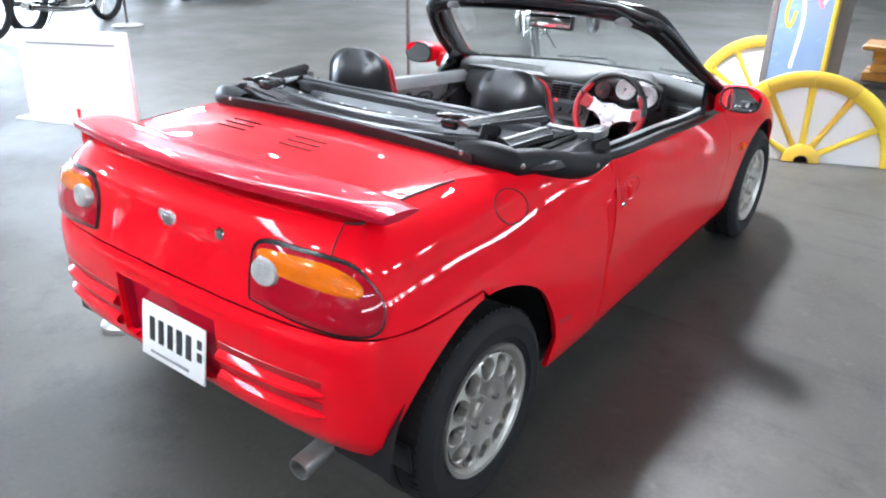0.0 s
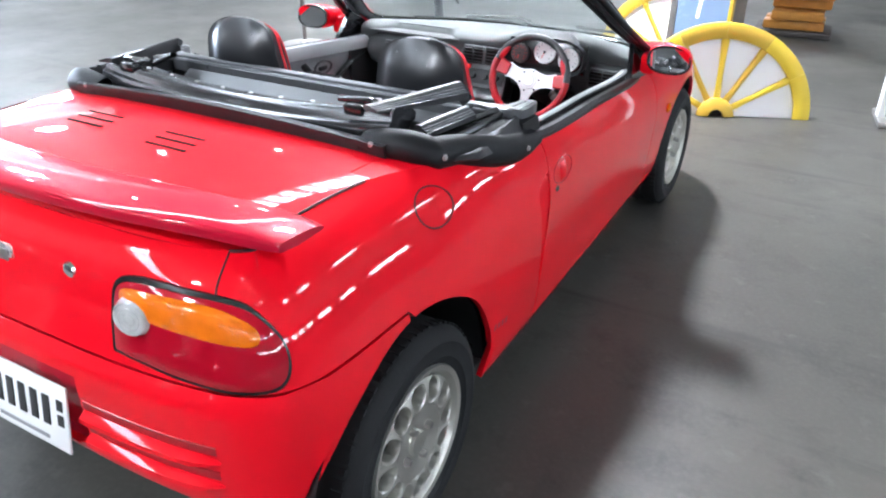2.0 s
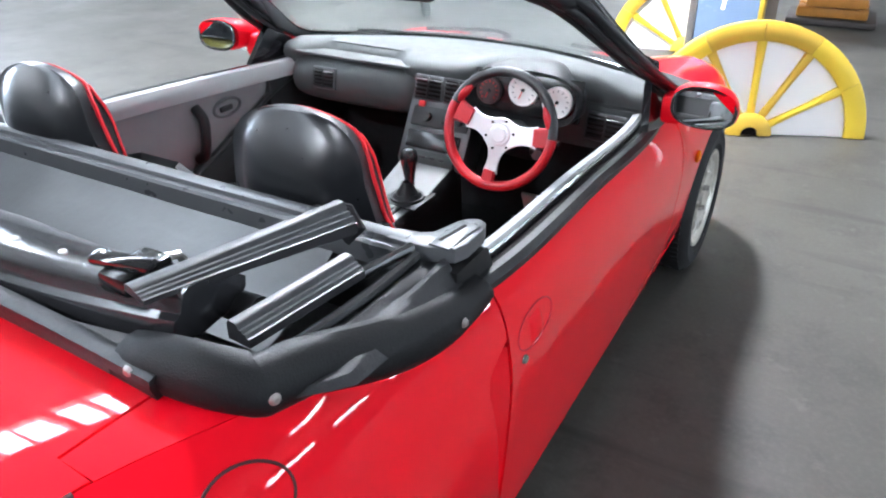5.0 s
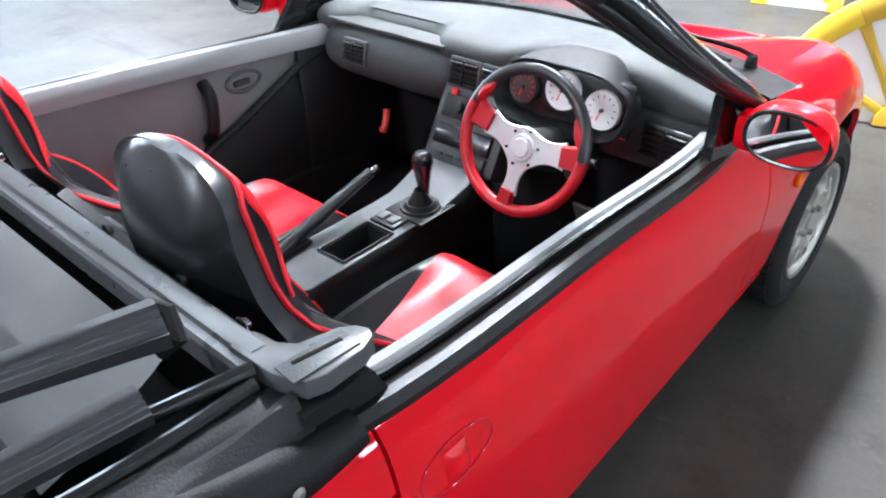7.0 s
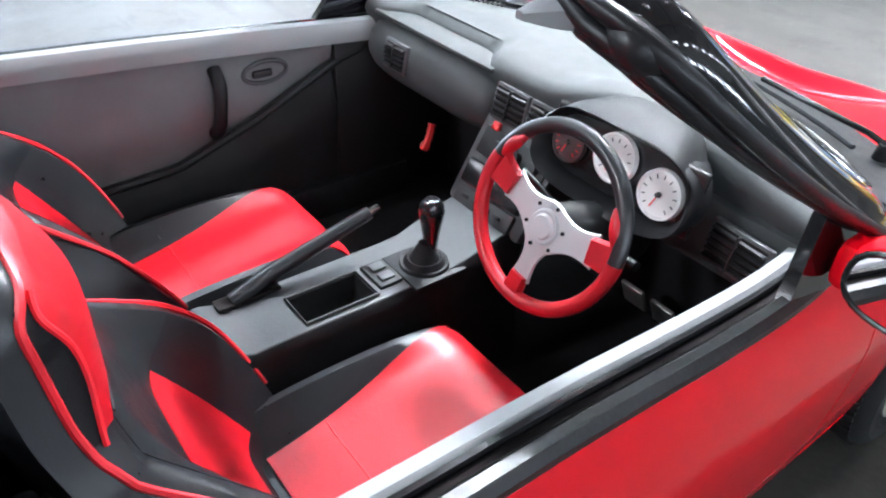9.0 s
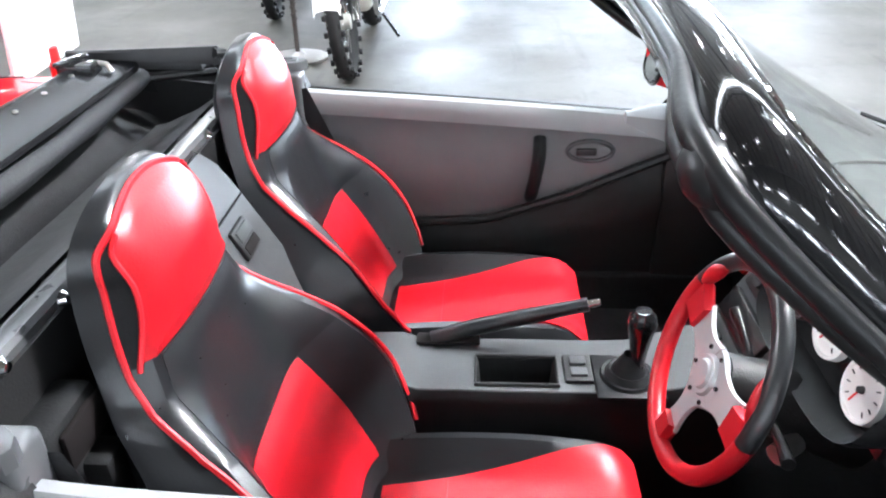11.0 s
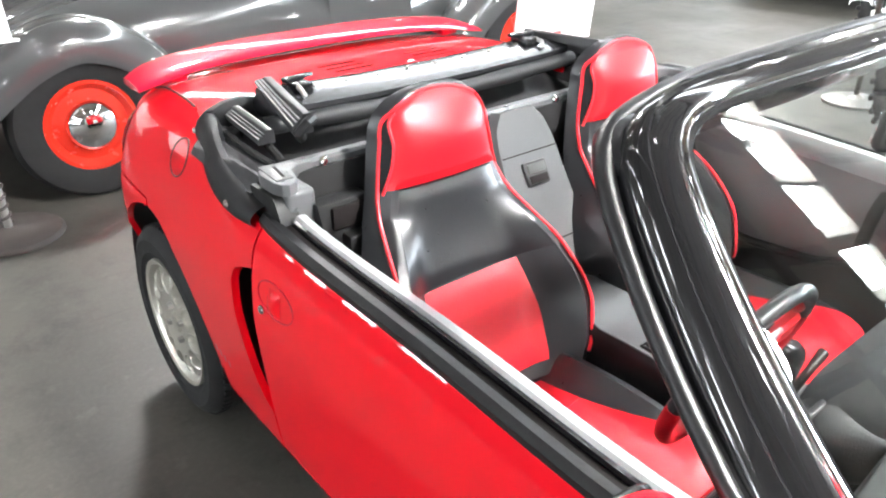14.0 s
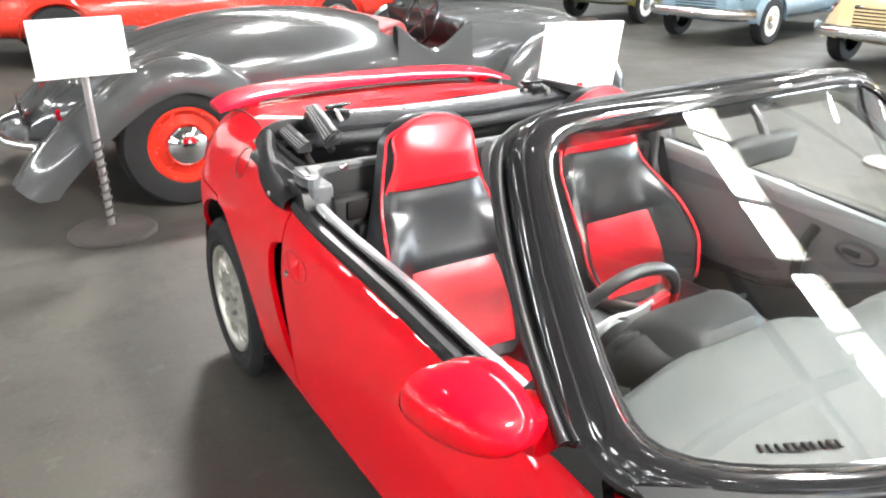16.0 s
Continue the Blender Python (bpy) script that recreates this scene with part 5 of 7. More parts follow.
    for k in (-0.016, 0.016):
        part("switch", box(0.022, 0.03, 0.008, 0.003, at(0.03 + k, 1.765, 0.513)), MIDGREY, sw)
    gaiter = lathe([(0.05, 0.0), (0.047, 0.008), (0.041, 0.007), (0.034, 0.018), (0.03, 0.016), (0.022, 0.03), (0.012, 0.05)], 20, at(0.05, 1.85, 0.508))
    part("gaiter_frame", box(0.118, 0.118, 0.006, 0.002, at(0.05, 1.85, 0.507)), VINYL, con)
    part("gear_gaiter", gaiter, VINYL, con, "black leather gear gaiter")
    part("gear_knob", lathe([(0.0, 0.062), (0.014, 0.06), (0.022, 0.05), (0.025, 0.035), (0.021, 0.012), (0.016, -0.02), (0.013, -0.055)], 20, at(0.052, 1.862, 0.59)), GLOSSBLACK, con, "black gear knob")
    part("gear_collar", lathe([(0.0, 0.0), (0.009, 0.0), (0.01, -0.02), (0.006, -0.03)], 14, at(0.052, 1.858, 0.55)), STEEL, con)
    lever = part("handbrake", tube([(-0.045, 1.5, 0.512), (-0.047, 1.58, 0.54), (-0.045, 1.68, 0.568), (-0.042, 1.785, 0.598)], [0.015, 0.016, 0.015, 0.013], 12), LEATHER, con, "black handbrake lever")
    part("handbrake_button", tube([(-0.042, 1.785, 0.598), (-0.041, 1.806, 0.604)], 0.007, 10), CHROME, lever)
    part("handbrake_slot", box(0.032, 0.12, 0.006, 0.003, at(-0.045, 1.53, 0.513)), GAPSHADE, con)
    bk = part("belt_buckle", box(0.025, 0.045, 0.08, 0.007, at(0.092, 1.53, 0.415) @ pose(0, 0, 0, -20, 0, 0)), DARKPLASTIC, car)
    part("release_button", box(0.018, 0.03, 0.012, 0.003, at(0.092, 1.545, 0.455) @ pose(0, 0, 0, -20, 0, 0)), REDMARK, bk)
    # pedals and the foot rest's red strap in the far footwell
    for x in (0.24, 0.32, 0.42):
        part("pedal", box(0.06, 0.012, 0.07, 0.005, at(x, 2.28, 0.36) @ pose(0, 0, 0, 25, 0, 0)), STEEL, car)
    part("red_cable_clip", tube(smooth([(-0.455, 2.24, 0.49), (-0.448, 2.225, 0.455), (-0.45, 2.21, 0.425)], 8), [0.012, 0.01, 0.012, 0.01, 0.012, 0.01, 0.013, 0.015, 0.012], 8), REDMARK, car, "small red plastic clip in the footwell")


cabin()


def seat(cx, dy):
    W = [(0, 0.2), (0.06, 0.242), (0.2, 0.28), (0.36, 0.262), (0.52, 0.213), (0.62, 0.181), (0.72, 0.157), (0.82, 0.143), (0.9, 0.131), (0.95, 0.113), (0.985, 0.078), (1.0, 0.04)]

    def wide(h):
        if h > 0.85:
            return 0.1375 * max(0.02, 1 - min(1.0, (h - 0.85) / 0.1515) ** 2.5) ** 0.4
        for i in range(len(W) - 1):
            if h <= W[i + 1][0] or i == len(W) - 2:
                f = (h - W[i][0]) / (W[i + 1][0] - W[i][0])
                return crom([(w,) for _, w in W], i + f)[0]

    def spine(h):
        return Vector((cx, dy + crom([(1.372,), (1.31,), (1.258,), (1.212,), (1.183,), (1.168,), (1.164,)], h * 6)[0], 0.368 + 0.642 * h))

    def nor(h):
        d = (spine(min(1, h + 0.02)) - spine(max(0, h - 0.02))).normalized()
        return Vector((0, d.z, -d.y)).normalized()

    def front(s, h, lift=0.0):
        bol = 0.1 * math.sin(math.pi / 2 * max(0.0, 1 - abs(h - 0.17) / 0.45))
        a = abs(s)
        d = 0.05 + bol * math.exp(-((a - 0.78) / 0.22) ** 2) - 0.02 * a ** 2 * min(1, max(0, (h - 0.5) / 0.25)) - 0.052 * max(0, (a - 0.8) / 0.2) ** 2.2 + 0.012 * math.exp(-((h - 0.84) / 0.1) ** 2) * (1 - a * a)
        d *= 0.25 + 0.75 * math.sin(math.pi / 2 * min(1, max(0, (1.0 - h) / 0.16)))
        p = spine(h)
        p.x += s * wide(h)
        return p + nor(h) * (d + lift)

    def rear(s, h):
        d = 0.062 * (1 - abs(s) ** 3.5) * (0.2 + 0.8 * math.sin(math.pi / 2 * min(1, max(0, (1.0 - h) / 0.2))))
        p = spine(h)
        p.x += s * wide(h)
        return p - nor(h) * d
    hs = [i / 40 * 0.85 for i in range(41)] + [0.85 + 0.15 * math.sin(math.pi / 2 * k / 16) for k in range(1, 17)]
    rows = []
    for h in hs:
        fr = [front(-1 + 2 * i / 24, h) for i in range(25)]
        bk = [rear(1 - 2 * i / 14, h) for i in range(1, 14)]
        rows.append(fr + bk)
    body = part("seat", tidy(loft(rows, True, True)), LEATHER, car, "black and red leather bucket seat with red piping")

    def cover(name, s0, s1, h0, h1, m, lift=0.004, nu=14, nv=16, label=""):
        rr = []
        for j in range(nv + 1):
            h = h0 + (h1 - h0) * j / nv
            a, b = (s0(h), s1(h))
            rr.append([front(a + (b - a) * i / nu, h, lift + 0.006 * min(1, 3 * math.sin(math.pi * i / nu), 3 * math.sin(math.pi * j / nv))) for i in range(nu + 1)])
        bm = facing(loft(rr), Vector((0, 1, 0.2)))
        part(name, flange(bm, 0.008), m, body, label)
    def edge(h):
        f = min(1.0, max(0.0, (h - 0.7) / 0.245))
        g = min(1.0, max(0.0, (h - 0.9) / 0.088))
        return (0.91 - 0.065 * math.sin(math.pi * f) ** 1.2) * max(0.0, 1 - g ** 2.6) ** (1 / 2.6)
    cover("headrest_cover", lambda h: -edge(h), edge, 0.712, 0.9875, REDLEATHER, 0.003, 20, 60, label="red leather head cushion")
    cover("back_insert", lambda h: -0.74, lambda h: 0.74, 0.38, 0.704, LEATHER, 0.001)
    cover("lumbar_cover", lambda h: -0.53 + 0.05 * (h / 0.39), lambda h: 0.53 - 0.05 * (h / 0.39), 0.04, 0.374, REDLEATHER, 0.002, label="red leather lumbar cushion")
    arch = [(0.94 * max(0.0, math.cos(a)) ** (2 / 2.6), 0.9 + 0.09 * math.sin(a) ** (2 / 2.6)) for a in [math.pi / 2 * k / 20 for k in range(21)]]
    right = [(0.94 - 0.13 * min(1, max(0, (0.66 - 0.87 * k / 44) / 0.35)), 0.03 + 0.87 * k / 44) for k in range(44)] + arch
    loop = [front(q, h, 0.002) for q, h in right] + [front(-q, h, 0.002) for q, h in right[-2::-1]]
    part("piping", tube(loop, 0.0044, 6), PIPING, body, "red piping round the seat back")
    for e in (-1, 1):
        # dark leaf-shaped insert edged with piping beside the head cushion
        hs2 = [0.7 + 0.245 * k / 28 for k in range(29)]
        part("piping", tube([front(e * (edge(h) + 0.005), h, 0.006) for h in hs2], 0.0034, 6), PIPING, body)
        part("side_leaf", tidy(loft([[front(e * (edge(h) + (0.94 - edge(h)) * q), h, 0.0035) for q in (0, 0.33, 0.66, 1)] for h in hs2[1:-1]])), VINYL, body)
    part("back_seam", tube([front(-0.74 + 1.48 * k / 20, 0.708, 0.004) for k in range(21)], 0.0016, 5), VINYL, body)
    # cushion
    def cush(s, f, lift=0.0):
        y = dy + 1.31 + 0.545 * f
        w = 0.188 - 0.015 * f ** 3
        z = 0.374 + 0.062 * f - 0.035 * max(0, (f - 0.88) / 0.12) ** 2 + 0.062 * math.exp(-((abs(s) - 0.78) / 0.19) ** 2) * (1 - f ** 3) - 0.06 * max(0, (abs(s) - 0.85) / 0.15) ** 2
        return Vector((cx + s * w, y, z + lift))
    rows = []
    for j in range(23):
        f = j / 22
        tp = [cush(-1 + i / 12, f) for i in range(25)]
        rows.append(tp + [Vector((tp[-1].x, tp[-1].y, 0.24)), Vector((tp[0].x, tp[0].y, 0.24))])
    base = part("seat_cushion", tidy(loft(rows, True, True)), LEATHER, car, "black and red leather seat cushion")
    rr = [[cush(-0.46 - 0.44 * f ** 2.6 + (0.92 + 0.88 * f ** 2.6) * i / 16, f * 0.995, 0.003 + 0.006 * min(1, 3 * math.sin(math.pi * i / 16))) for i in range(17)] for f in [0.22 + 0.78 * k / 20 for k in range(21)]]
    rr.append([Vector((p.x, p.y + 0.006, p.z - 0.12)) for p in rr[-1]])
    part("cushion_cover", flange(facing(loft(rr), Vector((0, 0, 1))), 0.006), REDLEATHER, base, "red leather cushion cover")
    part("cushion_seam", tube([cush(-0.46 + 0.92 * k / 16, 0.42, 0.0095) for k in range(17)], 0.0012, 5), PIPING, base)
    part("seat_runner", box(0.3, 0.5, 0.05, 0.01, at(cx, dy + 1.6, 0.24)), DARKPLASTIC, base)
    part("seat_hinge", box(0.43, 0.08, 0.08, 0.03, at(cx, dy + 1.37, 0.36)), LEATHER, base)


seat(0.297, 0.0)
seat(-0.32, -0.035)


def dashboard():
    # top pad from the screen to the shelf edge
    rows = []
    for i in range(49):
        x = -0.6 + 1.2 * i / 48
        front = 2.262 + 0.225 * (1 - (x / 0.63) ** 2)
        back = 2.13 + (0.055 if -0.53 < x < -0.13 else 0) * min(1, (x + 0.53) / 0.06 if x < -0.3 else (-0.13 - x) / 0.05)
        hump = 0.046 * math.exp(-((x - 0.3) / 0.21) ** 4)
        rows.append([Vector((x, y, z)) for y, z in ((front, 0.785), (front - 0.03, 0.799), (min(2.27, front - 0.06), 0.806 + 0.35 * hump), (min(2.215, back + 0.085), 0.807 + 0.9 * hump), (back + 0.03, 0.803 + hump), (back + 0.008, 0.792 + hump), (back, 0.775 + hump), (back + 0.012, 0.74), (back + 0.05, 0.7))])
    dash = part("dashboard", tidy(loft(rows)), GREYPLASTIC, car, "grey moulded dashboard", 50)
    for k in range(20):
        a = (0.58 + 0.018 * (k % 10)) * (1 if k < 10 else -1)
        p = screen(a, 0.985)
        part("defroster_slot", box(0.005, 0.016, 0.004, 0.001, at(p.x, p.y - 0.04, 0.805) @ pose(0, 0, 0, 0, 0, -25 if k < 10 else 25)), GAPSHADE, dash)
    # rolled panel before the passenger, with its vent
    rows = []
    for i in range(25):
        s = -1 + i / 12
        x = -0.325 + 0.245 * s
        k = (1 - abs(s) ** 5) ** 0.5
        rows.append([Vector((x, 2.165 + 0.075 * c * (0.45 + 0.55 * k), 0.702 + 0.075 * q * (0.55 + 0.45 * k))) for c, q in [(math.cos(a * math.tau / 20), math.sin(a * math.tau / 20)) for a in range(20)]])
    roll = part("passenger_roll", tidy(loft(rows, True, True)), GREYPLASTIC, dash)
    part("shelf", box(0.44, 0.09, 0.01, 0.003, at(-0.33, 2.17, 0.781)), GREYPLASTIC, dash)
    part("lower_dash", box(1.2, 0.16, 0.1, 0.03, at(0, 2.33, 0.64)), CARPET, dash)

    def vent(x, y, z, w, h, slats, turn=0.0, back=10):
        m = at(x, y, z) @ pose(0, 0, 0, -back, 0, turn)
        v = part("air_vent", box(w + 0.014, 0.012, h + 0.014, 0.005, m), MIDGREY, dash, "slatted air vent")
        part("vent_throat", box(w, 0.004, h, 0.002, m @ at(0, -0.0055, 0)), GAPSHADE, v)
        for k in range(slats):
            part("vent_slat", box(w, 0.012, 0.003, 0.001, m @ at(0, -0.008, -h / 2 + h * (k + 0.5) / slats) @ pose(0, 0, 0, 20, 0, 0)), DARKPLASTIC, v)
        part("vent_slat", box(0.004, 0.012, h, 0.001, m @ at(0, -0.009, 0)), DARKPLASTIC, v)
    vent(-0.405, 2.092, 0.722, 0.075, 0.055, 5)
    # centre stack
    face = at(0.018, 2.085, 0.665) @ pose(0, 0, 0, -30, 0, 0)
    stack = part("centre_console_face", box(0.225, 0.1, 0.3, 0.014, face @ at(0, 0.05, 0)), MIDGREY, dash, "grey centre stack with vents and heater controls")
    vent(-0.034, 2.118, 0.735, 0.085, 0.062, 5, 0, 14)
    vent(0.066, 2.118, 0.735, 0.085, 0.062, 5, 0, 14)
    part("hazard_button", box(0.02, 0.012, 0.018, 0.004, face @ at(-0.065, -0.004, 0.03)), REDMARK, stack)
    part("control_plate", box(0.19, 0.006, 0.06, 0.004, face @ at(0.005, -0.002, -0.005)), DARKPLASTIC, stack)
    for k in (-0.035, 0.02, 0.07):
        part("heater_knob", lathe([(0.0, 0.016), (0.012, 0.015), (0.014, 0.0)], 18, face @ at(k, -0.004, -0.006) @ pose(0, 0, 0, 90, 0, 0)), DARKPLASTIC, stack)
    part("radio", box(0.175, 0.02, 0.052, 0.004, face @ at(0, -0.002, -0.075)), BLACKTRIM, stack, "black radio")
    part("ashtray", box(0.17, 0.016, 0.04, 0.004, face @ at(0, -0.002, -0.125)), GREYPLASTIC, stack)
    for k in range(4):
        part("radio_button", box(0.02, 0.006, 0.008, 0.002, face @ at(-0.05 + 0.033 * k, -0.013, -0.125)), DARKPLASTIC, stack)
    vent(0.515, 2.1, 0.712, 0.1, 0.062, 5, -6)
    part("driver_fascia", box(0.5, 0.06, 0.13, 0.02, at(0.35, 2.15, 0.7)), GREYPLASTIC, dash)
    # instrument binnacle: a hooded pod with three dials
    def pod_row(y, g, up):
        row = []
        for k in range(44):
            a = k * math.tau / 44
            c, s = math.cos(a), math.sin(a)
            e = (abs(c) ** 3.4 + abs(s) ** 3.4) ** (-1 / 3.4)
            top = 0.06 if s > 0 else 0.066
            row.append(Vector((0.305 + 0.165 * g * c * e, y + up * 0.028 * s * e, 0.79 + top * g * s * e - 0.01 * c * c * (s > 0))))
        return row
    rows = [pod_row(2.05, 0.86, 0.2), pod_row(2.03, 0.9, 0.6), pod_row(2.012, 0.97, 1.0), pod_row(2.02, 1.0, 0.9), pod_row(2.06, 1.0, 0.4), pod_row(2.1, 0.85, 0.0), pod_row(2.13, 0.72, 0.0), pod_row(2.15, 0.6, 0.0)]
    pod = part("instrument_pod", tidy(loft(rows, True, True)), VINYL, dash, "black hooded instrument pod with round dials")
    part("pod_face", box(0.31, 0.01, 0.11, 0.004, at(0.31, 2.045, 0.787) @ pose(0, 0, 0, -12, 0, 0)), BLACKTRIM, pod)
    rows = []
    for i in range(25):
        s = -1 + i / 12
        drop = 0.045 * abs(s) ** 5
        rows.append([Vector((0.302 + (0.155 - 0.5 * (y - 2.03)) * s, y, z - drop)) for y, z in ((2.045, 0.846), (2.032, 0.855), (2.06, 0.864), (2.11, 0.866), (2.14, 0.862), (2.155, 0.845), (2.16, 0.79))])
    part("pod_hood", tidy(loft(rows)), VINYL, pod, "dark hood of the pod")
    for x, z, r, m in ((0.206, 0.787, 0.03, DIALDARK), (0.306, 0.802, 0.036, DIALFACE), (0.402, 0.783, 0.035, DIALFACE)):
        d = at(x, 2.034, z) @ pose(0, 0, 0, 90 - 12, 0, 0)
        dial = part("dial", lathe([(0.0, 0.003), (r, 0.003), (r + 0.002, 0.006), (r + 0.005, 0.006), (r + 0.006, -0.004)], 32, d), m, pod, "round instrument dial with a red needle")
        for k in range(11):
            a = math.radians(225 - 27 * k)
            part("dial_tick", box(0.0065, 0.0016, 0.001, 0, d @ at(r * 0.82 * math.cos(a), r * 0.82 * math.sin(a), 0.0045) @ Matrix.Rotation(a, 4, "Z")), BLACKINK if m is DIALFACE else REDMARK, dial)
        part("needle", box(r * 0.75, 0.0022, 0.0014, 0, d @ at(0, 0, 0.007) @ Matrix.Rotation(math.radians(250), 4, "Z") @ at(r * 0.3, 0, 0)), REDMARK, dial)
        part("needle_cap", lathe([(0.0, 0.011), (0.004, 0.01), (0.005, 0.004)], 12, d), BLACKINK, dial)
    return dash


dashboard()


def steering_wheel():
    m = at(0.312, 1.893, 0.726) @ pose(0, 0, 0, 90 - 20, 0, 0) @ Matrix.Rotation(radians(-7), 4, "Z")   # local x right, y up, z to the driver
    R, r = 0.143, 0.0125

    def arc(a0, a1, rr=R, n=40):
        return [m @ Vector((rr * math.cos(radians(a0 + (a1 - a0) * k / n)), rr * math.sin(radians(a0 + (a1 - a0) * k / n)), 0.006)) + m.to_3x3() @ Vector((-0.007, 0.012, 0)) for k in range(n + 1)]
    hub = part("steering_wheel", moved(lathe([(0.0, 0.018), (0.018, 0.018), (0.021, 0.014), (0.026, 0.014), (0.029, 0.01), (0.03, -0.004)], 36), m), SILVERPLATE, car, "three-spoke sports steering wheel in black, red and silver")
    part("rim_upper", tube(arc(6, 166), r, 14), LEATHER, hub, "black leather rim arc")
    part("rim_lower", tube(arc(166, 366, n=70), r * 1.02, 14), REDLEATHER, hub, "red leather rim arc")
    for a in (152, 28):
        part("rim_thumb_grip", tube([m @ Vector(((R - 0.009) * math.cos(radians(a + d)) - 0.007, (R - 0.009) * math.sin(radians(a + d)) + 0.012, 0.011)) for d in range(-12, 13, 3)], [0.005, 0.008, 0.01, 0.0112, 0.0115, 0.0112, 0.01, 0.008, 0.005], 10), REDLEATHER, hub)
    # spoke plate: one silver plate with three arms
    for ang, w0, w1 in ((168, 0.042, 0.029), (12, 0.042, 0.029), (270, 0.038, 0.021)):
        rows = []
        ca, sa = math.cos(radians(ang)), math.sin(radians(ang))
        for k in range(13):
            f = k / 12
            d = 0.016 + (0.098 - 0.016) * f
            w = w0 + (w1 - w0) * f - 0.012 * math.sin(math.pi * f)
            rows.append([m @ Vector((d * ca - q * w * sa, d * sa + q * w * ca, h + 0.004 * (1 - f))) for q, h in ((-1, 0.002), (-0.92, 0.006), (0.92, 0.006), (1, 0.002), (0.9, -0.001), (-0.9, -0.001))])
        part("spoke", tidy(loft(rows, True, True)), SILVERPLATE, hub, "silver spoke")
        rows = []
        for k in range(7):
            f = k / 6
            d = 0.092 + 0.044 * f
            w = w1 * (0.8 + 0.25 * f ** 2)
            rows.append([m @ Vector((d * ca - q * w * sa, d * sa + q * w * ca, h)) for q, h in ((-1, 0.004), (-0.8, 0.015), (0.8, 0.015), (1, 0.004), (0.8, -0.003), (-0.8, -0.003))])
        part("spoke_root", tidy(loft(rows, True, True)), REDLEATHER, hub)
    for k in range(6):
        a = k * math.tau / 6 + 0.3
        part("hub_screw", moved(lathe([(0.0, 0.012), (0.0032, 0.012), (0.0036, 0.006)], 8), m @ at(0.0375 * math.cos(a), 0.0375 * math.sin(a), 0)), BLACKTRIM, hub)
    part("hub_plate", moved(lathe([(0.0, 0.009), (0.041, 0.009), (0.044, 0.004), (0.041, 0.0)], 36), m), SILVERPLATE, hub)
    part("column", tube([m @ Vector((0, 0, -0.004)), m @ Vector((0, -0.004, -0.06)), m @ Vector((0, -0.01, -0.22))], [0.036, 0.045, 0.055], 18), DARKPLASTIC, hub)
    for sx in (-1, 1):
        stalk = part("stalk", tube([m @ Vector((0.03 * sx, 0.0, -0.07)), m @ Vector((0.1 * sx, 0.015, -0.06)), m @ Vector((0.135 * sx, 0.02, -0.055))], [0.006, 0.007, 0.009], 10), BLACKTRIM, hub)
    part("ignition_lock", tube([m @ Vector((0.05, -0.02, -0.12)), m @ Vector((0.075, -0.03, -0.09))], 0.014, 12), STEEL, hub)


steering_wheel()

# ---- things round the roadster ----


def info_sign(m, width, height, tilt, red_post, lean=0, group="information signs"):
    t = thing("information_sign", "white card sign on a " + ("red post with a round base" if red_post else "steel post with a heavy round base"), "sign", m, group)
    wide = 0.38 if red_post else 1.0
    part("base", lathe([(r * wide, h) for r, h in ((0.0, 0.045), (0.03, 0.045), (0.05, 0.03), (0.17, 0.026), (0.205, 0.02), (0.215, 0.008), (0.215, 0.0), (0.0, 0.0))], 40), STEEL if red_post else BEAM, t)
    part("post", tube([(0, 0, 0.03), (0, 0, 0.84)], 0.017, 12), REDMARK if red_post else STEEL, t)
    if not red_post:
        turns = [(0.02 * math.cos(k * 0.9), 0.02 * math.sin(k * 0.9), 0.06 + 0.0062 * k) for k in range(70)]
        part("wound_cord", tube(turns, 0.007, 6), BEAM, t)
    bm = at(0, 0, 0.8 + height / 2) @ pose(0, 0, 0, tilt, lean, 0)
    board = part("board", box(width, 0.012, height, 0.004, bm), WHITE, t, "white card in a plain holder")
    part("tray", box(width + 0.03, 0.05, 0.01, 0.003, bm @ at(0, -0.025, -height / 2 - 0.004)), WHITE, board)
    part("printed_bar", box(width * 0.8, 0.002, 0.004, 0, bm @ at(0, -0.0075, height * 0.36)), INK, board)
    part("back_bar", box(width * 0.9, 0.002, 0.005, 0, bm @ at(0, 0.0075, height * 0.36)), INK, board)
    return t


info_sign(at(-0.91, 0.395, 0) @ pose(0, 0, 0, 0, 0, 11), 0.52, 0.29, -4, True, -3)
info_sign(at(0.837, -1.068, 0) @ pose(0, 0, 0, 0, 0, 184), 0.41, 0.25, -6, False)


def stanchion(m):
    t = thing("stanchion", "steel barrier post on a round base", "stanchion", m, "barrier posts")
    part("base", lathe([(0.0, 0.05), (0.03, 0.05), (0.05, 0.03), (0.16, 0.025), (0.2, 0.016), (0.2, 0.0), (0.0, 0.0)], 36), STEEL, t)
    part("post", tube([(0, 0, 0.03), (0, 0, 0.98)], 0.016, 10), BEAM, t)
    part("wound_cord", tube([(0.018 * math.cos(k * 0.9), 0.018 * math.sin(k * 0.9), 0.25 + 0.007 * k) for k in range(50)], 0.006, 6), BEAM, t)
    part("cap", lathe([(0.0, 1.02), (0.018, 1.01), (0.024, 0.99), (0.018, 0.97)], 16), STEEL, t)
    return t


post = stanchion(at(-3.85, 0.34, 0))
for p in ((-2.9, 4.5), (-7.95, 4.75), (0.3, -9.5)):
    copy_thing(post, at(p[0], p[1], 0))


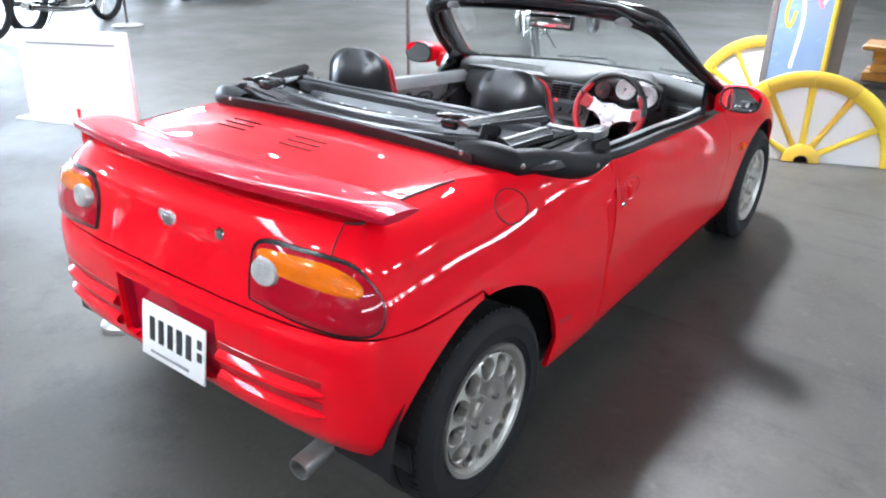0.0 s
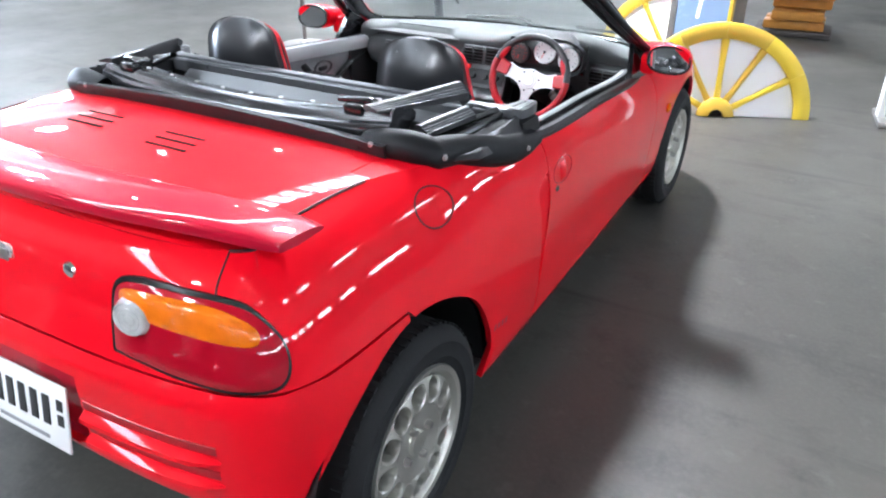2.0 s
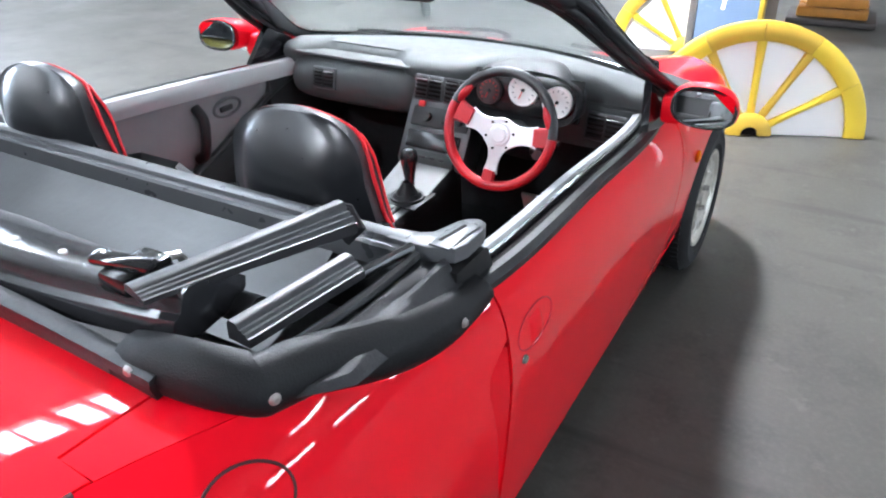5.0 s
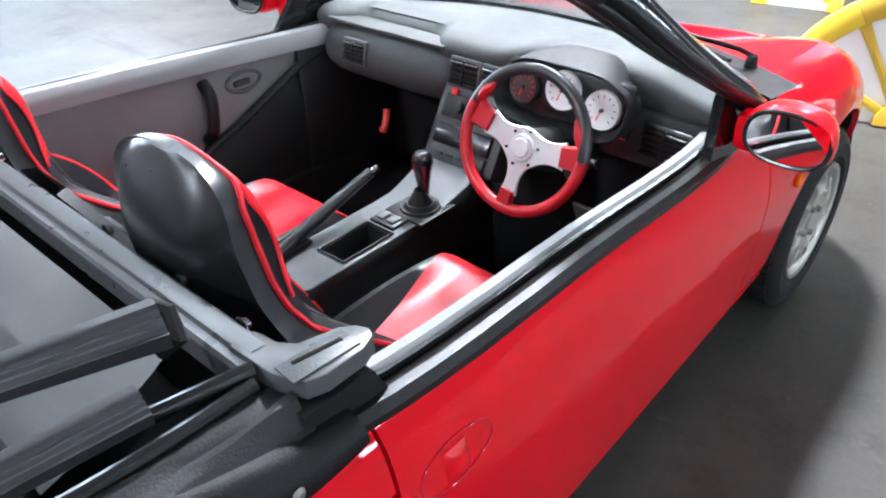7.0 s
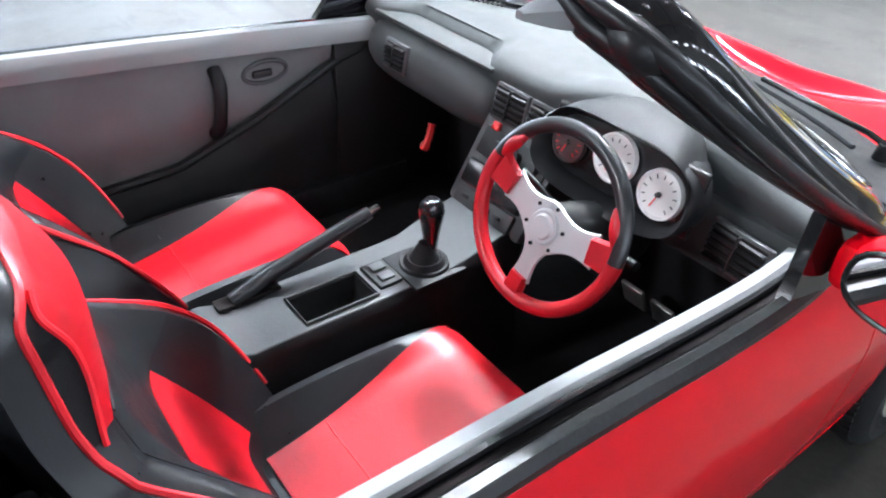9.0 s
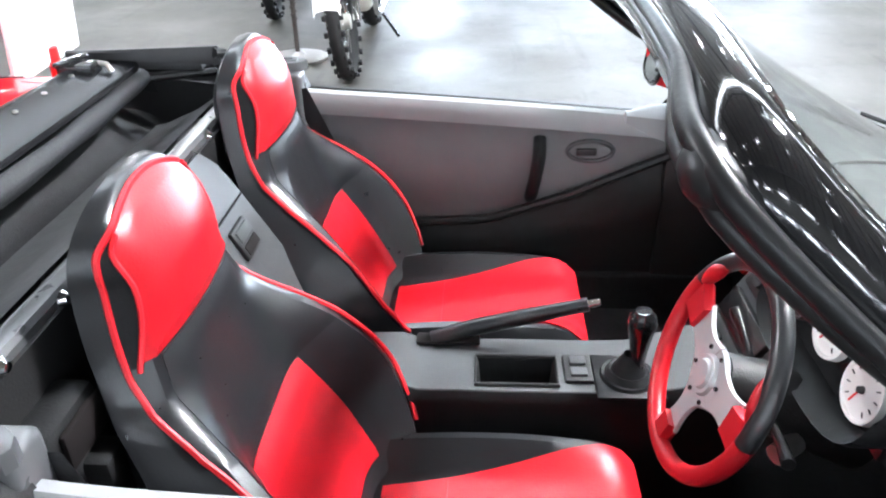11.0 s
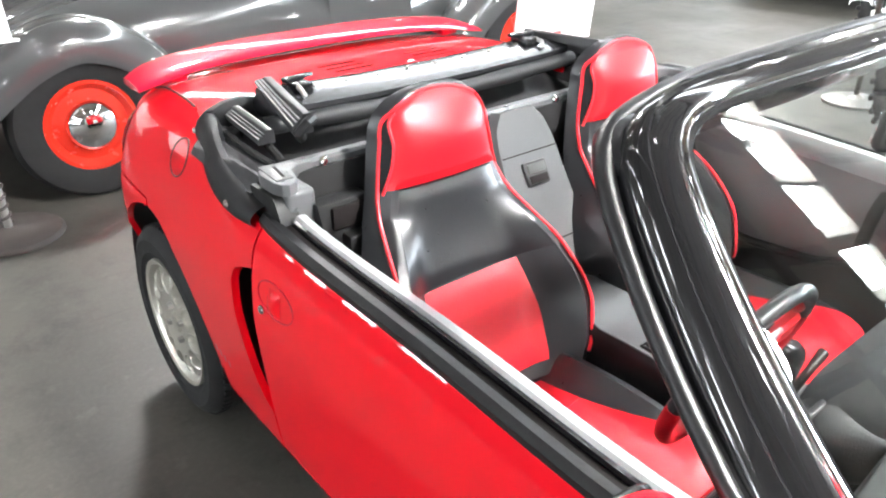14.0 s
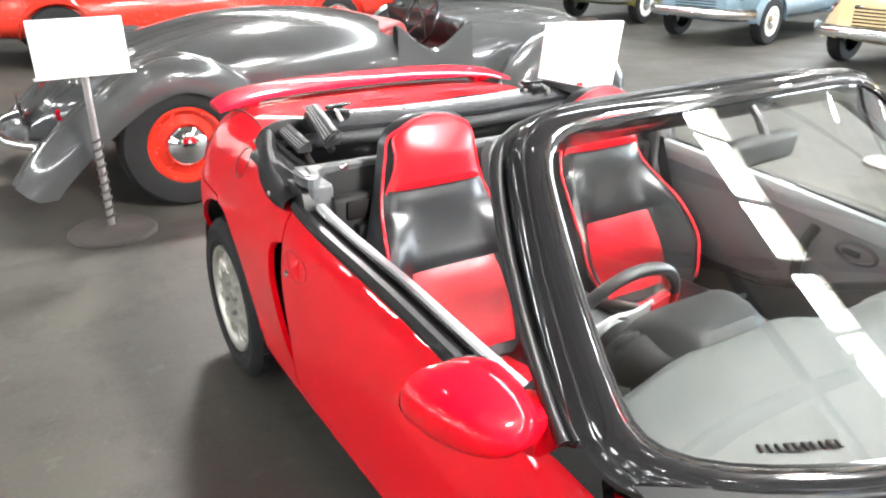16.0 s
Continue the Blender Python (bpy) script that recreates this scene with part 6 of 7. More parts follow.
def road_wheel(r, w, rim_r, face, hub, dish=0.03, side=1):
    """Tyre, disc and hub cap as separate meshes about the local z axis."""
    tyre = lathe([(rim_r, -w), (rim_r + 0.02, -w - 0.004), (r - 0.02, -w), (r, -w + 0.025), (r, -0.025), (r - 0.02, 0.0), (rim_r + 0.03, 0.012), (rim_r, 0.0)], 48)
    disc = lathe([(rim_r + 0.004, 0.004), (rim_r - 0.012, 0.006), (rim_r - 0.022, -0.006), (rim_r * 0.8, -dish), (rim_r * 0.55, -dish * 0.6), (rim_r * 0.4, -dish * 0.4), (0.0, -dish * 0.4)], 48)
    cap = lathe([(rim_r * 0.57, -dish * 0.5), (rim_r * 0.56, dish * 0.2), (rim_r * 0.46, dish * 0.95), (rim_r * 0.28, dish * 1.5), (rim_r * 0.1, dish * 1.75), (0.0, dish * 1.8)], 36)
    return tyre, disc, cap


def vintage_roadster(m):
    t = thing("vintage_roadster", "dark grey open vintage roadster with red disc wheels", "car", m)
    hull = [(-2.02, 0.16, 0.3, 0.42), (-1.85, 0.34, 0.28, 0.6), (-1.6, 0.48, 0.27, 0.74), (-1.3, 0.57, 0.26, 0.85), (-0.9, 0.62, 0.25, 0.94), (-0.5, 0.64, 0.25, 0.965), (-0.12, 0.645, 0.25, 0.94), (0.1, 0.64, 0.25, 0.9)]

    def section(w, z0, z1, n=26):
        row = []
        for k in range(n):
            a = -math.pi / 2 + math.tau * k / n
            c, s = math.cos(a), math.sin(a)
            e = (abs(c) ** 2.7 + abs(s) ** 2.7) ** (-1 / 2.7)
            row.append((w * c * e, (z0 + z1) / 2 + (z1 - z0) / 2 * s * e))
        return row

    def hull_loft(rows):
        out = []
        n = 6 * (len(rows) - 1)
        for i in range(n + 1):
            x, w, a, b = crom(rows, i / 6)
            out.append([Vector((x, y, z)) for y, z in section(w, a, b)])
        return tidy(loft(out, True, True))
    part("tail_body", hull_loft(hull), DARKGREY, t)
    front = [(0.62, 0.6, 0.25, 0.9), (0.9, 0.55, 0.25, 0.92), (1.3, 0.46, 0.26, 0.91), (1.7, 0.38, 0.28, 0.87), (1.95, 0.32, 0.3, 0.8), (2.06, 0.26, 0.34, 0.72)]
    part("bonnet", hull_loft(front), DARKGREY, t)
    for sy in (1, -1):
        rows = []
        for i in range(17):
            x = 0.08 + 0.56 * i / 16
            top = 0.88 - 0.16 * math.sin(math.pi * i / 16) ** 1.4
            rows.append([Vector((x, sy * y, z)) for y, z in ((0.58, 0.26), (0.635, 0.42), (0.64, 0.6), (0.625, top - 0.02), (0.6, top), (0.565, top - 0.02), (0.56, 0.3))])
        part("cockpit_side", tidy(loft(rows, False)), DARKGREY, t)
        arch_r = [(-0.62, 0.28), (-0.8, 0.5), (-1.0, 0.7), (-1.26, 0.8), (-1.52, 0.74), (-1.78, 0.57), (-2.02, 0.36), (-2.14, 0.22)]
        arch_f = [(0.55, 0.27), (0.8, 0.36), (1.02, 0.6), (1.28, 0.77), (1.52, 0.79), (1.76, 0.68), (1.92, 0.48), (1.96, 0.36)]
        for arch in (arch_r, arch_f):
            rows = []
            n = 44
            for i in range(n + 1):
                p = Vector(crom(arch, i * (len(arch) - 1) / n))
                q = Vector(crom(arch, min(i + 0.5, n) * (len(arch) - 1) / n)) - Vector(crom(arch, max(i - 0.5, 0) * (len(arch) - 1) / n))
                nx, nz = -q.y, q.x
                k = 1 / max(1e-6, math.hypot(nx, nz))
                nx, nz = nx * k, nz * k
                if nz < 0 and abs(nz) > abs(nx) or (nz < 0):
                    nx, nz = -nx, -nz
                row = []
                for y, o in ((0.4, -0.1), (0.47, -0.03), (0.55, 0.012), (0.64, 0.022), (0.73, 0.008), (0.785, -0.04), (0.805, -0.11), (0.8, -0.17), (0.785, -0.175)):
                    row.append(Vector((p.x + nx * o, sy * y, max(0.16, p.y + nz * o))))
                rows.append(row)
            part("fender", tidy(loft(rows)), DARKGREY, t, "swept dark grey fender")
        part("running_board", box(1.3, 0.2, 0.04, 0.015, at(0.0, 0.68 * sy, 0.27)), DARKGREY, t)
        for x in (-1.3, 1.46):
            tyre, disc, cap = road_wheel(0.345, 0.14, 0.205, None, None)
            wm = at(x, 0.77 * sy, 0.345) @ pose(0, 0, 0, -90 * sy, 0, 0)
            w = part("wheel", moved(disc, wm), CARRED, t, "red disc wheel with a chrome cap")
            part("tyre", moved(tyre, wm), TYRE, w)
            part("hub_cap", moved(cap, wm), CHROME, w)
        hl = part("headlight", moved(lathe([(0.0, 0.1), (0.09, 0.09), (0.1, 0.075), (0.095, 0.02), (0.05, -0.1), (0.0, -0.13)], 28), at(1.86, 0.36 * sy, 0.72) @ pose(0, 0, 0, 0, 90, 0)), CHROME, t)
        part("tail_light", moved(lathe([(0.0, 0.03), (0.03, 0.02), (0.035, 0.0)], 16), at(-1.86, 0.4 * sy, 0.5) @ pose(0, 0, 0, 0, -90, 0)), REDLENS, t)
    part("cockpit_floor", box(0.62, 1.1, 0.05, 0.02, at(0.36, 0, 0.42)), mat_redtrim, t)
    part("seat_bench", box(0.22, 1.05, 0.4, 0.06, at(0.15, 0, 0.68) @ pose(0, 0, 0, 0, -14, 0), 3), mat_redtrim, t, "red leather bench seat")
    part("dash_board", box(0.05, 1.05, 0.2, 0.02, at(0.64, 0, 0.78)), BLACKTRIM, t)
    ring = [Vector((0.44 + 0.06 * math.sin(k * math.tau / 36) * 1.0, -0.3 + 0.19 * math.cos(k * math.tau / 36), 0.87 + 0.17 * math.sin(k * math.tau / 36))) for k in range(36)]
    sw = part("steering_wheel", tube(ring, 0.012, 8, closed=True), BLACKTRIM, t)
    for k in range(4):
        a = k * math.tau / 4 + 0.78
        part("spoke", tube([(0.46, -0.3, 0.87), (0.44 + 0.06 * math.sin(a), -0.3 + 0.19 * math.cos(a), 0.87 + 0.17 * math.sin(a))], 0.006, 6), CHROME, sw)
    part("grille", box(0.05, 0.36, 0.4, 0.04, at(2.06, 0, 0.56), 3), CHROME, t)
    part("rear_bumper", tube(smooth([(-1.9, -0.6, 0.36), (-2.12, -0.3, 0.36), (-2.16, 0, 0.36), (-2.12, 0.3, 0.36), (-1.9, 0.6, 0.36)], 20), 0.025, 10), CHROME, t)
    part("plate", box(0.012, 0.3, 0.13, 0.004, at(-2.03, 0, 0.47)), BLACKTRIM, t)
    return t


mat_redtrim = mat("dark_red_leather", (0.2, 0.01, 0.012), 0.4, vary=0.15, scale=12, bump=0.3)
vintage_roadster(at(-0.93, -2.03, 0) @ pose(0, 0, 0, 0, 0, 180))


def saloon(m, paint, label, length=4.1, width=1.56, height=1.5, disc=WHITE, tyre_r=0.31, low=False):
    t = thing("saloon_car" if not low else "coupe_car", label, "car", m)
    L, W = length / 2, width / 2
    belt = 0.92 if not low else 0.78
    rows = []
    prof = [(-1.0, 0.62, 0.35, 0.62), (-0.95, 0.86, 0.3, 0.8), (-0.75, 0.96, 0.26, belt), (-0.3, 1.0, 0.24, belt + 0.02), (0.2, 1.0, 0.24, belt + 0.02), (0.6, 0.95, 0.25, belt - 0.01), (0.9, 0.84, 0.3, belt - 0.1), (1.0, 0.6, 0.38, belt - 0.25)]
    for i in range(36):
        f, w, a, b = crom(prof, i * 7 / 35)
        row = []
        for k in range(28):
            an = math.tau * k / 28
            c, s = math.cos(an), math.sin(an)
            e = (abs(c) ** 3.4 + abs(s) ** 3.4) ** (-1 / 3.4)
            row.append(Vector((f * L, W * w * c * e, (a + b) / 2 + (b - a) / 2 * s * e)))
        rows.append(row)
    part("body", tidy(loft(rows, True, True)), paint, t)
    rows = []
    cab = [(-0.62, 0.8, belt - 0.02), (-0.5, 0.78, height - 0.14), (-0.3, 0.76, height - 0.01), (0.05, 0.76, height), (0.2, 0.78, height - 0.08), (0.42, 0.84, belt - 0.02)]
    for i in range(21):
        f, w, z = crom(cab, i * 5 / 20)
        rows.append([Vector((f * L, W * w * y, max(belt - 0.1, z - d))) for y, d in ((-1.08, 0.6), (-1.0, 0.25), (-0.93, 0.06), (-0.8, 0.0), (0, -0.02), (0.8, 0.0), (0.93, 0.06), (1.0, 0.25), (1.08, 0.6))])
    part("roof", tidy(loft(rows)), paint, t)
    for sy in (1, -1):
        for x0, x1 in ((-0.47, -0.12), (-0.09, 0.2)):
            part("side_window", box((x1 - x0) * L, 0.02, height - belt - 0.22, 0.02, at((x0 + x1) / 2 * L, W * 0.86 * sy, (height + belt) / 2 - 0.02) @ pose(0, 0, 0, 10 * sy, 0, 0)), WINDOWDARK, t)
        for x in (-0.62, 0.64):
            rows = []
            for k in range(19):
                a = math.pi * k / 18
                cx, cz = x * L + (tyre_r + 0.07) * math.cos(a), tyre_r + (tyre_r + 0.1) * math.sin(a)
                rows.append([Vector((cx, sy * W * 0.8, cz - 0.02)), Vector((cx, sy * W * 0.97, cz)), Vector((cx, sy * W * 1.02, cz - 0.03)), Vector((cx * 0.98 + x * L * 0.02, sy * W * 1.02, cz - 0.07 * math.sin(a)))])
            part("fender", tidy(loft(rows)), paint, t)
            ty, di, ca = road_wheel(tyre_r, 0.16, tyre_r * 0.62, None, None, 0.02)
            wm = at(x * L, W * 0.99 * sy, tyre_r) @ pose(0, 0, 0, -90 * sy, 0, 0)
            w = part("wheel", moved(di, wm), disc, t)
            part("tyre", moved(ty, wm), TYRE, w)
            part("hub_cap", moved(ca, wm), CHROME, w)
        part("headlight", lathe([(0.0, 0.05), (0.06, 0.045), (0.085, 0.02), (0.09, -0.06)], 24, at(L * 0.93, W * 0.7 * sy, belt - 0.28) @ pose(0, 0, 0, 0, 90, 0)), CHROME, t)
    part("windscreen", box(0.02, W * 1.5, (height - belt) * 1.0, 0.02, at(0.345 * L, 0, (height + belt) / 2 - 0.03) @ pose(0, 0, 0, 0, -38, 0)), WINDOWDARK, t)
    part("rear_window", box(0.02, W * 1.3, (height - belt) * 0.7, 0.02, at(-0.565 * L, 0, (height + belt) / 2) @ pose(0, 0, 0, 0, 24, 0)), WINDOWDARK, t)
    for sx in (1, -1):
        part("bumper", tube(smooth([(sx * L * 0.9, -W * 1.0, 0.43), (sx * (L + 0.1), -W * 0.7, 0.43), (sx * (L + 0.14), 0, 0.43), (sx * (L + 0.1), W * 0.7, 0.43), (sx * L * 0.9, W * 1.0, 0.43)], 24), 0.05, 10, flat=1.3), CHROME if not low else BLACKTRIM, t)
    g = part("grille", box(0.04, W * 0.9, 0.24, 0.04, at(L * 0.985, 0, 0.58)), CHROME, t)
    for k in range(6):
        part("grille_bar", box(0.05, W * 0.8, 0.014, 0.004, at(L * 0.992, 0, 0.49 + 0.036 * k)), BLACKTRIM, g)
    return t


saloon(at(-9.05, -4.6, 0) @ pose(0, 0, 0, 0, 0, 10), BLUEGREY, "pale blue-grey old saloon car with white disc wheels", 4.0, 1.5)
saloon(at(-9.0, -1.8, 0) @ pose(0, 0, 0, 0, 0, 4), BEIGE, "beige old saloon car with chrome bumpers", 4.1, 1.6, disc=BEIGE)
saloon(at(-9.3, -7.2, 0) @ pose(0, 0, 0, 0, 0, 12), OLIVE, "olive green old car with pale wheels", 3.9, 1.5)
saloon(at(-1.2, -7.15, 0) @ pose(0, 0, 0, 0, 0, 2), CARRED, "low bright red car with chrome wheels", 5.2, 1.66, 1.25, CHROME, 0.32, True)
saloon(at(-11.3, 7.6, 0) @ pose(0, 0, 0, 0, 0, 6), DARKGREY, "dark old car standing across the hall", 4.0, 1.5, disc=CHROME)


def motorcycle(m, paint, label, knobby=False, r=0.32, lean=6):
    """A motorcycle along the local x axis, front wheel at x = 0.72."""
    t = thing("motorcycle", label, "motorcycle", m @ pose(0, 0, 0, lean, 0, 0), "motorcycles")
    fr, rr = (0.345, 0.32) if knobby else (r, r)
    for x, rad, w in ((0.72, fr, 0.05), (-0.72, rr, 0.065)):
        hub = part("wheel", tube([(x + (rad - 0.06) * math.cos(k * math.tau / 40), 0, rad + (rad - 0.06) * math.sin(k * math.tau / 40)) for k in range(40)], 0.014, 8, closed=True), CHROME, t)
        bm = tube([(x + (rad - w * 0.75) * math.cos(k * math.tau / 44), 0, rad + (rad - w * 0.75) * math.sin(k * math.tau / 44)) for k in range(44)], w * 0.8, 10, closed=True)
        if knobby:
            for k in range(44):
                a = k * math.tau / 44
                for y in ((-0.028, 0.028) if k % 2 else (-0.05, 0.0, 0.05)):
                    box(0.024, 0.022, 0.03, 0.003, at(x, 0, rad) @ pose(0, 0, 0, 0, -math.degrees(a), 0) @ at(rad - 0.012 - abs(y) * 0.35, y, 0), bm=bm)
        part("tyre", bm, TYRE, hub)
        for k in range(18):
            a = k * math.tau / 18
            part("spoke", tube([(x + 0.03 * math.cos(a + 0.5), 0.03 * (-1) ** k, rad + 0.03 * math.sin(a + 0.5)), (x + (rad - 0.06) * math.cos(a), 0, rad + (rad - 0.06) * math.sin(a))], 0.0025, 4), CHROME, hub)
        part("hub", tube([(x, -0.05, rad), (x, 0.05, rad)], 0.045, 16), ALLOY, hub)
        rows = []
        for k in range(15):
            a = math.radians((20 if x > 0 else 10) + 140 * k / 14)
            rows.append([Vector((x + (rad + 0.035 + (0.1 if knobby and x > 0 else 0)) * math.cos(a), y, rad + (rad + 0.035 + (0.1 if knobby and x > 0 else 0)) * math.sin(a) - dz)) for y, dz in ((-0.075, 0.04), (-0.06, 0.01), (0, 0), (0.06, 0.01), (0.075, 0.04))])
        part("mudguard", tidy(loft(rows)), WHITE if knobby else CHROME, t)
    for y in (-0.09, 0.09):
        part("fork_leg", tube([(0.72, y, fr), (0.5, y, 0.92)], [0.026, 0.021], 10), CHROME, t)
        part("swing_arm", tube([(-0.72, y * 0.9, rr), (-0.15, y * 0.9, 0.36)], 0.018, 8), BLACKTRIM, t)
        part("shock", tube([(-0.62, y * 1.2, rr + 0.06), (-0.45, y * 1.2, 0.72)], 0.026, 10), CHROME, t)
    part("frame", tube(smooth([(0.45, 0, 0.9), (0.32, 0, 0.5), (0.1, 0, 0.3), (-0.2, 0, 0.3), (-0.3, 0, 0.66), (0.45, 0, 0.84)], 24), 0.02, 8), BLACKTRIM, t)
    part("handlebar", tube(smooth([(0.36, -0.38, 1.04), (0.42, -0.26, 1.06), (0.48, -0.08, 0.98), (0.48, 0.08, 0.98), (0.42, 0.26, 1.06), (0.36, 0.38, 1.04)], 24), 0.012, 8), CHROME, t)
    rows = []
    for i in range(13):
        f = i / 12
        k = math.sin(math.pi * (0.08 + 0.84 * f)) ** 0.6
        rows.append([Vector((0.4 - 0.5 * f, 0.13 * k * math.cos(a * math.tau / 16), 0.8 + 0.02 * f + 0.11 * k * math.sin(a * math.tau / 16))) for a in range(16)])
    part("fuel_tank", tidy(loft(rows, True, True)), paint, t)
    part("saddle", box(0.62, 0.24, 0.09, 0.035, at(-0.38, 0, 0.79) @ pose(0, 0, 0, 0, 3, 0), 3), VINYL, t)
    eng = part("engine", box(0.36, 0.24, 0.24, 0.05, at(0.02, 0, 0.4), 3), ALLOY, t, "ribbed alloy engine")
    for k in range(7):
        part("cooling_fin", box(0.2, 0.2, 0.012, 0.004, at(0.1, 0, 0.53 + 0.028 * k) @ pose(0, 0, 0, 0, 12, 0)), ALLOY, eng)
    for y in (-0.16, 0.16):
        part("exhaust", tube(smooth([(0.22, y * 0.6, 0.62), (0.36, y, 0.45), (0.2, y, 0.27), (-0.3, y, 0.28), (-0.85, y * 1.1, 0.36)], 26), [0.02 + 0.018 * min(1, max(0, (i - 14) / 5)) for i in range(27)], 12), CHROME, t)
    if not knobby:
        part("headlamp", lathe([(0.0, 0.07), (0.085, 0.06), (0.095, 0.03), (0.07, -0.06), (0.0, -0.09)], 24, at(0.58, 0, 0.93) @ pose(0, 0, 0, 0, 90, 0)), CHROME, t)
    else:
        part("number_board", box(0.012, 0.2, 0.2, 0.02, at(0.6, 0, 0.98) @ pose(0, 0, 0, 0, -20, 0)), WHITE, t)
    part("stand", tube([(-0.1, 0.1, 0.3), (-0.16, 0.24, 0.02)], 0.012, 8), BLACKTRIM, t)
    return t


motorcycle(at(-4.12, 0.75, 0) @ pose(0, 0, 0, 0, 0, 2), WHITE, "white trail motorcycle with knobbly tyres", True, lean=5)
motorcycle(at(-5.75, -0.2, 0) @ pose(0, 0, 0, 0, 0, 8), BLUE, "blue trail motorcycle with knobbly tyres", True, lean=5)
motorcycle(at(-8.45, 4.25, 0) @ pose(0, 0, 0, 0, 0, 112), DARKGREY, "black road motorcycle with chrome exhausts", False, 0.33, 6)
motorcycle(at(-7.75, 2.3, 0) @ pose(0, 0, 0, 0, 0, 104), CARRED, "red road motorcycle with chrome parts", False, 0.33, 6)
motorcycle(at(-2.75, 6.55, 0) @ pose(0, 0, 0, 0, 0, -58), BLUE, "blue and white road motorcycle with a windshield", False, 0.32, 6)
motorcycle(at(-3.4, 8.9, 0) @ pose(0, 0, 0, 0, 0, -50), DARKGREY, "black road motorcycle with a chrome handlebar", False, 0.32, 6)


def half_wheel(m, radius, patch):
    """A flat painted half cart wheel: rim segments, spokes and hub on a white board."""
    t = thing("half_cart_wheel", "yellow wooden half cart wheel on a white board", "cart wheel", m, "cart wheels")
    rows = [[Vector((radius * 0.97 * f * math.cos(math.pi * k / 40), 0.0, radius * 0.97 * f * math.sin(math.pi * k / 40))) for k in range(41)] for f in (0.001, 0.5, 1.0)]
    bm = loft(rows)
    back = loft([[p + Vector((0, 0.02, 0)) for p in r] for r in rows])
    part("board", tidy(join(bm, back)), WHITE, t, "white board behind the spokes")
    n = 6
    for i in range(n):
        a0, a1 = math.pi * i / n, math.pi * (i + 1) / n
        rows = []
        for k in range(11):
            a = a0 + (a1 - a0 - 0.004) * k / 10
            rows.append([Vector((q * math.cos(a), y, q * math.sin(a))) for q, y in ((radius * 0.83, 0.004), (radius * 0.83, -0.022), (radius * 0.845, -0.028), (radius * 0.985, -0.028), (radius, -0.022), (radius, 0.03), (radius * 0.83, 0.03))])
        part("rim_segment", tidy(loft(rows, True, True)), OCHRE if i in patch else YELLOW, t)
    for i in range(1, 6):
        a = math.pi * i / 6
        d, s = Vector((math.cos(a), 0, math.sin(a))), Vector((-math.sin(a), 0, math.cos(a)))
        rows = []
        for k in range(9):
            f = k / 8
            q = radius * (0.16 + 0.68 * f)
            w = 0.021 - 0.006 * math.sin(math.pi * f) + 0.004 * f
            rows.append([d * q + s * (w * c) + Vector((0, -0.012 + y, 0)) for c, y in ((-1, 0.012), (-0.9, -0.006), (0, -0.012), (0.9, -0.006), (1, 0.012))])
        part("spoke", tidy(loft(rows)), YELLOW if i % 2 else OCHRE, t)
    rows = []
    for q, y in ((radius * 0.2, 0.0), (radius * 0.2, -0.03), (radius * 0.17, -0.045), (radius * 0.08, -0.05), (radius * 0.075, -0.02)):
        rows.append([Vector((q * math.cos(math.pi * k / 24), y, q * math.sin(math.pi * k / 24))) for k in range(25)])
    hub = part("hub", tidy(loft(rows)), OCHRE, t)
    rows = [[Vector((q * math.cos(math.pi * k / 16), -0.021, q * math.sin(math.pi * k / 16))) for k in range(17)] for q in (0.001, radius * 0.078)]
    part("axle_hole", tidy(loft(rows)), GAPSHADE, hub)
    return t


half_wheel(at(0.6, 4.26, 0.002) @ pose(0, 0, 0, -6, 0, 22), 0.57, (2, 3))
half_wheel(at(-0.1, 5.78, 0.002) @ pose(0, 0, 0, -6, 0, 10), 0.55, (1, 3, 4))


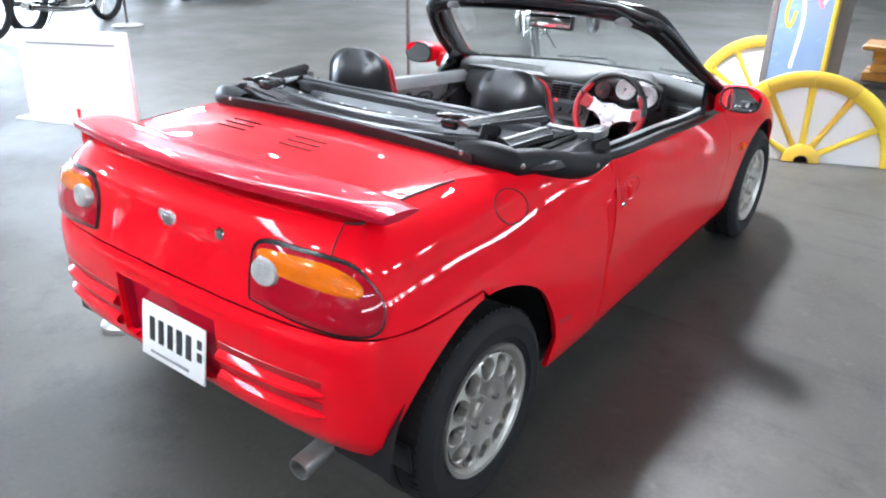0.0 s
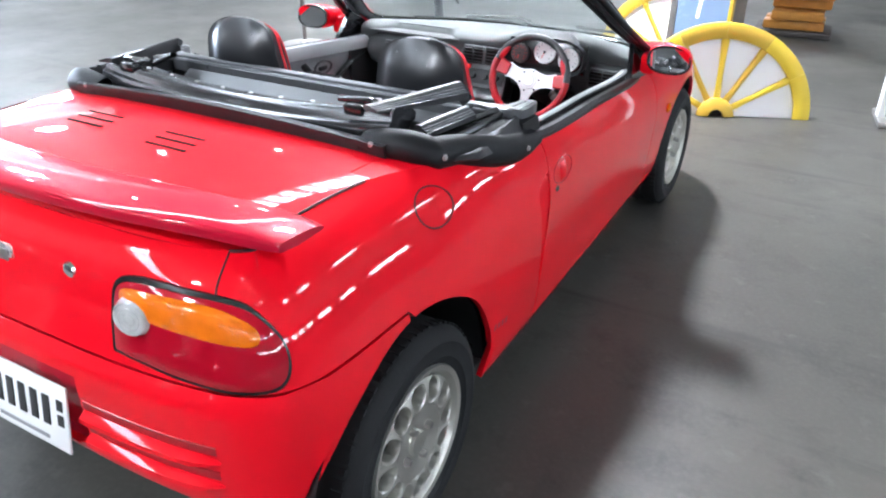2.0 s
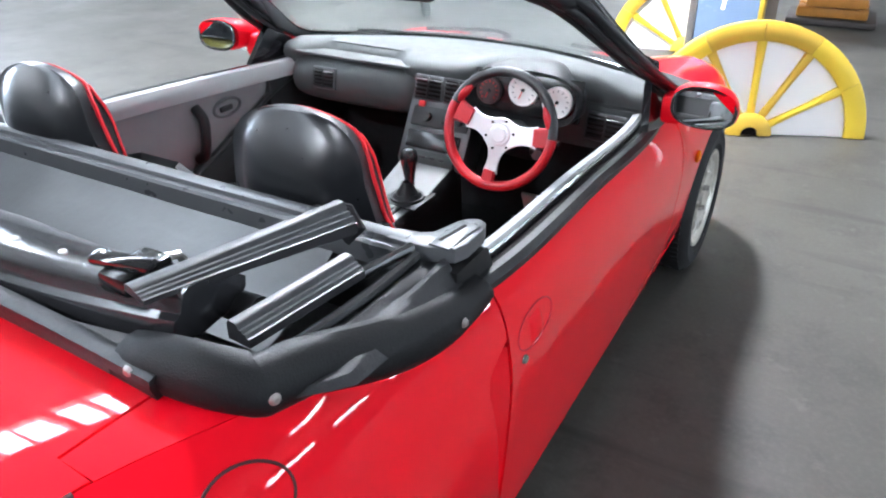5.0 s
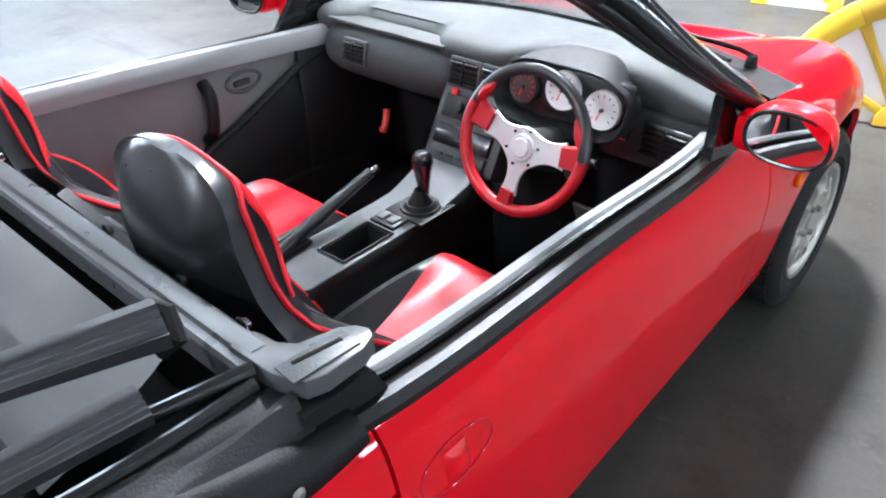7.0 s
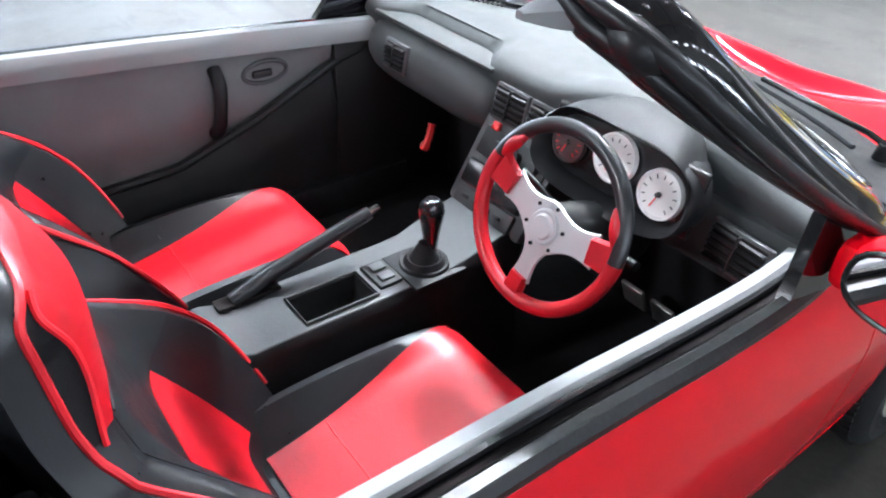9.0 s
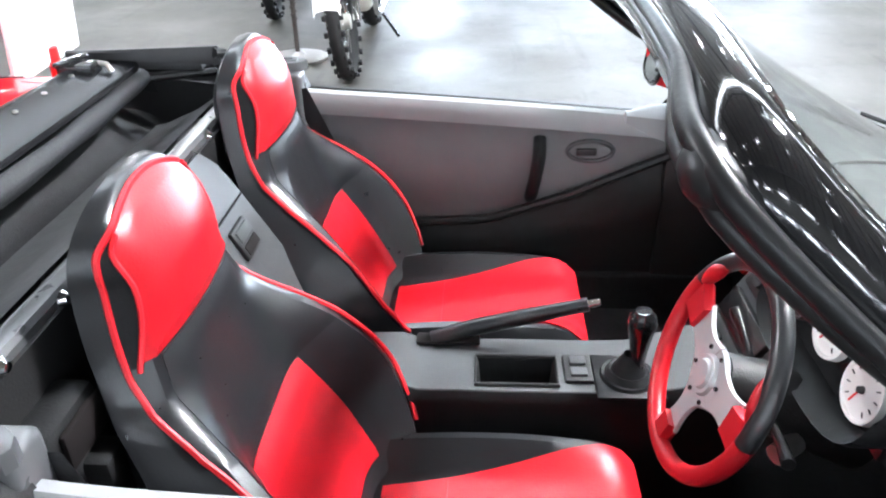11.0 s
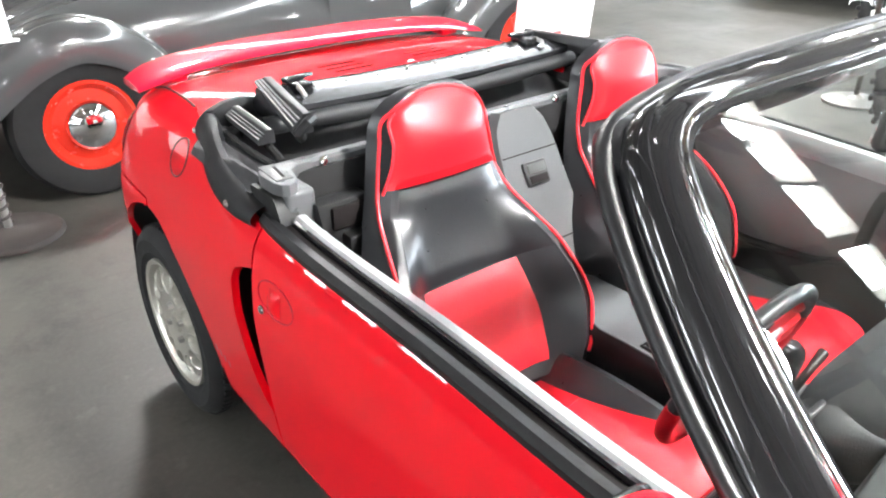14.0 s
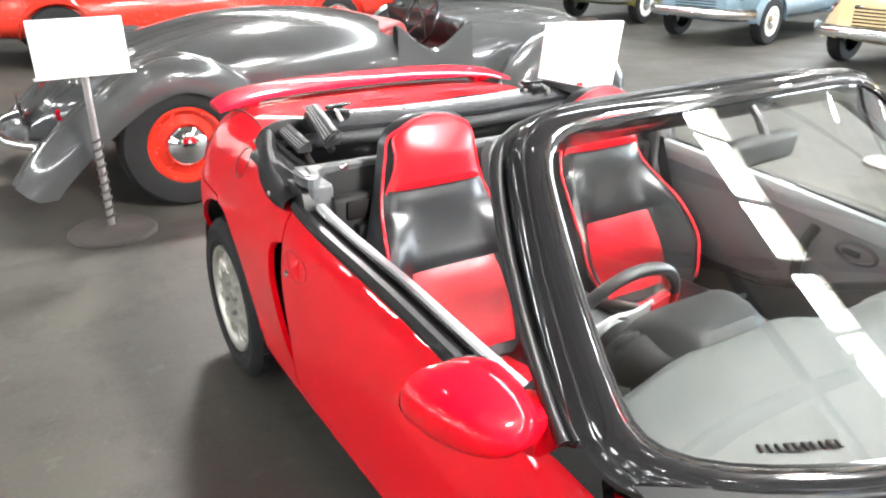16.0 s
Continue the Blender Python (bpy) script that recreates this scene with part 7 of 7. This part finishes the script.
def game_cabinet():
    t = thing("arcade_cabinet", "tall blue and grey cabinet with painted swirls", "cabinet", at(0.17, 5.62, 0) @ pose(0, 0, 0, 0, 0, -4))
    part("side_panel", box(0.4, 0.05, 1.6, 0.01, at(0, 0, 0.8)), PALEBLUE, t, "blue panel with painted swirls")
    part("corner_post", box(0.05, 0.07, 1.62, 0.008, at(-0.225, 0.0, 0.81)), STEEL, t)
    part("corner_post", box(0.03, 0.07, 1.62, 0.008, at(0.215, 0.0, 0.81)), OCHRE, t)
    for pts, m, r in (([(-0.14, 1.3), (-0.11, 1.0), (-0.13, 0.75), (-0.09, 0.66), (-0.06, 0.78)], YELLOW, 0.012), ([(0.02, 1.3), (-0.03, 1.0), (0.0, 0.7), (-0.03, 0.35)], WHITE, 0.013),
                      ([(0.1, 1.2), (0.08, 0.95), (0.12, 0.82)], mat_pink, 0.016), ([(0.18, 1.2), (0.16, 0.95), (0.13, 0.85)], WHITE, 0.01)):
        part("painted_swirl", tube(smooth([(x, -0.026, z) for x, z in pts], 20), r, 8, flat=0.3), m, t)
    part("carcass", box(0.42, 0.5, 1.58, 0.02, at(0.0, 0.29, 0.79)), BROWNSTEEL, t)


mat_pink = mat("pink_print", (0.6, 0.2, 0.25), 0.4)
game_cabinet()


def timber_stack():
    t = thing("wooden_bench", "low yellow-brown wooden bench on a dark pallet", "bench", at(0.7, 7.3, 0) @ pose(0, 0, 0, 0, 0, 3))
    part("pallet", box(0.66, 0.5, 0.05, 0.01, at(0, 0, 0.03)), BEAM, t)
    for k, (w, z, y) in enumerate(((0.52, 0.1, 0), (0.44, 0.19, -0.05), (0.5, 0.29, 0.05))):
        for s in (-0.12, 0.12):
            part("beam", box(w, 0.17, 0.075, 0.01, at(0.02 * k, y + s, z)), WOOD, t, "varnished yellow-brown beam")
    part("seat_plank", box(0.6, 0.5, 0.04, 0.01, at(0, 0, 0.36)), WOOD, t)
    part("back_rest", box(0.3, 0.06, 0.7, 0.02, at(0.12, 0.26, 0.72)), BLACKTRIM, t)


timber_stack()


def display_screen():
    t = thing("display_plinth", "white display panel on a grey foot", "display stand", at(1.72, 4.72, 0) @ pose(0, 0, 0, 0, 0, 8))
    part("panel", box(0.42, 0.06, 1.5, 0.008, at(0.02, 0.0, 0.8)), STEEL, t)
    part("edge_post", box(0.045, 0.09, 1.6, 0.008, at(-0.205, -0.02, 0.82)), WHITE, t, "white edge post")
    part("foot", box(0.5, 0.34, 0.04, 0.01, at(0.02, -0.02, 0.02)), STEEL, t)


display_screen()
